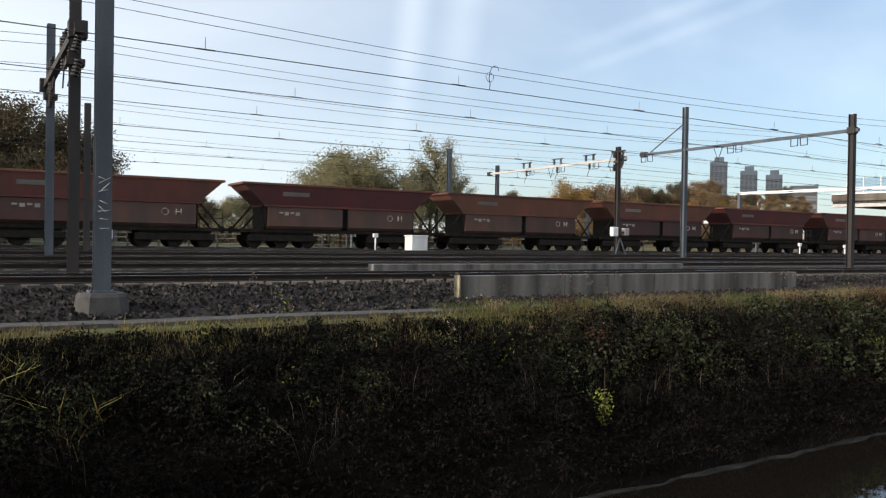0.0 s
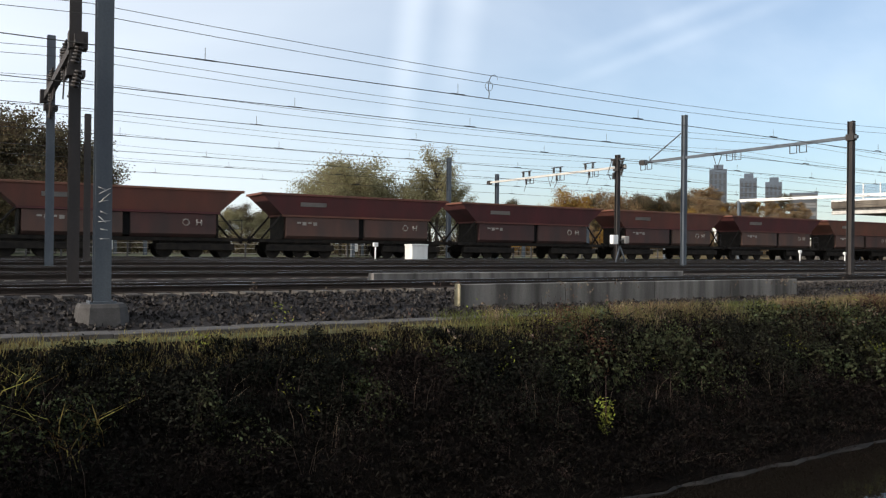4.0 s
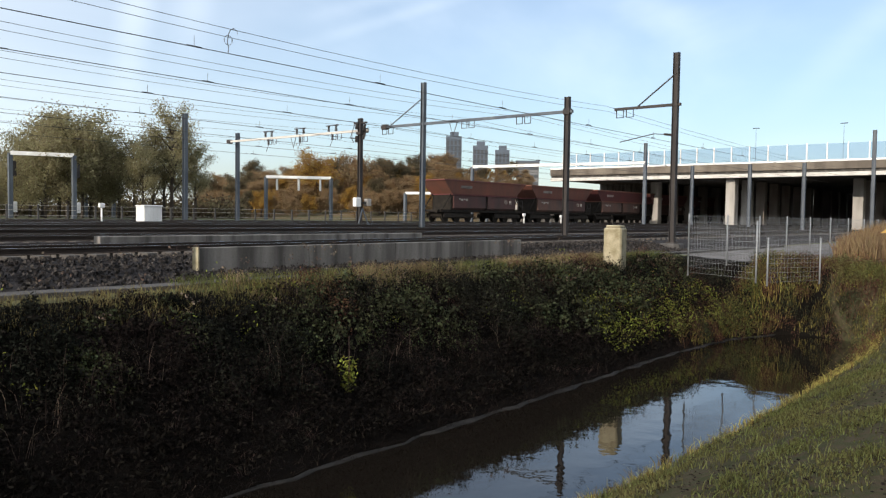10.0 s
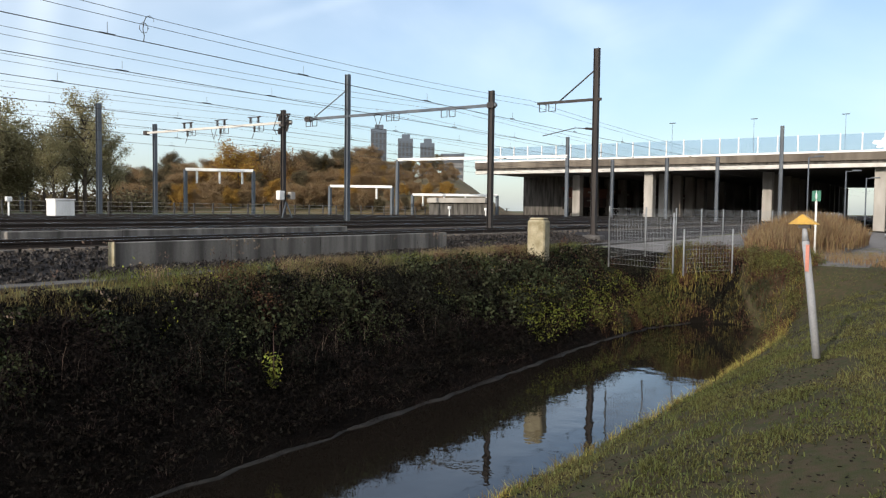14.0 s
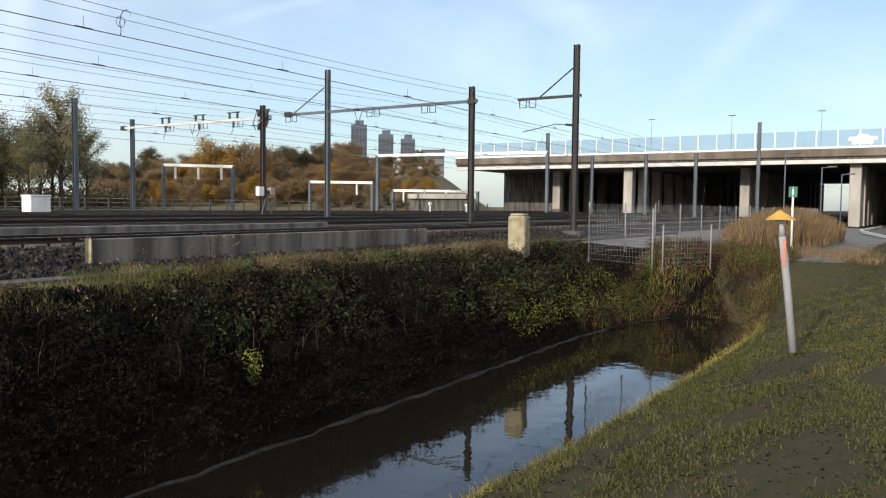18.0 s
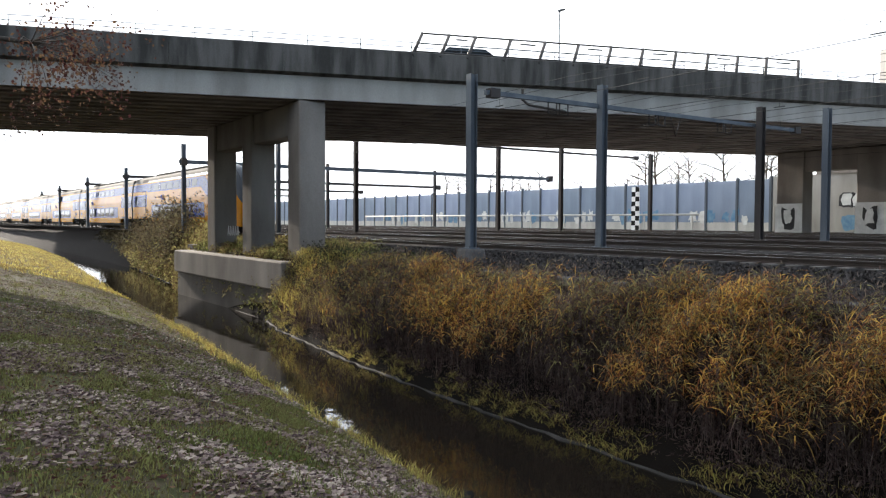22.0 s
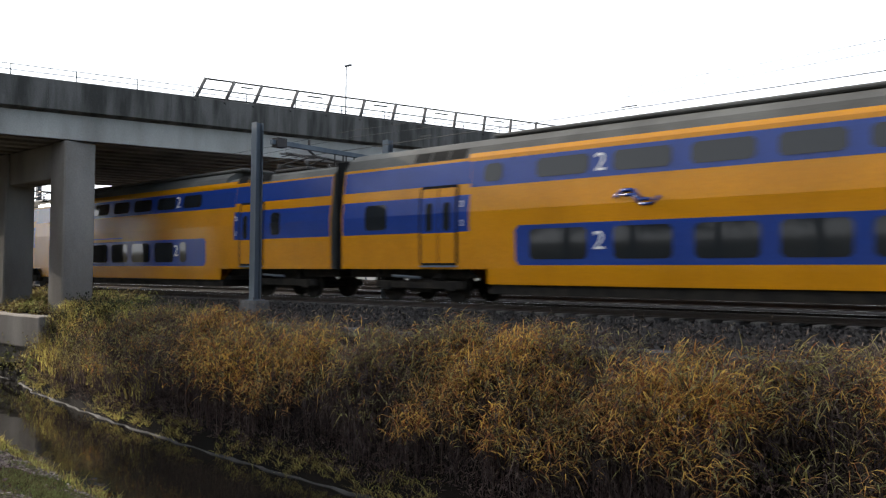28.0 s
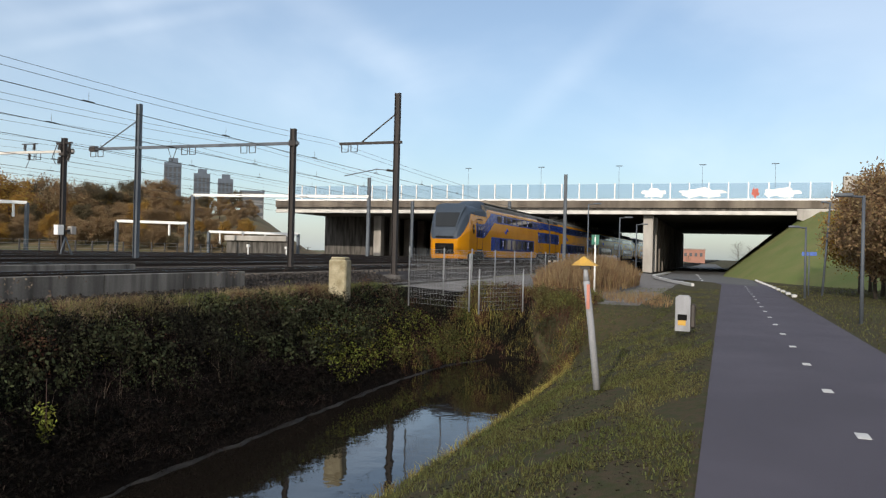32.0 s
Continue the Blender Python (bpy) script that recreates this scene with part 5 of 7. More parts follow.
def facing(P, N, size, slim=0.55, loose=0.6):
    """Leaves that lie roughly across the directions N, as on the skin of a bush, tips hanging a little."""
    n = len(P)
    N = N + rng.normal(size=(n, 3)) * loose
    N /= np.linalg.norm(N, axis=1)[:, None]
    d = np.cross(N, rng.normal(size=(n, 3))) + (0, 0, -0.35)
    d /= np.linalg.norm(d, axis=1)[:, None]
    a = np.cross(d, N)
    s = (size * rng.uniform(0.55, 1.35, n))[:, None]
    m = P + d * s * 0.45 + N * s * 0.08
    return np.stack([P, m + a * s * slim * 0.5, P + d * s, m - a * s * slim * 0.5], 1)


def bushes(base, r, h, per):
    """Points and outward directions on the skins of low rounded bushes of radius r and height h at the base points."""
    n = len(base)
    d = rng.normal(size=(n * per, 3))
    d[:, 2] = np.abs(d[:, 2]) - 0.25
    d /= np.linalg.norm(d, axis=1)[:, None]
    lump = 1 + 0.22 * np.sin(d[:, 0] * 5 + np.repeat(rng.uniform(0, 6, n), per)) * np.cos(d[:, 1] * 4 + d[:, 2] * 5)
    k = lump * rng.uniform(0.72, 1.06, n * per)
    size = np.stack([np.repeat(r, per), np.repeat(r * 0.9, per), np.repeat(h, per)], 1)
    return np.repeat(base, per, 0) + d * size * k[:, None], d


def arched(P, az, length, width, rise, droop):
    """Long leaves from P that leave towards az, rise and then arch over; three quads each."""
    n = len(P)
    out = np.stack([np.cos(az), np.sin(az), np.zeros(n)], 1)
    side = np.stack([-np.sin(az), np.cos(az), np.zeros(n)], 1) + rng.normal(size=(n, 3)) * 0.35
    side /= np.linalg.norm(side, axis=1)[:, None]
    L = (length * rng.uniform(0.6, 1.3, n))[:, None]
    up = np.array([0, 0, 1.0])
    q = [P]
    for u in (0.35, 0.7, 1.0):
        q.append(P + L * (out * u * (0.55 + 0.3 * u) + up * (rise[:, None] * u - droop[:, None] * u * u)))
    w = [0.5, 1.0, 0.75, 0.08]
    quad = [np.stack([q[i] - side * width * w[i] / 2, q[i] + side * width * w[i] / 2, q[i + 1] + side * width * w[i + 1] / 2, q[i + 1] - side * width * w[i + 1] / 2], 1) for i in range(3)]
    return np.concatenate(quad)


GZ = np.vectorize(ground_z)


def on_bank(n, x0, x1, v0=0.0, v1=1.0, top=12.95):
    """Points on the far bank between the water (v=0) and its top (v=1)."""
    x = rng.uniform(x0, x1, n)
    b = np.interp(x, [a for a, _ in FAR], [c for _, c in FAR])
    y = b + 0.05 + (top - b) * rng.uniform(v0, v1, n)
    return np.stack([x, y, GZ(x, y)], 1)


def stuff(name, V, material, label, category):
    return tagged(new(name, quads(name, V, material)), label, category, kind="stuff")


def clumps(base, per, spread, height):
    """Stems: each base point becomes `per` points scattered up along a short plant."""
    n = len(base)
    P = np.repeat(base, per, 0)
    h = np.repeat(rng.uniform(0.4, 1.0, n) * height, per)
    f = rng.uniform(0.05, 1, n * per)
    P = P + rng.normal(size=P.shape) * (spread * (0.35 + 0.65 * f))[:, None] * (1, 1, 0.3)
    P[:, 2] += f * h
    return P


def patchy(P, f, s):
    return np.array([noise.noise(Vector((p[0] * f + s, p[1] * f, s))) for p in P])


def bank_v(P):
    b = np.interp(P[:, 0], [q for q, _ in FAR], [q for _, q in FAR])
    return np.clip((P[:, 1] - b) / np.maximum(0.5, 12.6 - b), 0, 1)


def grow(P, h):
    """The points P lifted by the heights h."""
    return P + np.stack([np.zeros(len(P)), np.zeros(len(P)), np.broadcast_to(h, len(P))], 1)


def scatter(P, per, sx, sz=0.02):
    Q = np.repeat(P, per, 0)
    return Q + rng.normal(size=Q.shape) * (sx, sx, sz)


def bank_plants():
    # broad-leaved weeds on the bank before the near track, in rounded bushes
    B = np.concatenate([on_bank(300, -3.5, 29, 0.18, 0.97, 12.5), on_bank(330, -3, 29, 0.5, 0.97, 12.5)])
    v = bank_v(B)
    k = patchy(B, 0.55, 3.1) + 0.14 * rng.normal(size=len(B)) + 0.25 * (v - 0.55)
    low = 1 - np.where(B[:, 0] < 9, 0.8, 0.45) * np.clip(v * 2.6 - 1.6, 0, 1)
    rad = rng.uniform(0.2, 0.62, len(B)) * (0.55 + 0.45 * low)
    hgt = rng.uniform(0.28, 0.75, len(B)) * low * (0.65 + 0.7 * np.clip(0.5 + patchy(B, 0.9, 20.0), 0, 1))
    # low bank gets near-black kinds, green only higher: shade painted by height
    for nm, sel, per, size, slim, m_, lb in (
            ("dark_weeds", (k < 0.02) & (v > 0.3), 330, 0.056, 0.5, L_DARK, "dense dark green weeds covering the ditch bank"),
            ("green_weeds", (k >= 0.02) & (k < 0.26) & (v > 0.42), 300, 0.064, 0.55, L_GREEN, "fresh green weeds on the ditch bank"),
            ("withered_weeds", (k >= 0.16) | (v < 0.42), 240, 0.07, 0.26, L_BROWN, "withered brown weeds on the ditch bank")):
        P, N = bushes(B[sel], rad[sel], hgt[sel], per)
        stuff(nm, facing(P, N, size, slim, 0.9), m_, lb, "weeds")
    S = on_bank(700, 0, 28, 0.3, 0.95, 12.5)
    S = S[(patchy(S, 1.1, 44.0) > 0.0) & ((S[:, 0] > 9) | (bank_v(S) < 0.68))]
    stuff("weed_stalks", blades(scatter(S, 3, 0.12), 0.75, 0.010, 0.5), L_BROWN, "thin dry weed stalks on the bank", "weeds")
    S = S[patchy(S, 1.6, 14.0) > 0.05]
    stuff("pale_stalks", blades(scatter(S, 3, 0.1), 0.6, 0.007, 0.7), L_PLUME, "pale dry stalks standing among the weeds", "weeds")
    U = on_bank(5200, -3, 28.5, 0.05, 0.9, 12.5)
    stuff("undergrowth", leaves(clumps(U, 14, 0.14, 0.3), 0.085, 0.2, 0.4), L_DEEP, "tangled undergrowth on the bank in a shade-black colour", "weeds")
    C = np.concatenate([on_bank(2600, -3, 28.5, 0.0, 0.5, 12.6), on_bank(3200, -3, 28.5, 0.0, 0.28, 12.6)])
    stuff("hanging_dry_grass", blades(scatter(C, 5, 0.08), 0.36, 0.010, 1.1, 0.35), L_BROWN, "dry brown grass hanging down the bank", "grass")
    C = on_bank(130, -3, 28, 0.05, 0.45, 12.6)
    stuff("dry_tufts", blades(scatter(C, 22, 0.07), 0.34, 0.008, 1.1, 0.5), L_STEM, "tufts of pale dry grass low on the bank", "grass")
    C = on_bank(1300, -3, 12, 0.78, 1.0, 12.7)
    stuff("bank_grass", blades(scatter(C, 7, 0.1), 0.16, 0.010, 0.7), L_REED2, "tufts of olive grass along the bank top", "grass")
    C = on_bank(1200, 9, 29, 0.72, 1.0, 13.2)
    C = C[patchy(C, 0.5, 7.0) > -0.05]
    stuff("straw_grass", blades(scatter(C, 9, 0.1), 0.3, 0.008, 0.7), L_STRAW, "straw-coloured dry grass along the bank top", "grass")
    C = on_bank(1500, 8, 29, 0.7, 1.0, 13.4)
    stuff("top_grass", blades(scatter(C, 8, 0.1), 0.22, 0.010, 0.7), L_LAWN, "green grass along the bank top", "grass")
    C = on_bank(700, 20, 28.5, 0.1, 0.7, 12.4)
    stuff("orange_weeds", leaves(clumps(C[::2], 18, 0.16, 0.6), 0.055, 0.5, 0.4), L_RUST, "rust-orange weeds at the end of the ditch", "weeds")
    C = on_bank(260, 19, 27.5, 0.15, 0.8, 11.5)
    stuff("bright_weeds", leaves(clumps(C, 30, 0.16, 0.5), 0.07, 0.4, 0.5), L_LIME, "bright green leaves at the end of the ditch", "weeds")
    C = on_bank(150, 9, 28, 0.6, 1.0, 12.7)
    C = C[patchy(C, 0.7, 61.0) > 0.05]
    P, N = bushes(C, rng.uniform(0.2, 0.45, len(C)), rng.uniform(0.3, 0.6, len(C)), 170)
    stuff("russet_weeds", facing(P, N, 0.07, 0.28, 1.0), L_RUST, "russet dry weeds near the bank top", "weeds")
    C = np.concatenate([on_bank(26, 10, 28, 0.4, 0.9, 12.5), on_bank(34, 18.5, 22.5, 0.35, 0.95, 12.3)])
    P, N = bushes(C, rng.uniform(0.3, 0.6, len(C)), rng.uniform(0.35, 0.75, len(C)), 260)
    stuff("leafy_bushes", facing(P, N, 0.10, 0.65, 0.6), L_GREEN, "leafy dark green bushes on the bank", "weeds")
    C = on_bank(30, 3, 28, 0.4, 1.0, 12.6)
    stuff("bright_leaves", leaves(clumps(C, 30, 0.13, 0.6), 0.06, 0.5, 0.45), L_LIME, "bright yellow-green leaves among the weeds", "weeds")
    # one bright yellow-green plant
    b = np.array([[9.6, 10.15, float(ground_z(9.6, 10.15))]])
    c = clumps(np.repeat(b, 3, 0) + rng.normal(size=(3, 3)) * (0.06, 0.05, 0), 60, 0.10, 1.1)
    sp = thing("sapling", "bright yellow-green young plant on the bank", "plant", tuple(b[0]))
    part("stem", Shape().tube([(0, 0, -0.1), (0.03, 0.02, 0.5), (0.0, 0.0, 1.05)], 0.014, 5, r2=0.005), L_STEM, sp)
    part("crown", quads("crown", leaves(c - b, 0.075, 0.3, 0.5), L_LIME), None, sp)
    wf = on_bank(70, 3, 28, 0.5, 1.0) + (0, 0, 0.75)
    stuff("seed_heads", leaves(np.repeat(wf, 9, 0) + rng.normal(size=(630, 3)) * 0.05, 0.05, 0.5, 0.7), L_PLUME, "pale fluffy seed heads among the weeds", "weeds")
    # reeds on the left part, lower towards the viaduct
    R = np.concatenate([on_bank(1700, -26, -1.0, 0.13, 0.9, 12.6), on_bank(800, -22, -1.5, 0.35, 0.85, 12.6)])
    R = R[(patchy(R, 0.8, 31.0) > -0.42) & (rng.uniform(size=len(R)) < np.interp(R[:, 0], [-26, -19, -4, -1], [0.3, 1, 1, 0.35]))]
    k = patchy(R, 0.35, 9.7) + 0.1 * rng.normal(size=len(R)) - 0.3 * np.clip((-15 - R[:, 0]) / 5, 0, 1)
    hv = 1.12 * (1 - 0.62 * np.clip(bank_v(R) * 1.7 - 0.8, 0, 1)) * (0.7 + 0.55 * np.clip(0.5 + patchy(R, 0.7, 50.0), 0, 1)) * np.interp(R[:, 0], [-26, -18], [0.6, 1])
    for nm, sel, gold, lb in (("golden_reeds", k > 0.05, 0.62, "golden brown reeds on the ditch bank"), ("olive_reeds", k <= 0.05, 0.1, "olive green reeds on the ditch bank")):
        per = 6
        Q, hh = scatter(R[sel], per, 0.15), np.repeat(hv[sel], per) * rng.uniform(0.7, 1.2, int(sel.sum()) * per)
        stuff(nm, blades(Q, hh, 0.010, 0.2), L_STEM, lb, "reeds")
        dice = rng.uniform(size=len(Q))
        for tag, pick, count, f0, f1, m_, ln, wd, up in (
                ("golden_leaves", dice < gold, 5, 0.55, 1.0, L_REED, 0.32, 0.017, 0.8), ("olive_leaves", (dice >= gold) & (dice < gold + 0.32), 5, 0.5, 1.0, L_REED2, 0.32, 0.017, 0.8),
                ("faded_leaves", dice >= gold + 0.32, 4, 0.4, 1.0, L_STEM, 0.32, 0.015, 0.5), ("hanging_leaves", dice < 2, 5, 0.1, 0.65, L_LOWREED, 0.32, 0.012, -0.05)):
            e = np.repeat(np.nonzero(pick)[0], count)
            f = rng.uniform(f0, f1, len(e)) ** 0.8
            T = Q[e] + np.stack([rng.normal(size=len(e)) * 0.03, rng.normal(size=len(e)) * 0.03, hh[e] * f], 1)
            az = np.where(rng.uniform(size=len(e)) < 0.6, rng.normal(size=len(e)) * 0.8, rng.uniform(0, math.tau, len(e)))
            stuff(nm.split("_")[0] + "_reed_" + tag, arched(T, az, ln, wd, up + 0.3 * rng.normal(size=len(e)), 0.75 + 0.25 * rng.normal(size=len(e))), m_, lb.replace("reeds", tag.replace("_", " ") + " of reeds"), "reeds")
    q = rng.uniform(size=len(R)) < 0.3
    Q = np.repeat(grow(R[q], hv[q] * 1.02), 10, 0)
    Q = Q + rng.normal(size=Q.shape) * (0.03, 0.03, 0.09)
    stuff("reed_plumes", leaves(Q, 0.10, 1.2, 0.16), L_PLUME, "faded brown reed plumes", "reeds")
    C = on_bank(300, -23, -0.5, 0.6, 0.95, 12.7)
    stuff("tall_stems", blades(scatter(C, 4, 0.08), 0.7, 0.008, 0.3), L_PLUME, "thin tall dry stems along the bank top", "reeds")
    stuff("stem_plumes", leaves(np.repeat(grow(C, 0.62), 6, 0) + rng.normal(size=(6 * len(C), 3)) * (0.05, 0.05, 0.1), 0.09, 0.7, 0.25), L_PLUME, "faded plumes on tall dry stems", "reeds")
    # a few bent light reed stems low on the slope
    C = on_bank(26, -3.5, 1.5, 0.3, 0.65)
    stuff("bent_reeds", blades(scatter(C, 9, 0.07), 0.75, 0.022, 1.0, 0.8), L_SHORE, "bent yellow-green reed leaves", "reeds")
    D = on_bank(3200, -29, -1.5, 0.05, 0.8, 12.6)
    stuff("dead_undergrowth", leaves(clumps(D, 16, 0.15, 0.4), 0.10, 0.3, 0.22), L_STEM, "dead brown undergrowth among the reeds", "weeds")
    C = on_bank(560, -28.6, -2, 0.0, 0.13)
    C = C[patchy(C, 0.8, 27.0) > -0.22]
    stuff("shore_grass", blades(scatter(C, 15, 0.07), 0.27, 0.008, 1.4, 0.55), L_SHORE, "yellow-green grass tufts along the water's edge", "grass")
    C = on_bank(700, -28.4, -19, 0.15, 1.0)
    stuff("low_grass", blades(scatter(C, 16, 0.12), 0.42, 0.014, 0.7), L_SHORE, "yellow-green grass on the bank beside the bridge plinth", "grass")
    C = on_bank(300, -28.4, -19, 0.35, 1.0)
    stuff("nettles", leaves(clumps(C, 26, 0.14, 0.75), 0.09, 0.4, 0.5), L_GREEN, "green weeds beside the bridge plinth", "weeds")
    # far left bank beyond the plinth
    x_ = rng.uniform(-95, -43.5, 2600)
    b_ = np.interp(x_, [q for q, _ in FAR], [q for _, q in FAR])
    y_ = b_ + rng.uniform(0.0, 2.2, 2600)
    C = np.stack([x_, y_, GZ(x_, y_)], 1)
    x_ = rng.uniform(-100, -52, 520)
    y_ = np.interp(x_, [q for q, _ in FAR], [q for _, q in FAR]) + rng.uniform(0.2, 2.2, 520)
    D = np.stack([x_, y_, GZ(x_, y_)], 1)
    stuff("ditch_shrubs", leaves(clumps(D, 70, 0.5, 3.0), 0.2, 0.2, 0.6), L_TREE2, "dark olive shrubs on the bank beyond the plinth", "shrubs")
    stuff("far_bank_weeds", leaves(clumps(C, 16, 0.3, 1.3), 0.2, 0.5, 0.5), L_REED2, "hazy olive shrubs on the far ditch bank", "shrubs")


def lawn():
    def near_pts(n, x0, x1, u0=0.0, u1=1.0):
        x = rng.uniform(x0, x1, n)
        a = np.interp(x, [q for q, _ in NEAR], [c for _, c in NEAR])
        a = np.where(x > 27, 7.5, a)
        y = 0.24 + (a - 0.24) * rng.uniform(u0, u1, n)
        return np.stack([x, y, GZ(x, y)], 1)
    P = np.concatenate([near_pts(26000, -16, 30), near_pts(26000, -15, -3), near_pts(17000, -45, -6), near_pts(9000, 26, 48), near_pts(26000, 4, 18)])
    # the lit strip of lawn is painted with the brighter shore-grass colour
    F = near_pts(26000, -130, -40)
    stuff("far_lawn_grass", blades(F, 0.14, 0.035, 0.8), L_SHORE, "grass of the far ditch bank in a brighter, sunlit colour", "grass")
    # thin, muddy places along the slope
    k = patchy(P * (0.55, 1.6, 1), 1.0, 2.0) + 0.35 * patchy(P, 3.0, 8.0)
    a = np.interp(P[:, 0], [q for q, _ in NEAR], [c for _, c in NEAR])
    rim = np.clip(1 - np.abs((P[:, 1] - 0.24) / (a - 0.24) - 0.8) / 0.14, 0, 1) * (P[:, 0] > 2)
    P, k = P[k > np.where(P[:, 0] > 2, -0.06, -0.16) + 0.3 * rim + 0.12 * rng.normal(size=len(P))], None
    hh = (0.045 + 0.06 * np.clip(0.5 + patchy(P, 1.4, 12.0), 0, 1)) * np.where(P[:, 0] > 2, 0.75, 1.0)
    stuff("lawn_grass", blades(scatter(P, 2, 0.035, 0.0), np.repeat(hh, 2), 0.011, 0.9), L_LAWN, "short green grass on the near ditch bank", "grass")
    P = near_pts(700, -30, 30, 0.2, 1.0)
    stuff("grass_tufts", blades(scatter(P, 16, 0.06, 0.0), 0.14, 0.011, 0.9), L_LAWN, "longer tufts in the grass", "grass")
    P = near_pts(700, -30, 30, 0.86, 1.0)
    stuff("verge_grass", blades(scatter(P, 14, 0.07, 0.0), 0.2, 0.012, 0.8), L_SHORE, "longer grass along the water's edge", "grass")
    P = np.concatenate([near_pts(30000, -40, -5), near_pts(48000, -16, -4)])
    P = P[patchy(P, 0.5, 2.0) + 0.55 * patchy(P, 2.2, 6.0) > -0.12] + (0, 0, 0.04)
    V = leaves(P, 0.072, 0.0, 0.75)
    V[:, :, 2] = P[:, None, 2] + (V[:, :, 2] - P[:, None, 2]) * 0.35
    stuff("leaf_litter", V, L_LITTER, "fallen brown autumn leaves lying on the grass", "leaves")
    P = near_pts(16000, -22, -3) + (0, 0, 0.03)
    V = leaves(P, 0.06, 0.0, 0.6)
    V[:, :, 2] = P[:, None, 2] + (V[:, :, 2] - P[:, None, 2]) * 0.4
    stuff("rotting_leaves", V, L_RUST, "rotting dark brown leaves in the grass", "leaves")
    P = near_pts(12000, 3, 30)
    P = P[patchy(P * (0.4, 0.9, 1), 1.0, 5.0) > -0.15] + (0, 0, 0.03)
    V = leaves(P, 0.045, 0.0, 0.7)
    V[:, :, 2] = P[:, None, 2] + (V[:, :, 2] - P[:, None, 2]) * 0.3
    stuff("scattered_leaves", V, L_BROWN, "scattered brown leaves on the grass verge", "leaves")
    n = 16000
    P = np.stack([rng.uniform(4, 60, n), rng.uniform(-14, -3.0, n), np.full(n, -0.98)], 1)
    stuff("far_verge_grass", blades(P, 0.1, 0.02, 0.8), L_LAWN, "mown grass beside the cycle path", "grass")
    n = 9000
    P = np.stack([rng.uniform(28.5, 62, n), rng.uniform(1.8, 6.4, n), np.full(n, -0.95)], 1)
    P = P[(patchy(P, 0.3, 4.0) > 0.0) & (P[:, 0] < 44 - 2.2 * (6.4 - P[:, 1]))]
    stuff("corner_grass", blades(P, 0.3, 0.016, 0.7), L_AUT, "dry russet grass at the end of the ditch", "grass")
    P = np.stack([rng.uniform(23, 33, 11000), rng.uniform(4.8, 10, 11000), np.zeros(11000)], 1)
    P[:, 2] = GZ(P[:, 0], P[:, 1])
    P = P[P[:, 2] > WATER_Z + 0.02]
    k = patchy(P, 0.8, 15.0)
    stuff("ditch_end_stalks", blades(P[k < 0.1], 0.4, 0.012, 0.6), L_RUST, "red-brown dry stalks at the end of the ditch", "grass")
    stuff("ditch_end_grass", blades(P[k > -0.05], 0.34, 0.012, 0.7), L_SHORE, "tall dry grass at the end of the ditch", "grass")
    B = P[rng.permutation(len(P))[:420]]
    Q, N = bushes(B, rng.uniform(0.22, 0.42, 420), rng.uniform(0.3, 0.6, 420), 150)
    tone = np.repeat(patchy(B, 0.9, 9.0), 150)
    for nm, sel, m_, lb in (("ditch_end_weeds", tone > 0.02, L_LAWN, "fresh green weeds at the end of the ditch"),
                            ("ditch_end_russet_weeds", (tone <= 0.02) & (tone > -0.2), L_RUST, "russet weeds at the end of the ditch"),
                            ("ditch_end_dark_weeds", tone <= -0.2, L_GREEN, "dark green weeds at the end of the ditch")):
        stuff(nm, facing(Q[sel], N[sel], 0.06, 0.5, 0.6), m_, lb, "weeds")
    # overgrown far bank beyond the bridge pier
    n = 2600
    P = np.stack([rng.uniform(-90, -27, n), rng.uniform(0, 1, n), np.zeros(n)], 1)
    far = np.interp(P[:, 0], [a for a, _ in FAR], [b for _, b in FAR])
    P[:, 1] = far + 0.1 + (15.6 - far) * P[:, 1]
    P[:, 2] = GZ(P[:, 0], P[:, 1])
    P = P[(P[:, 2] > WATER_Z + 0.03) & (P[:, 1] < 15.7)]
    Q, N = bushes(P, rng.uniform(0.25, 0.55, len(P)), rng.uniform(0.2, 0.5, len(P)), 70)
    tone = np.repeat(patchy(P, 0.5, 6.0), 70)
    stuff("far_bank_weeds", facing(Q[tone > 0], N[tone > 0], 0.11, 0.4, 0.7), L_LAWN, "rank green weeds on the bank beyond the bridge", "weeds")
    stuff("far_bank_dry_weeds", facing(Q[tone <= 0], N[tone <= 0], 0.11, 0.4, 0.7), L_REED2, "fading olive weeds on the bank beyond the bridge", "weeds")
    # mound of rust-coloured grass near the road
    t, r = rng.uniform(0, math.tau, 9000), np.sqrt(rng.uniform(0, 1, 9000))
    P = np.stack([47 + 11 * r * np.cos(t), 7.4 + 2.5 * r * np.sin(t), -0.95 + 1.0 * (1 - r ** 2)], 1)
    stuff("rust_grass_mound", blades(P, 0.9, 0.035, 0.4), L_AUT, "tall rust-coloured dry grass mound by the road", "grass")


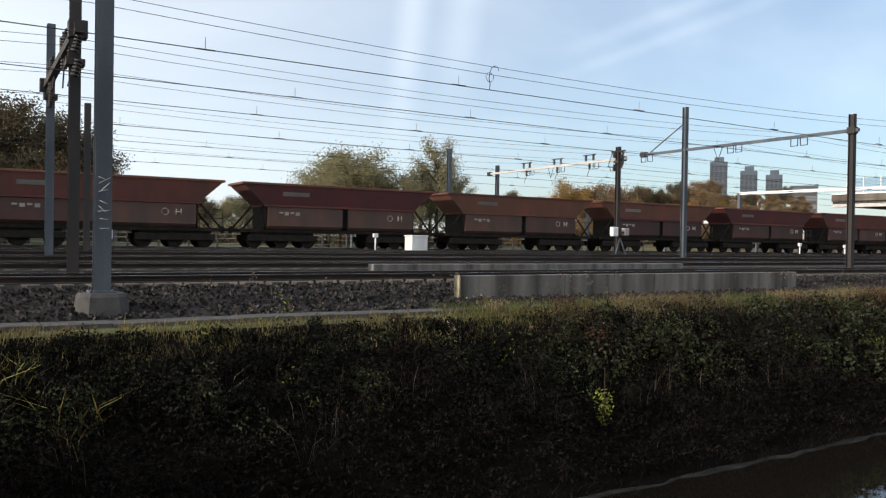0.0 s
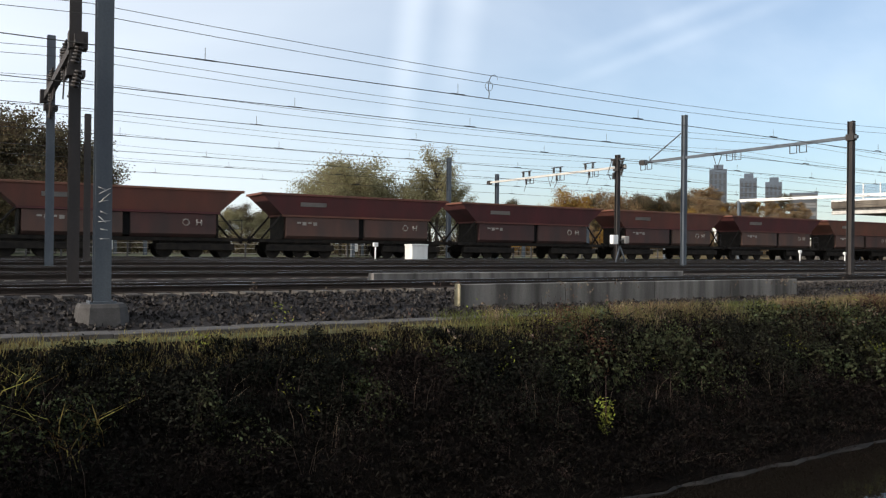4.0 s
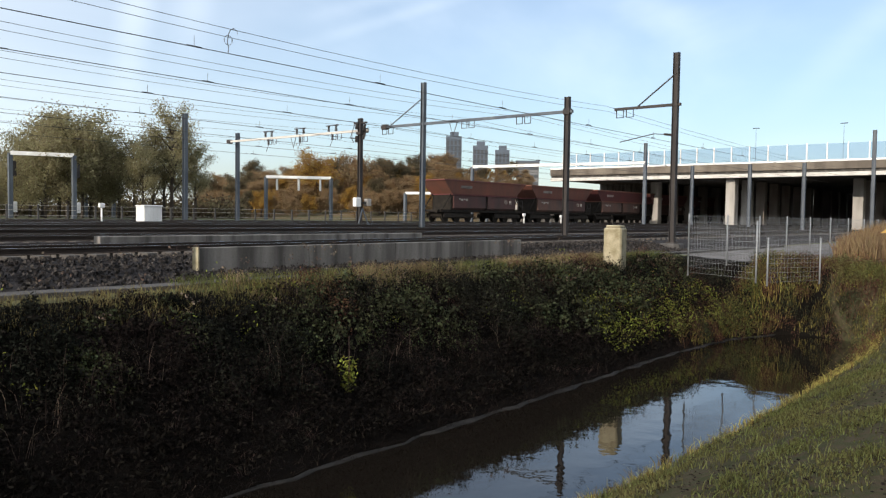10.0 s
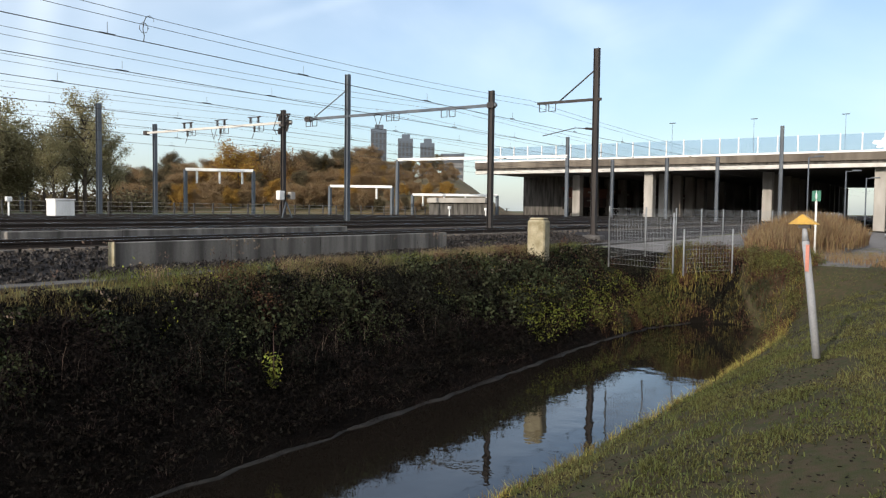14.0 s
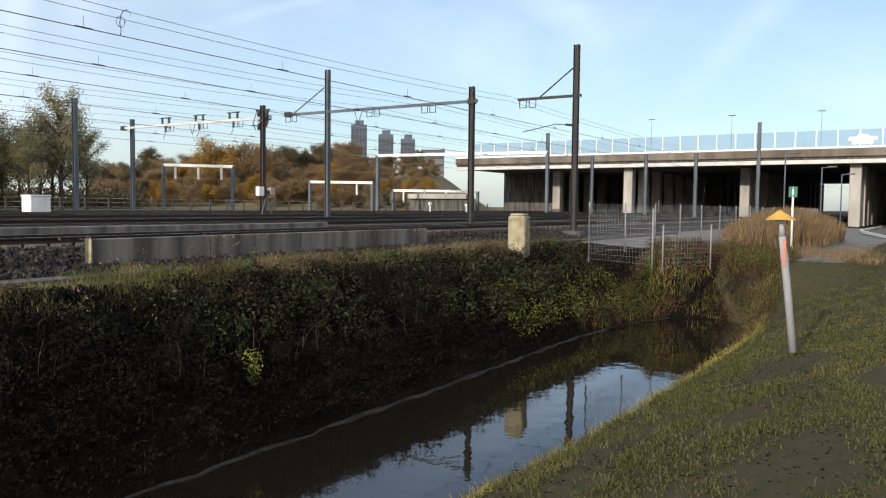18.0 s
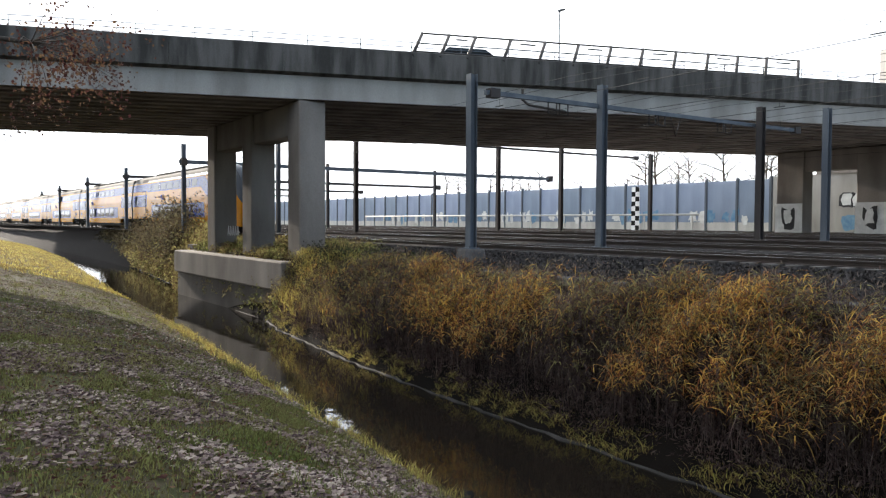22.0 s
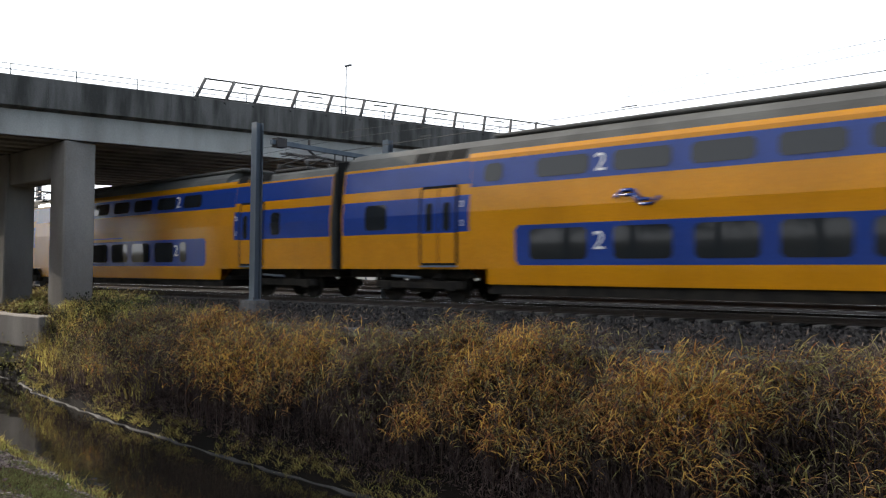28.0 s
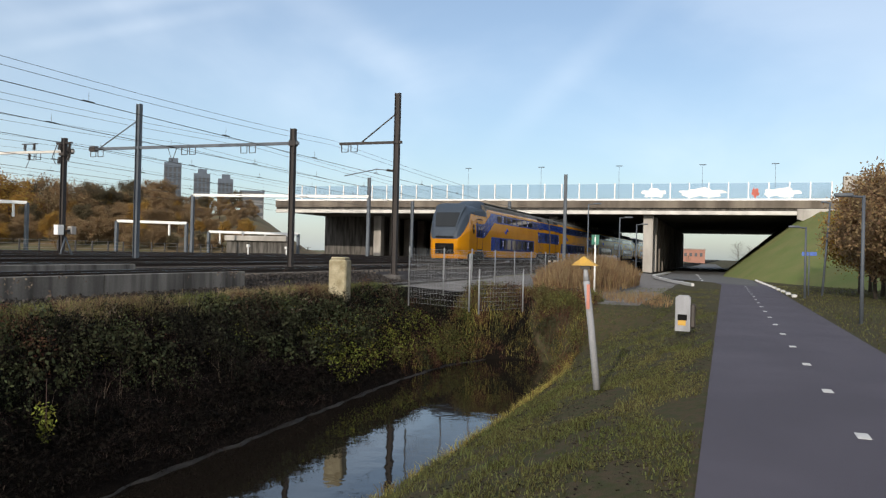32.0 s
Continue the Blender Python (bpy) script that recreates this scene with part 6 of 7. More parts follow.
def tree_mesh(h, cr, leaf, dense, seed, bare=0.0, tall=1.0):
    """Trunk with limbs, and a crown of leaf clumps; returns shape and quads."""
    r_ = np.random.default_rng(seed)
    s = Shape()
    tips = []
    lean = r_.normal(size=2) * 0.03 * h
    trunk = [(0, 0, -0.2), (lean[0] * 0.3, lean[1] * 0.3, h * 0.3), (lean[0] * 0.7, lean[1] * 0.7, h * 0.6), (lean[0], lean[1], h * 0.92)]
    s.tube(trunk, h * 0.022, 8, r2=h * 0.004)
    for k in range(15):
        f = 0.22 + 0.68 * (k + r_.uniform()) / 15
        b = Vector((lean[0] * f, lean[1] * f, h * f))
        a = k * 2.4 + r_.uniform(-0.5, 0.5)
        reach = cr * (1.05 - 0.75 * abs(f - 0.45)) * r_.uniform(0.7, 1.1)
        e = b + Vector((math.cos(a) * reach, math.sin(a) * reach, h * 0.16 * tall * r_.uniform(0.5, 1.3)))
        m = b.lerp(e, 0.5) + Vector((0, 0, h * 0.015))
        s.tube([b, m, e], h * 0.008, 5, r2=h * 0.002)
        tips += [(b.lerp(e, u), cr * 0.30) for u in (0.45, 0.7, 0.95)]
    tips += [(Vector((lean[0], lean[1], h * u)), cr * 0.28) for u in (0.75, 0.88, 0.97)]
    P = np.concatenate([np.array(c)[None] + r_.normal(size=(dense, 3)) * r * (1, 1, 0.85) * 0.55 for c, r in tips])
    return s, leaves(P, leaf, 0.0, 0.7)


def tree_kind(name, label, h, cr, leaf, dense, seed, m_, at, tall=1.0):
    ob = thing(name, label, "tree", at, "trees behind the railway")
    s, q = tree_mesh(h, cr, leaf, dense, seed, tall=tall)
    part("trunk", s, M_BARK, ob)
    part("crown", quads("crown", q, m_), None, ob)
    return ob


def polar(az, d, z=0.0):
    return (-d * math.sin(radians(az)), d * math.cos(radians(az)), z)


def placed(src, az, d, sc, z=0.0, rot=0):
    copy_thing(src, Matrix.Translation(polar(az, d, z)) @ pose(0, 0, 0, 0, 0, rot) @ Matrix.Diagonal((sc, sc, sc, 1)))


def rise(az, d):
    """Height of the wooded rise behind the yard."""
    top = lerp(-az, [(33, 1.5), (36, 3.2), (44, 5.0), (51, 7.0), (56, 7.6), (57.5, 6.0), (60.5, 0.3), (67, 0.0)])
    return top * lerp(d, [(104, 0.0), (122, 0.62), (140, 1.0), (190, 1.0)])


def trees():
    willow = tree_kind("willow_tree", "large olive-green tree with thinning autumn foliage", 9.2, 3.9, 0.2, 300, 1, L_TREE, polar(-24.5, 78))
    poplar = tree_kind("poplar_tree", "tall upright tree with sparse yellow-brown foliage", 10, 2.5, 0.17, 190, 2, L_TREE, polar(-31, 80), 1.6)
    dark = tree_kind("dark_tree", "dense dark tree at the edge of the yard", 12, 4.2, 0.25, 420, 3, L_TREE2, polar(-1, 78))
    gold = tree_kind("golden_tree", "bright golden autumn tree", 9, 3.4, 0.22, 240, 4, L_AUT2, polar(-41, 118))
    rust = tree_kind("rust_tree", "rust-brown autumn tree in the wood", 9, 3.6, 0.24, 240, 5, L_AUT, polar(-44, 120))
    bare = tree_kind("bare_tree", "almost bare grey tree", 11, 3.6, 0.12, 40, 6, L_TREE2, polar(9, 95))
    r_ = random.Random(5)
    for az, d, sc in ((-21.5, 80, 0.62), (-26.5, 82, 0.78), (-18.8, 88, 0.5), (-23, 86, 0.75), (-20, 84, 0.55), (-25.4, 79, 0.8), (-24.0, 81, 0.95), (-23.2, 76, 0.7), (-25.9, 84, 0.9), (-22.3, 83, 0.8)):
        placed(willow, az, d, sc, rot=r_.uniform(0, 360))
    for az, d, sc in ((-28.6, 79, 0.72), (-29.8, 81, 0.78), (-32.6, 82, 0.7), (-27.6, 84, 0.66), (-29.2, 77, 0.6), (-31.8, 85, 0.75), (-30.5, 83, 0.8)):
        placed(poplar, az, d, sc, rot=r_.uniform(0, 360))
    for az, d, sc in ((2.5, 84, 0.95), (-1.5, 82, 1.0), (-5.0, 84, 0.95), (-7.2, 85, 0.85), (1.6, 80, 0.9), (4.2, 83, 0.7), (-9.6, 88, 0.5), (-3.5, 80, 0.9), (-6.0, 82, 0.8), (0.8, 75, 0.7), (5, 92, 0.95), (-8.3, 90, 0.62), (8, 100, 0.9), (-4.8, 74, 0.5), (-2.2, 73, 0.55), (11.5, 104, 0.85), (3.8, 76, 0.5)):
        placed(dark if r_.random() < 0.75 else rust, az, d, sc, rot=r_.uniform(0, 360))
    for az, d, sc in ((12.8, 104, 1.35), (15, 118, 1.25), (17.5, 108, 1.5), (19, 112, 1.6), (21, 110, 1.55), (22.8, 112, 1.5), (24.5, 118, 1.3), (9, 100, 1.05), (10.6, 104, 1.1)):
        placed(bare, az, d, sc, rot=r_.uniform(0, 360))
    for az, d, sc in ((6.9, 88, 1.1), (8.6, 92, 0.95)):
        placed(gold, az, d, sc, rot=r_.uniform(0, 360))
    for d, step, lo, hi in ((109, 0.62, 0.28, 0.42), (118, 0.55, 0.34, 0.5), (127, 0.55, 0.38, 0.56), (138, 0.55, 0.4, 0.6)):
        az = -33.2
        while az > (-56.5 if d > 115 else -54.5):
            dd = d + r_.uniform(-4, 4)
            kind = gold if r_.random() < (0.3 if -46 < az < -38 and d < 120 else 0.1) else dark if r_.random() < 0.12 else rust
            placed(kind, az, dd, r_.uniform(lo, hi) * (1.0 if az > -51 else 0.55), z=rise(az, dd) - 0.5, rot=r_.uniform(0, 360))
            az -= step * r_.uniform(0.7, 1.3)
    az = -9
    while az > -22:
        placed(dark if r_.random() < 0.8 else willow, az, 210 + r_.uniform(-25, 60), r_.uniform(0.75, 1.1), rot=r_.uniform(0, 360))
        az -= 0.9
    az = 32
    while az < 56:
        placed(bare, az, 120 + r_.uniform(-20, 30), r_.uniform(0.75, 1.1) * (1.0 if az < 42 else 0.75), rot=r_.uniform(0, 360))
        az += 0.75
    for az, d, sc in ((-99.2, 44, 0.55), (-100.2, 42, 0.6), (-98.3, 50, 0.55), (-101.2, 40, 0.6), (-99.6, 48, 0.7), (-102.2, 39, 0.6), (-100.6, 46, 0.66), (-98.9, 54, 0.62)):
        placed(gold if r_.random() < 0.5 else rust, az, d, sc * 1.0, -1.0, rot=r_.uniform(0, 360))
    for az, d, sc in ((-90.9, 240, 0.62), (-91.6, 260, 0.55), (-92.2, 230, 0.5), (-87.6, 300, 0.3)):
        placed(bare, az, d, sc, -1.0, rot=r_.uniform(0, 360))
    # unseen trees added behind the viewer, to dim skylight on the bank and window reflections
    for k in range(26):
        x = -75 + 6 * k + r_.uniform(-1.5, 1.5)
        if x < 34:
            copy_thing(dark, Matrix.Translation((x, -19 - r_.uniform(0, 6), -1.0)) @ pose(0, 0, 0, 0, 0, r_.uniform(0, 360)) @ Matrix.Diagonal((1.2, 1.2, 1.15, 1)))
    n = 900
    az_ = np.radians(rng.uniform(-36, 6, n))
    d_ = rng.uniform(96, 104, n)
    H = np.stack([-d_ * np.sin(az_), d_ * np.cos(az_), np.zeros(n)], 1)
    stuff("far_hedge", leaves(clumps(H, 26, 0.8, 3.0), 0.42, 0.1, 0.7), L_TREE2, "hazy olive hedge along the far side of the yard", "hedge")
    # overhanging twigs at the edge of the near grass, over the water by the viaduct
    tw = thing("overhanging_branch", "thin branch with a few orange-brown leaves", "branch", (0, 0, 0))
    s = Shape()
    c = Vector((-16.4, 1.9, 4.1))
    tips = []
    for k in range(22):
        e = c + Vector((r_.uniform(-0.8, 2.0), r_.uniform(-0.6, 1.9), r_.uniform(-1.5, 0.5)))
        s.tube([c, c.lerp(e, 0.5) + Vector((0, 0, 0.15)), e], 0.012, 5, r2=0.004)
        tips += [c.lerp(e, u) for u in (0.5, 0.75, 1.0)]
    s.tube([c, c + Vector((-3, -3, 0.6)), (-19.5, -4, -1.0)], 0.05, 6)
    part("branch", s, M_BARK, tw)
    P = np.concatenate([np.array(t)[None] + rng.normal(size=(24, 3)) * 0.17 for t in tips])
    part("leaves", quads("leaves", leaves(P, 0.075, -0.3, 0.7), L_RUST), None, tw)


bank_plants()
lawn()
trees()

# ballast stones near the track
n = 26000
P = np.stack([rng.uniform(-32, 34, n), rng.uniform(13.8, 16.6, n), np.zeros(n)], 1)
P[:, 2] = GZ(P[:, 0], P[:, 1]) + 0.01
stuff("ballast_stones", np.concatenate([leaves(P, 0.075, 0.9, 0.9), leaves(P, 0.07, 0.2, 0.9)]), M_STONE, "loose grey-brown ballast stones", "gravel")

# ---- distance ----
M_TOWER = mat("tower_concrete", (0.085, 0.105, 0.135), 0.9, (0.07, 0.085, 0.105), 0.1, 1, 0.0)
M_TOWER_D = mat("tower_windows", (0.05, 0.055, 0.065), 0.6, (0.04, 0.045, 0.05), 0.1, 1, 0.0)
for az, top, wdeg in ((-50.9, 6.15, 1.15), (-52.85, 5.5, 1.1), (-54.45, 5.2, 1.05)):
    d = 520
    c = Vector(polar(az, d))
    h, hw = 0.8 + d * math.tan(radians(top)), d * math.tan(radians(wdeg / 2))
    tw = thing("apartment_tower", "distant grey apartment tower block", "apartment tower", pose(*c, 0, 0, az), "distant tower blocks")
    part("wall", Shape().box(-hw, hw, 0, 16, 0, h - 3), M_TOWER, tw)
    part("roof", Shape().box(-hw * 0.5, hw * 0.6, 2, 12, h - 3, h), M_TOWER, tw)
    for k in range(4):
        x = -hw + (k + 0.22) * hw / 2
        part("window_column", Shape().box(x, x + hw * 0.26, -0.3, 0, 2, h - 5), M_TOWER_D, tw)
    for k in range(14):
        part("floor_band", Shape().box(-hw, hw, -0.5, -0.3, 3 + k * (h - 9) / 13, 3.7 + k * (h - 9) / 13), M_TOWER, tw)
c = Vector(polar(-56.3, 420))
b = thing("office_block", "distant pale grey low office block", "building", pose(*c, 0, 0, -56.3))
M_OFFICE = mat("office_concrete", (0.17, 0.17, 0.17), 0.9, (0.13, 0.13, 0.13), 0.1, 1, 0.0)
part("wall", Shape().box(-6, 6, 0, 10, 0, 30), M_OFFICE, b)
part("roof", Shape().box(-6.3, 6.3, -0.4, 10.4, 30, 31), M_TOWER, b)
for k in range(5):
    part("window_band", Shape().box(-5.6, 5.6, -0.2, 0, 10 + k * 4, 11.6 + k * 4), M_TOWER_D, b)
c = Vector(polar(-88.2, 330))
b = thing("brick_building", "distant low red-brick building past the underpass", "building", pose(*c, 0, 0, -88.2))
M_BRICK = mat("far_brick", (0.30, 0.15, 0.11), 0.9, (0.24, 0.13, 0.10), 0.3, 4, 0.0)
part("wall", Shape().box(-5.5, 3, 0, 8, -1, 4.6), M_BRICK, b)
part("roof", Shape().box(-5.7, 3.2, -0.3, 8, 4.6, 5.0), M_CONC, b)
for k in range(4):
    part("window", Shape().box(-5.0 + k * 2.0, -4.0 + k * 2.0, -0.15, 0, 1.8, 3.2), M_TOWER_D, b)

# wooded rise behind the yard
s = Shape()
v, f = [], []
for i in range(41):
    az = -33 - 34 * i / 40
    for d in (104, 122, 140, 190):
        v.append(polar(az, d, 0.05 + rise(az, d) * (0.93 + 0.07 * math.sin(i))))
for i in range(40):
    for k in range(3):
        f.append((i * 4 + k, i * 4 + k + 1, i * 4 + k + 5, i * 4 + k + 4))
s.add(v, f, True)
solid("wooded_rise", s, mat("russet_slope", (0.075, 0.07, 0.03), 0.97, (0.12, 0.075, 0.036), 0.25, 5, 0.5), "low rise covered with autumn wood", "hill", kind="structure")

# noise barrier on the far side, left
M_PANEL = mat("blue_grey_panel", (0.22, 0.27, 0.35), 0.6, (0.17, 0.21, 0.28), 1, 20, 0.05, rand=0.15, streak=4)
nb = thing("noise_barrier", "blue-grey panelled noise barrier with graffiti at its foot", "noise barrier", (0, 55.6, 0), kind="structure")
pan = Shape().box(0.07, 2.93, 0, 0.1, 0.9, 4.3, 0.02).mesh("panel", M_PANEL)
bas = Shape().box(0.05, 2.95, -0.03, 0.13, 0, 0.9).mesh("base_panel", M_CONC_L)
pst = Shape().box(-0.09, 0.09, -0.12, 0.12, 0, 4.5).mesh("barrier_post", M_STEEL)
for k in range(44):
    x = -36 - 3 * k
    part("barrier_post", pst, None, nb, at=(x, 0, 0))
    part("panel", pan, None, nb, at=(x - 3, 0, 0))
    part("base_panel", bas, None, nb, at=(x - 3, 0, 0))
pp = thing("pipe_rail", "pale pipe rail before the noise barrier", "rail", (0, 54.6, 0))
part("pipe", Shape().tube([(-100, 0, 1.55), (-42, 0, 1.55)], 0.09, 6), M_CONC_L, pp)
for k in range(12):
    part("pipe_post", Shape().box(-99.9 + k * 5.2, -99.8 + k * 5.2, -0.05, 0.05, 0, 1.5), M_CONC_L, pp)
ck = thing("checker_sign", "tall black and white checkered marker board", "marker board", (-44.8, 50, 0))
part("board", Shape().box(-0.42, 0.42, 0, 0.05, 0.2, 3.8), M_WHITE, ck)
for r in range(9):
    for q in range(2):
        if (r + q) % 2:
            part("check", Shape().box(-0.42 + q * 0.42, q * 0.42, -0.012, 0, 0.2 + r * 0.4, 0.6 + r * 0.4), M_BLACK, ck)
part("post", Shape().box(-0.05, 0.05, 0.05, 0.12, -0.1, 3.9), M_STEEL, ck)

# graffiti as plain rounded shapes
G_W = mat("white_spray_paint", (0.62, 0.62, 0.60), 0.8, (0.5, 0.5, 0.48), 2, 20, 0.0)
G_K = mat("black_spray_paint", (0.02, 0.02, 0.022), 0.8, (0.04, 0.04, 0.04), 2, 20, 0.0)
G_B = mat("blue_spray_paint", (0.07, 0.17, 0.29), 0.8, (0.16, 0.27, 0.36), 2, 20, 0.0)
G_P = mat("violet_spray_paint", (0.24, 0.24, 0.50), 0.8, (0.32, 0.30, 0.52), 1, 20, 0.0)


def blob(x, z, w, h, y, r_, n=14, wob=0.18):
    pts = []
    for k in range(n):
        a = math.tau * k / n
        q = 1 + wob * r_.uniform(-1, 1)
        sx, sz = math.copysign(abs(math.cos(a)) ** 0.5, math.cos(a)), math.copysign(abs(math.sin(a)) ** 0.5, math.sin(a))
        pts.append((x + w / 2 * sx * q, y, z + h / 2 * sz * q))
    return Shape().add(pts, [tuple(range(n))])


def graffiti():
    r_ = random.Random(11)
    g = thing("wall_graffiti", "row of white block graffiti shapes with black outlines on concrete", "graffiti", (0, 0, 0))
    x = -33.5
    while x < -11.2:
        w = r_.uniform(0.75, 1.25)
        if not (-26.2 < x < -25 or -19.5 < x < -18.6):
            part("outline", blob(x, 2.72, w + 0.18, 1.25, 61.985, r_), G_K, g)
            part("fill", blob(x, 2.75, w - 0.1, 0.98, 61.975, r_), G_W, g)
            if r_.random() < 0.7:
                part("stroke", Shape().box(x - 0.1, x + r_.uniform(0.0, 0.15), 61.955, 61.968, 2.5, 2.95), G_K, g)
        x += w * 1.02
    x = -33
    while x < -11:
        w = r_.uniform(1.2, 2.2)
        m_ = r_.choice([G_B, G_W, G_K, G_B])
        part("patch", blob(x, 1.0, w, 1.3, 61.98, r_, wob=0.3), m_, g)
        x += w * 1.1
    p = thing("violet_mural", "long pale violet painted band on the wing wall", "graffiti", (0, 0, 0))
    part("band", Shape().box(-10.5, -2.0, 61.47, 61.485, 0.1, 1.35), G_P, p)
    for x in (-9.2, -6.2, -3.4):
        part("stroke", Shape().box(x, x + 0.9, 61.455, 61.468, 0.5, 0.75), G_W, p)
        part("stroke", Shape().box(x, x + 0.8, 61.455, 61.468, 0.95, 1.1), G_W, p)
    for x0, yb in ((-19.0, 48.44), (-24.6, 48.44), (-30.0, 48.44)):
        q = thing("pillar_paint", "white painted patch on a concrete pillar", "graffiti", (0, 0, 0), "painted pillars")
        part("patch", Shape().box(x0 - 1.01, x0 + 0.91, yb - 0.012, yb, 0.05, 2.15), G_W, q)
        part("stroke", blob(x0 - 0.1, 1.2, 0.9, 1.3, yb - 0.02, r_, wob=0.35), G_K, q)
        part("stroke", blob(x0 - 0.1, 1.2, 0.55, 0.9, yb - 0.03, r_, wob=0.3), G_W, q)
    for k in range(14):
        x = -40 - k * 4.3 + r_.uniform(-1, 1)
        q = thing("barrier_graffiti", "pale sprayed shapes on the noise barrier", "graffiti", (0, 0, 0), "barrier graffiti")
        for j in range(3):
            part("stroke", blob(x + j * 0.9, 1.3 + r_.uniform(-0.3, 0.3), r_.uniform(0.5, 0.9), r_.uniform(0.5, 1.2), 55.55, r_, wob=0.4), r_.choice([G_W, G_B, G_W]), q)
    q = thing("plinth_graffiti", "thin white scribble on the concrete column", "graffiti", (0, 0, 0))
    for k in range(5):
        x = -36.9 + k * 0.32
        part("stroke", Shape().tube([(x, 12.63, 0.1), (x + 0.1, 12.63, 0.55), (x + 0.2, 12.63, 0.15)], 0.025, 4), G_W, q)
    q = thing("mast_graffiti", "scratched white scribbles on the mast", "graffiti", (0, 0, 0))
    for k in range(9):
        z = 1.0 + k * 0.11 + r_.uniform(-0.08, 0.08)
        part("stroke", Shape().tube([(1.93 + r_.uniform(0, 0.05), 14.405, z), (2.1 + r_.uniform(-0.05, 0.03), 14.405, z + r_.uniform(-0.12, 0.16))], 0.006, 4), G_W, q)


graffiti()

# stairs on the wing wall
st = thing("stair_flight", "blue-grey steel stair flight with railing on the wing wall", "stairs", (0, 0, 0), kind="structure")
M_BLUEST = mat("blue_grey_steel", (0.16, 0.22, 0.28), 0.6, (0.2, 0.25, 0.3), 2, 20, 0.05)
A, B = Vector((-11.0, 61.3, 5.0)), Vector((-1.2, 61.3, 1.9))
s = Shape()
for a, b in ((-0.15, 0.35),):
    s.add([(A.x, 61.2, A.z + a), (B.x, 61.2, B.z + a), (B.x, 61.2, B.z + b), (A.x, 61.2, A.z + b), (A.x, 61.5, A.z + a), (B.x, 61.5, B.z + a), (B.x, 61.5, B.z + b), (A.x, 61.5, A.z + b)],
          [(0, 1, 2, 3), (3, 2, 6, 7), (4, 7, 6, 5), (0, 4, 5, 1)])
part("stringer", s, M_BLUEST, st)
for k in range(9):
    p = A.lerp(B, k / 8)
    part("baluster", Shape().box(p.x - 0.05, p.x + 0.05, 61.25, 61.35, p.z + 0.3, p.z + 1.4), M_BLUEST, st)
for k in range(8):
    p, q = A.lerp(B, (k + 0.06) / 8), A.lerp(B, (k + 0.94) / 8)
    part("balustrade_panel", Shape().add([(r.x, yy, r.z + h_) for yy in (61.27, 61.31) for r, h_ in ((p, 0.4), (q, 0.4), (q, 1.2), (p, 1.2))], [(0, 1, 2, 3), (7, 6, 5, 4), (3, 2, 6, 7), (0, 4, 5, 1), (0, 3, 7, 4), (1, 5, 6, 2)]), M_BLUEST, st)
part("balustrade_panel", Shape().box(-13.9, -11.1, 61.27, 61.31, 5.3, 6.25), M_BLUEST, st)
for h_ in (0.75, 1.4):
    part("hand_rail", Shape().tube([A + Vector((0, 0, h_)), B + Vector((0, 0, h_))], 0.05, 6), M_BLUEST, st)
for k in range(22):
    p = A.lerp(B, k / 22)
    part("step", Shape().box(p.x, p.x + 0.45, 61.5, 62.6, p.z + 0.1, p.z + 0.16), M_BLUEST, st)
part("landing", Shape().box(-14, -11, 61.2, 62.6, 4.9, 5.2), M_BLUEST, st)
for x in (-14, -12.5, -11):
    part("baluster", Shape().box(x - 0.05, x + 0.05, 61.25, 61.35, 5.2, 6.4), M_BLUEST, st)
part("hand_rail", Shape().tube([(-14, 61.3, 6.4), (-11, 61.3, 6.4)], 0.05, 6), M_BLUEST, st)
ww = thing("wing_wall", "sloping concrete wing wall below the stairs", "wall", (0, 0, 0), kind="structure")
part("wall", Shape().prism([(-11, -0.3), (-1.0, -0.3), (-1.0, 1.6), (-8.0, 3.9), (-11, 4.4)], 61.5, 62.5, "y"), M_PIER, ww)

# ---- railing panels and railing on the left viaduct ----
vr = thing("viaduct_railing", "leaning transparent panel fence and steel railing on the viaduct edge", "railing", (0, 0, 0), kind="structure")
def panel_run(posts):
    """Leaning framed panels between posts along the edge."""
    def at(y, u):
        return Vector((edge_x(y) + 0.25 - 0.4 * u, y + 0.7 * u, 7.6 + 1.0 * u))
    for k, y in enumerate(posts):
        part("panel_post", Shape().tube([at(y, -0.1), at(y, 1.0)], 0.075, 6), M_DARK, vr)
        if k < len(posts) - 1:
            y2 = posts[k + 1]
            for u, r in ((0.12, 0.045), (0.5, 0.016), (1.0, 0.04)):
                part("panel_bar", Shape().tube([at(y, u), at(y2, u)], r, 5), M_DARK, vr)
            if k % 2:
                p, q = at(y + (y2 - y) * 0.3, 0.8), at(y + (y2 - y) * 0.75, 0.8)
                part("panel_plate", Shape().tube([p, q], 0.04, 4, False), M_DARK, vr)


panel_run([16.9, 18.0, 19.1, 20.6, 22.1, 23.6, 25.1, 26.6, 28.2, 29.8, 31.3, 32.8, 34.5])
panel_run([39.8, 41.4, 43.1, 44.8, 46.5, 48.3, 50.1, 52.0, 53.9, 55.9, 57.8, 59.7, 61.4])
for h_ in (7.92, 8.12):
    part("rail", Shape().tube([(edge_x(y) - 0.05, y, h_) for y in range(-60, 64, 6)], 0.018, 5), M_STEEL, vr)
for k in range(60):
    y = -55 + 2 * k
    part("rail_post", Shape().box(edge_x(y) - 0.065, edge_x(y) - 0.035, y - 0.015, y + 0.015, 7.6, 8.12), M_STEEL, vr)
dp = thing("drain_pipe", "dark bent drain pipe under the viaduct edge", "pipe", (0, 0, 0))
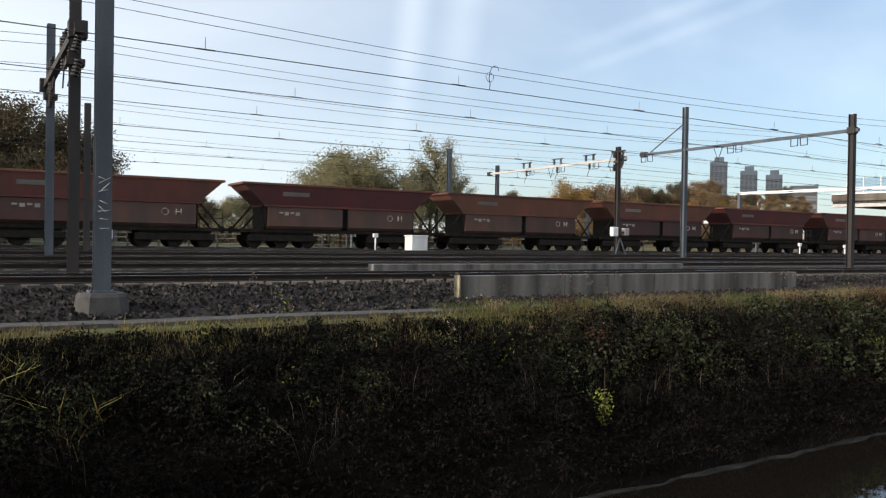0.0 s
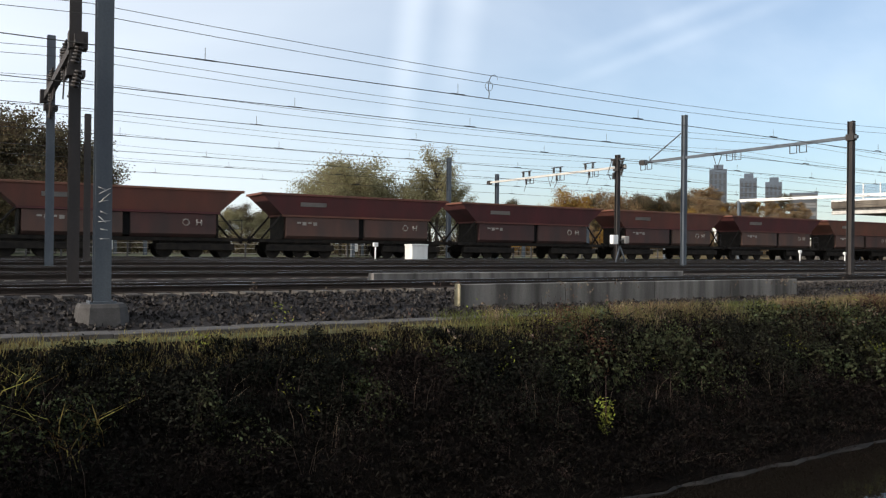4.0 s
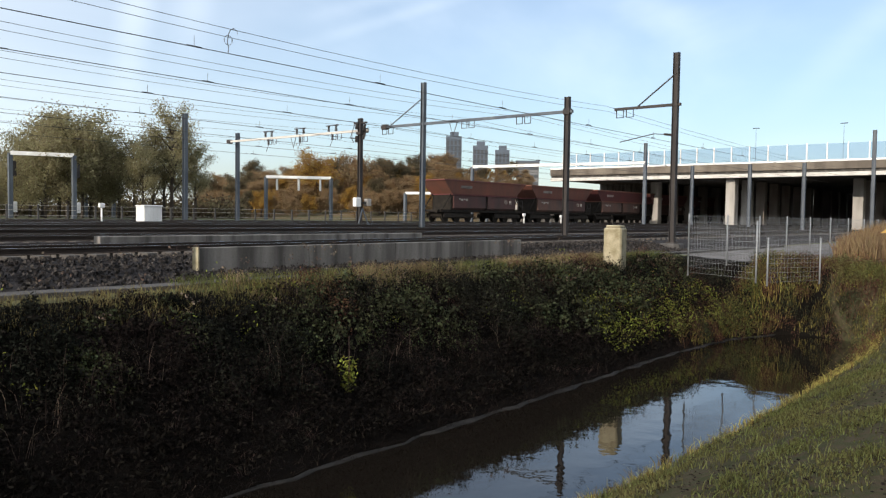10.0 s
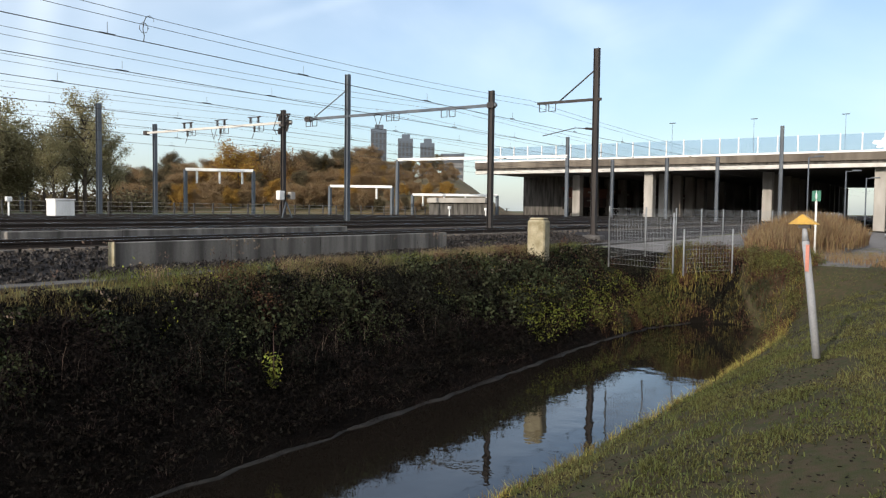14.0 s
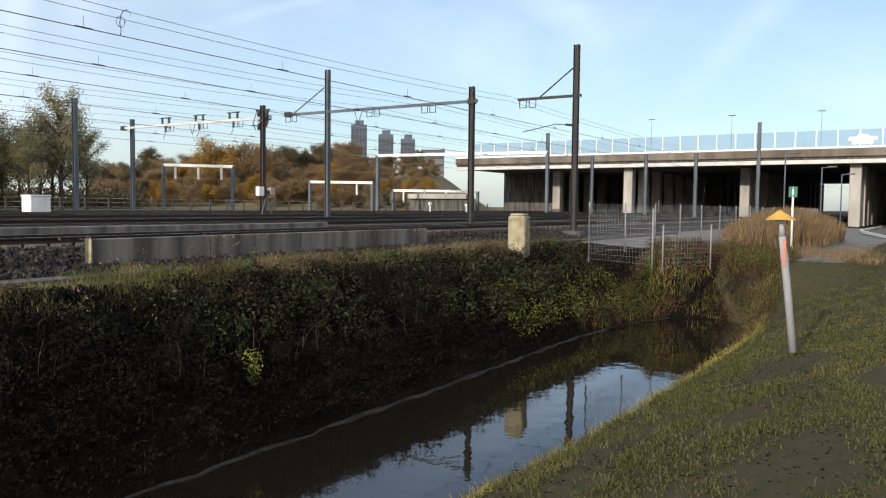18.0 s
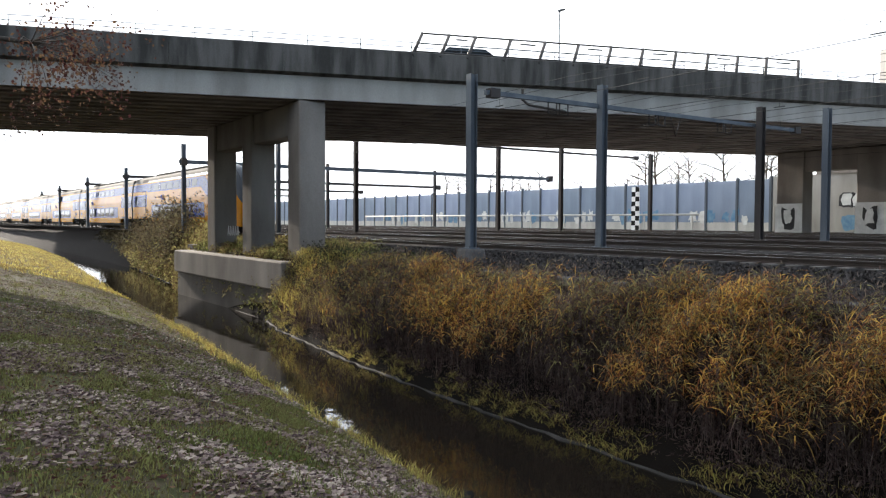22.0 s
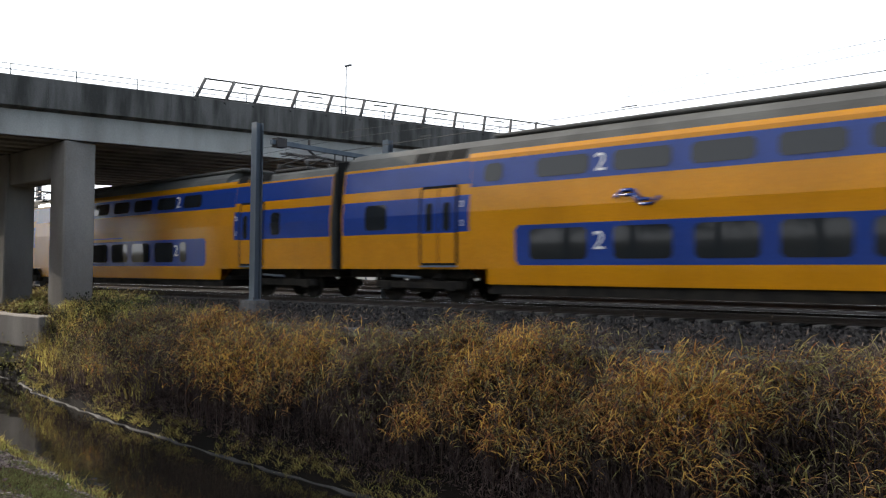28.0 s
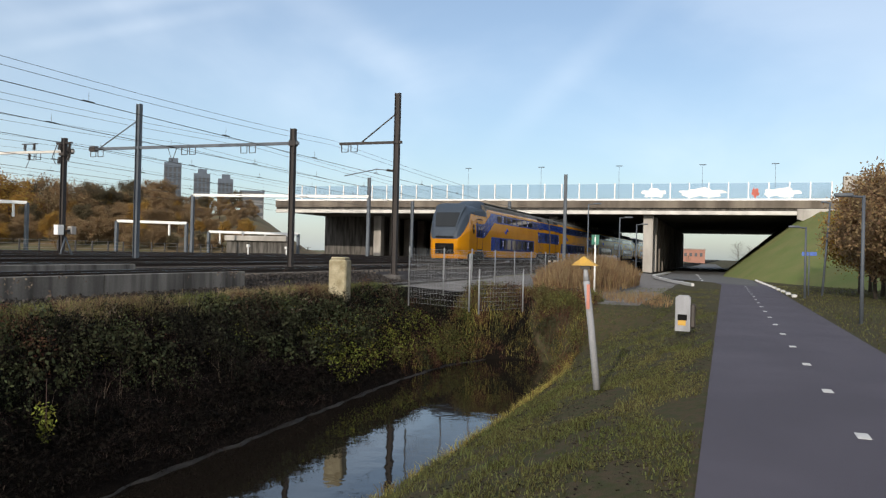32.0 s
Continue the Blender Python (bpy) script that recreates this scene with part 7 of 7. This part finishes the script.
x = edge_x(22.3) + 0.08
part("pipe", Shape().tube([(x, 21.3, 6.4), (x, 21.3, 5.95), (x + 0.05, 21.6, 5.75), (x + 0.3, 23.6, 5.6)], 0.06, 6), M_DARK, dp)

# lamp columns on the viaducts
lp = thing("viaduct_lamp", "slim grey lamp column on the viaduct", "street lamp", (-38.0, 35.0, 7.0), "viaduct lamps")
part("pole", Shape().tube([(0, 0, 0), (0, 0, 7.5)], 0.07, 6, r2=0.04), M_STEEL, lp)
part("lamp_head", Shape().box(-0.1, 0.5, -0.12, 0.12, 7.5, 7.6, 0.03), M_STEEL, lp)
for y in (-6, 3, 14, 25, 36):
    lp = thing("viaduct_lamp", "slim grey lamp column on the viaduct", "street lamp", (110, y, 7.2), "viaduct lamps")
    part("pole", Shape().tube([(0, 0, 0), (0, 0, 6.2)], 0.03, 6, r2=0.02), M_STEEL, lp)
    part("lamp_head", Shape().box(-0.1, 0.1, -0.45, 0.45, 6.2, 6.3, 0.03), M_STEEL, lp)

# ---- right side: embankment, road, street furniture ----
foot = [(150, -0.4), (86, 0.2), (74, -2.2), (64, -5.2), (56, -10), (50, -20), (48, -70)]
crest = [(150, -8.8), (92.5, -8.8), (91.6, -9.6), (91.2, -11), (91, -14), (91, -24), (91, -70)]
s = Shape()
s.add([(x, y, -1.02) for x, y in foot] + [(x, y, 6.35) for x, y in crest] + [(150, -70, 6.35)], [(k, k + 7, k + 8, k + 1) for k in range(6)] + [(7, 14, 13, 12, 11, 10, 9, 8)], True)
M_SLOPE = mat("embankment_grass", (0.085, 0.11, 0.022), 0.95, (0.12, 0.12, 0.035), 0.3, 8, 0.5)
solid("embankment", s, M_SLOPE, "green grass embankment of the motorway viaduct", "embankment", kind="structure")
ab = thing("slope_abutment", "pale concrete abutment block above the grass slope", "abutment", (0, 0, 0), kind="structure")
part("block", Shape().prism([(-13.5, 6.4), (-7.2, 6.4), (-7.2, 5.3), (-8.0, 5.0), (-13.5, 6.0)], 90.9, 92.0, "x"), M_CONC, ab)
s = Shape()
s.add([(56, -2.2, -0.935), (72, 5.8, -0.935), (84, 5.6, -0.935), (300, 12, -0.935), (300, 3, -0.935), (90, -1.2, -0.935), (70, -2.4, -0.935)], [(0, 6, 5, 4, 3, 2, 1)])
solid("service_road", s, M_ROAD, "dark asphalt road through the underpass", "road", kind="structure")
kb = thing("kerb_line", "white-painted concrete kerb at the road junction", "kerb", (0, 0, 0), kind="structure")
pts = [(53, 1.9), (60, 3.6), (70, 5.6), (76, 6.3), (84, 6.2), (96, 6.0)]
for a, b in zip(pts, pts[1:]):
    s = Shape().tube([(a[0], a[1], -0.88), (b[0], b[1], -0.88)], 0.13, 4, False)
    part("kerb_stone", s, M_PAINT, kb)
for k in range(14):
    t = k / 13
    x, y = 42 + 38 * t, -3.4 + 0.9 * t
    part("kerb_stone", Shape().box(x, x + 1.0, y, y + 0.22, -0.98, -0.86), M_PAINT, kb)
for k in range(5):
    x = 66 + k * 6
    part("lane_dash", Shape().box(x, x + 2.5, 1.6 + k * 0.3, 1.75 + k * 0.3, -0.935, -0.926), M_PAINT, kb)


def lamp_post(x, y, h, arm, lean=0.0, label="slim grey street lamp beside the cycle path"):
    ob = thing("street_lamp", label, "street lamp", (x, y, -1.0), "street lamps by the path")
    part("pole", Shape().tube([(0, 0, 0), (0, lean * 0.5, h * 0.5), (0, lean, h)], 0.06, 8, r2=0.045), M_STEEL, ob)
    part("arm", Shape().tube([(0, lean, h - 0.05), (0, lean + arm, h)], 0.035, 6), M_STEEL, ob)
    ya, yb = sorted((lean + arm * 0.5, lean + arm * 1.4))
    part("lamp_head", Shape().box(-0.1, 0.1, ya, yb, h - 0.04, h + 0.07, 0.03), M_STEEL, ob)


lamp_post(41, -3.64, 3.45, 0.55)
lamp_post(44.8, -4.8, 4.9, 0.3, -0.3)
lamp_post(25.3, -3.75, 3.75, 0.55)
lamp_post(61, 10.05, 5.9, -0.7)
lamp_post(62, 7.75, 4.9, -0.7)
lamp_post(72, 7.5, 4.8, -0.7)
sg = thing("street_sign", "small blue street sign on a grey pole", "sign", (44.2, -4.1, -1))
part("pole", Shape().tube([(0, 0, 0), (0, 0, 2.3)], 0.035, 6), M_STEEL, sg)
part("plate", Shape().box(-0.02, 0.02, -0.35, 0.35, 2.1, 2.3), mat("blue_sign", (0.03, 0.1, 0.4), 0.5), sg)
sg = thing("green_sign", "small green sign plate on a white pole", "sign", (36.1, 5.6, -0.95))
part("pole", Shape().tube([(0, 0, 0), (0, 0, 2.75)], 0.045, 6), M_WHITE, sg)
part("plate", Shape().box(-0.04, 0, -0.17, 0.17, 2.3, 2.75), mat("green_sign", (0.01, 0.14, 0.09), 0.5), sg)
part("mark", Shape().box(-0.05, -0.041, -0.03, 0.03, 2.42, 2.64), M_WHITE, sg)
# marker post with a yellow cap, leaning
mp_ = thing("marker_post", "leaning white marker post with yellow gable cap", "marker post", pose(12.75, 1.9, -1.35, 0, 0, 0))
part("post", Shape().tube([(0, 0, 0), (-0.03, 0.11, 1.0), (-0.05, 0.2, 1.75)], 0.06, 12, r2=0.052), M_POST, mp_)
part("tip", Shape().tube([(-0.05, 0.2, 1.75), (-0.055, 0.22, 1.98)], 0.052, 12, r2=0.03), M_POST, mp_)
part("red_mark", Shape().box(-0.125, -0.11, 0.13, 0.18, 1.3, 1.7), mat("faded_red", (0.5, 0.2, 0.15), 0.7), mp_)
M_YCAP = mat("yellow_cap_paint", (0.5, 0.30, 0.05), 0.65, (0.36, 0.22, 0.05), 6, 30, 0.05)
part("cap", Shape().prism([(0.02, 2.0), (0.44, 2.0), (0.24, 2.15)], -0.14, 0.06, "x"), M_YCAP, mp_)
part("cap_underside", Shape().box(-0.1, 0.02, 0.14, 0.3, 1.94, 2.0), M_DARK, mp_)
# utility box
ub = thing("utility_box", "grey concrete utility pedestal with a yellow sticker", "utility box", Matrix.Translation((20.1, 0.95, -0.99)) @ Matrix.Diagonal((0.85, 0.85, 0.9, 1)))
part("body", Shape().prism([(-0.22, 0), (0.2, 0), (0.2, 0.92), (0.12, 0.98), (-0.16, 0.98), (-0.22, 0.9)], 0, 0.35, "x"), M_POST, ub)
# dark block along the right side of the body
part("dark_side", Shape().box(0.05, 0.3, -0.36, -0.22, 0.1, 0.75, 0.03), M_DARK, ub)
part("hatch", Shape().box(-0.012, 0, -0.13, 0.13, 0.3, 0.46), M_BLACK, ub)
part("sticker", Shape().box(-0.012, 0, -0.1, 0.12, 0.16, 0.3), M_YCAP, ub)
# concrete post block with lichen
cb = thing("concrete_block_post", "upright lichen-covered concrete block at the bank top", "concrete block", pose(23.6, 12.2, -0.72, 0, 0, 12))
part("block", Shape().box(-0.35, 0.35, -0.3, 0.3, -0.2, 1.22, 0.05), M_CONC_Y, cb)
part("crown", Shape().box(-0.3, 0.3, -0.25, 0.25, 1.22, 1.3, 0.04), M_CONC_Y, cb)


# steel mesh fence
def mesh_fence(a, b, n_, h, z0, label):
    a, b = Vector(a), Vector(b)
    fe = thing("mesh_fence", label, "fence", (0, 0, 0), "mesh fences")
    d = (b - a).normalized()
    for k in range(n_ + 1):
        p = a.lerp(b, k / n_)
        part("post", Shape().tube([(p.x, p.y, z0), (p.x, p.y, z0 + h)], 0.027, 6), M_GALV, fe)
    for k in range(n_):
        p, q = a.lerp(b, k / n_), a.lerp(b, (k + 1) / n_)
        s = Shape()
        for j in range(10):
            z = z0 + 0.12 + (h - 0.2) * j / 9
            s.tube([(p.x, p.y, z), (q.x, q.y, z)], 0.0045, 4)
        m_ = int((q - p).length / 0.14)
        for j in range(1, m_):
            c = p.lerp(q, j / m_)
            s.tube([(c.x, c.y, z0 + 0.1), (c.x, c.y, z0 + h - 0.05)], 0.003, 3)
        tagged(part("wire_panel", s, M_GALV, fe), kind="stuff")


mesh_fence((25.0, 10.25, 0), (62, 9.6, 0), 11, 1.85, -0.85, "galvanised steel mesh fence along the yard road")
mesh_fence((25.0, 10.25, 0), (23.6, 7.6, 0), 1, 1.85, -1.05, "galvanised steel mesh fence turning towards the water")
mesh_fence((24.0, 7.4, 0), (26.2, 6.5, 0), 1, 1.45, -1.15, "low galvanised mesh fence panel at the end of the ditch")
mesh_fence((62, 9.6, 0), (90, 11.5, 0), 8, 1.85, -0.85, "galvanised steel mesh fence before the viaduct")

# track sign and small trackside things
sn = thing("track_sign", "small white board on a slim grey pole at the bank top", "sign", (-0.27, 11.95, -0.75))
part("pole", Shape().tube([(0, 0, 0), (0, 0, 0.75)], 0.042, 8).tube([(0, 0, 0.7), (-0.06, 0, 2.55)], 0.03, 8), M_STEEL, sn)
part("collar", Shape().tube([(0, 0, 0.7), (0, 0, 0.78)], 0.05, 8), M_STEEL, sn)
part("board", Shape().box(-0.29, 0.2, -0.03, -0.005, 2.36, 2.56, 0.01), M_STEEL, sn)
part("board_face", Shape().box(-0.25, 0.16, -0.036, -0.031, 2.39, 2.53), M_CONC_L, sn)
part("bracket", Shape().box(-0.08, -0.02, -0.03, 0.03, 2.34, 2.58), M_STEEL, sn)
for x, y, h_ in ((21.6, 43.2, 1.0), (60, 40.3, 0.9), (66.5, 40.3, 0.8)):
    q = thing("track_marker", "short white trackside marker post", "marker post", (x, y, 0), "track markers")
    part("stake", Shape().tube([(0, 0, -0.1), (0, 0, h_)], 0.05, 8), M_WHITE, q)
    part("head", Shape().box(-0.16, 0.16, -0.1, 0.1, h_, h_ + 0.25, 0.03), M_WHITE, q)
q = thing("signal_box", "white signal boxes clamped on a mast", "signal box", (33.9, 34.75, 0.0))
part("left_box", Shape().box(-0.75, -0.3, -0.2, 0.1, 1.3, 1.85, 0.03), M_WHITE, q)
part("right_box", Shape().box(0.2, 0.6, -0.2, 0.1, 1.35, 1.8, 0.03), M_CONC, q)
part("strap", Shape().box(-0.4, 0.4, -0.14, 0.3, 1.5, 1.58), M_DARK, q)
for sd in (-0.5, 0.5):
    part("foot_strut", Shape().tube([(sd, -0.1, 0), (0, 0, 1.2)], 0.05, 6), M_STEEL, q)

# masts and white gantries towards the motorway viaduct
for y, zt in ((37, 8.9), (31.8, 6.3), (26, 6.3), (21, 6.3), (15.2, 9.0)):
    mast(78, y, 0, zt, M_STEEL, 0.3)


def gantry(p, q, z, arms, label="white-painted steel signal gantry over the tracks"):
    p, q = Vector(p), Vector(q)
    g = thing("signal_gantry", label, "gantry", (0, 0, 0), "white gantries")
    d = q - p
    part("beam", Shape().tube([(p.x, p.y, z), (q.x, q.y, z)], 0.22, 4, False), M_WHITE, g)
    for e in (p, q):
        part("leg", Shape().box(e.x - 0.16, e.x + 0.16, e.y - 0.16, e.y + 0.16, 0, z), M_STEEL, g)
    for k in range(arms):
        c = p.lerp(q, (k + 0.5) / arms)
        part("drop_arm", Shape().box(c.x - 0.09, c.x + 0.09, c.y - 0.09, c.y + 0.09, z - 1.5, z), M_WHITE, g)


gantry((78, 37, 0), (75, 58, 0), 6.8, 0)
gantry(polar(-37.4, 92), polar(-42.0, 92), 5.0, 3)
gantry(polar(-47.4, 98), polar(-51.9, 98), 3.6, 2)
gantry(polar(-53.4, 104), polar(-59.6, 104), 2.8, 4)
gantry(polar(-21.2, 74), polar(-24.9, 74), 5.5, 0)
gantry(polar(-25.6, 92), polar(-27.3, 92), 5.6, 1)
gantry(polar(-8.7, 84), polar(-10.6, 78), 6.2, 0)
mast(*polar(-31.9, 62)[:2], 0, 8.2, M_STEEL, 0.3)
for az in (-8.3, -21.3, -25.0):
    x, y, _ = polar(az, 75)
    q = thing("railway_signal", "dark railway signal beside a gantry leg", "signal", (x, y, 0), "signals")
    part("pole", Shape().tube([(0, 0, 0), (0, 0, 5)], 0.1, 6), M_STEEL, q)
    part("hood", Shape().box(-0.3, 0.3, -0.2, 0.1, 3.6, 4.9, 0.05), M_DARK, q)
    part("relay_box", Shape().box(-0.3, 0.3, -0.3, 0.1, 0.6, 1.5, 0.03), M_WHITE, q)
bf = thing("boundary_fence", "low pale boundary fence behind the yard", "fence", (0, 61, 0))
fp = Shape().box(-0.06, 0.06, -0.06, 0.06, 0, 1.2).mesh("fence_post", M_DUCT)
for k in range(56):
    part("fence_post", fp, None, bf, at=(-14 + 2.2 * k, 0, 0))
for z in (0.4, 0.8, 1.15):
    part("fence_rail", Shape().tube([(-14, 0, z), (108, 0, z)], 0.02, 4), M_CONC, bf)
# low ramp wall beyond the tracks
rw = thing("ramp_parapet", "pale concrete ramp parapet beyond the tracks", "wall", (0, 0, 0), kind="structure")
part("parapet", Shape().box(84, 86, 51, 60, 1.75, 2.4, 0.03), M_CONC, rw)
part("wall", Shape().box(84.5, 86, 51, 60, -0.2, 1.75), M_CONC_D, rw)

# loop of wire on the carrier, and tensioning gear
lw = thing("wire_loop", "curled loose wire hanging from the carrier wire", "wire", (0, 0, 0))
part("drop", Shape().tube([(12.42, 17.9, 5.05), (12.44, 17.9, 5.2), (12.40, 17.9, 5.36), (12.43, 17.9, 5.55), (12.49, 17.9, 5.68), (12.6, 17.9, 5.74), (12.7, 17.9, 5.70), (12.72, 17.9, 5.62)], 0.012, 5), M_WIRE, lw)
part("loop", Shape().tube([(12.43 + 0.13 * math.cos(a * 0.6), 17.9 + 0.02 * a / 12, 5.4 + 0.13 * math.sin(a * 0.6)) for a in range(12)], 0.009, 5), M_WIRE, lw)

# ---- truck on the viaduct ----
M_TRK = mat("truck_tarpaulin", (0.05, 0.07, 0.11), 0.6, (0.04, 0.058, 0.09), 1, 20, 0.05)
M_TRO = mat("orange_stripe_paint", (0.55, 0.12, 0.05), 0.6, (0.45, 0.1, 0.05), 1, 20, 0.03)


def truck():
    ob = thing("box_truck", "dark blue box truck with an orange band crossing the viaduct", "truck", None)
    part("box", Shape().box(0, 6.9, -1.25, 1.25, 1.0, 3.75, 0.04), M_TRK, ob)
    part("stripe", Shape().box(0.02, 6.85, -1.262, 1.262, 1.05, 1.35), M_TRO, ob)
    # rear door paler than the box: the light on it is put into its colour
    part("rear_door", Shape().box(-0.03, 0, -1.24, 1.24, 1.05, 3.7), M_CONC_L, ob, "rear door in a pale, sunlit grey")
    for a, b, z in ((1.2, 2.7, 3.0), (2.9, 3.4, 3.05), (2.6, 4.3, 2.0), (4.5, 6.5, 1.9)):
        part("lettering_bar", Shape().box(a, b, -1.268, 1.268, z, z + 0.25), M_CONC_L, ob)
    cab_ = part("cab", Shape().prism([(7.0, 0.7), (8.5, 0.7), (8.6, 1.6), (8.3, 2.7), (7.0, 2.9)], -1.2, 1.2, "y"), M_TRK, ob)
    part("side_window", Shape().box(7.5, 8.25, -1.215, 1.215, 1.75, 2.5), M_GLASS, cab_)
    part("cab_stripe", Shape().box(7.05, 8.45, -1.21, 1.21, 0.9, 1.3), M_TRO, cab_)
    part("chassis", Shape().box(0.3, 8.4, -0.5, 0.5, 0.6, 1.0), M_UNDER, ob)
    for x in (1.4, 7.7):
        for sd in (-1.0, 1.0):
            part("wheel", Shape().tube([(x, sd - 0.15, 0.5), (x, sd + 0.15, 0.5)], 0.5, 16), M_BLACK, ob)
    return ob


TRUCK = truck()
M_CARB = mat("dark_car_paint", (0.02, 0.022, 0.025), 0.3, (0.03, 0.03, 0.033), 1, 20, 0.0)


def car():
    ob = thing("passing_car", "dark passenger car crossing the viaduct", "car", None, "cars on the viaduct")
    part("body", Shape().prism([(0, 0.3), (4.3, 0.3), (4.3, 0.75), (3.3, 0.95), (0.1, 0.95)], -0.85, 0.85, "y"), M_CARB, ob)
    part("cabin", Shape().prism([(0.3, 0.95), (3.3, 0.95), (2.5, 1.45), (0.8, 1.45)], -0.75, 0.75, "y"), M_GLASS, ob)
    for x in (0.8, 3.4):
        for sd in (-0.8, 0.8):
            part("wheel", Shape().tube([(x, sd - 0.1, 0.32), (x, sd + 0.1, 0.32)], 0.32, 14), M_BLACK, ob)
    return ob


CARS = [(car(), 21.0, 4.0)]
CARS.append((copy_thing(CARS[0][0], Matrix()), 22.6, 6.0))
CARS.append((copy_thing(CARS[0][0], Matrix()), 25.3, 22.0))


# ---- movement ----
def motions():
    nose = [(0, -640), (20, -98.5), (21, -71.5), (22.5, -33), (23, -17.2), (23.5, 1.7), (24, 19.9), (24.5, 38.9), (25, 57.0), (25.5, 74.7), (27.5, 151.3), (28, 171.6), (28.5, 190.1), (29, 208.3), (29.5, 226.6),
            (30, 246.8), (30.5, 264.6), (31, 284.0), (31.5, 302.1), (32, 320.5)]
    for car, back, face in TRAIN:
        walk(car, [(t, pose(x - back, 17.9, 0, 0, 0, 0 if face > 0 else 180)) for t, x in nose])
    tail = [(0, -57.2), (1, -46.6), (2, -35.9), (5, -2.6), (6, 8.5), (7, 19.6), (8, 30.6), (9, 42.2), (10, 53.6), (11, 65), (12, 76.3), (32, 303)]
    for wg, k in WAGONS:
        walk(wg, [(t, pose(x + 0.4 + k * WAGON, 46.45, 0.25)) for t, x in tail])

    def on_deck(y, off):
        return pose(edge_x(y) - off, y, 7.0, 0, 0, 90 - math.degrees(math.atan(0.335)))
    for mover, t0, y0, v, off in [(TRUCK, 21.0, 32.0, 13.5, 4.2)] + [(c, t, y, 15.0, 2.7) for c, t, y in CARS]:
        walk(mover, [(t, on_deck(y0 + v * (t - t0), off)) for t in range(0, 33, 2)])


motions()
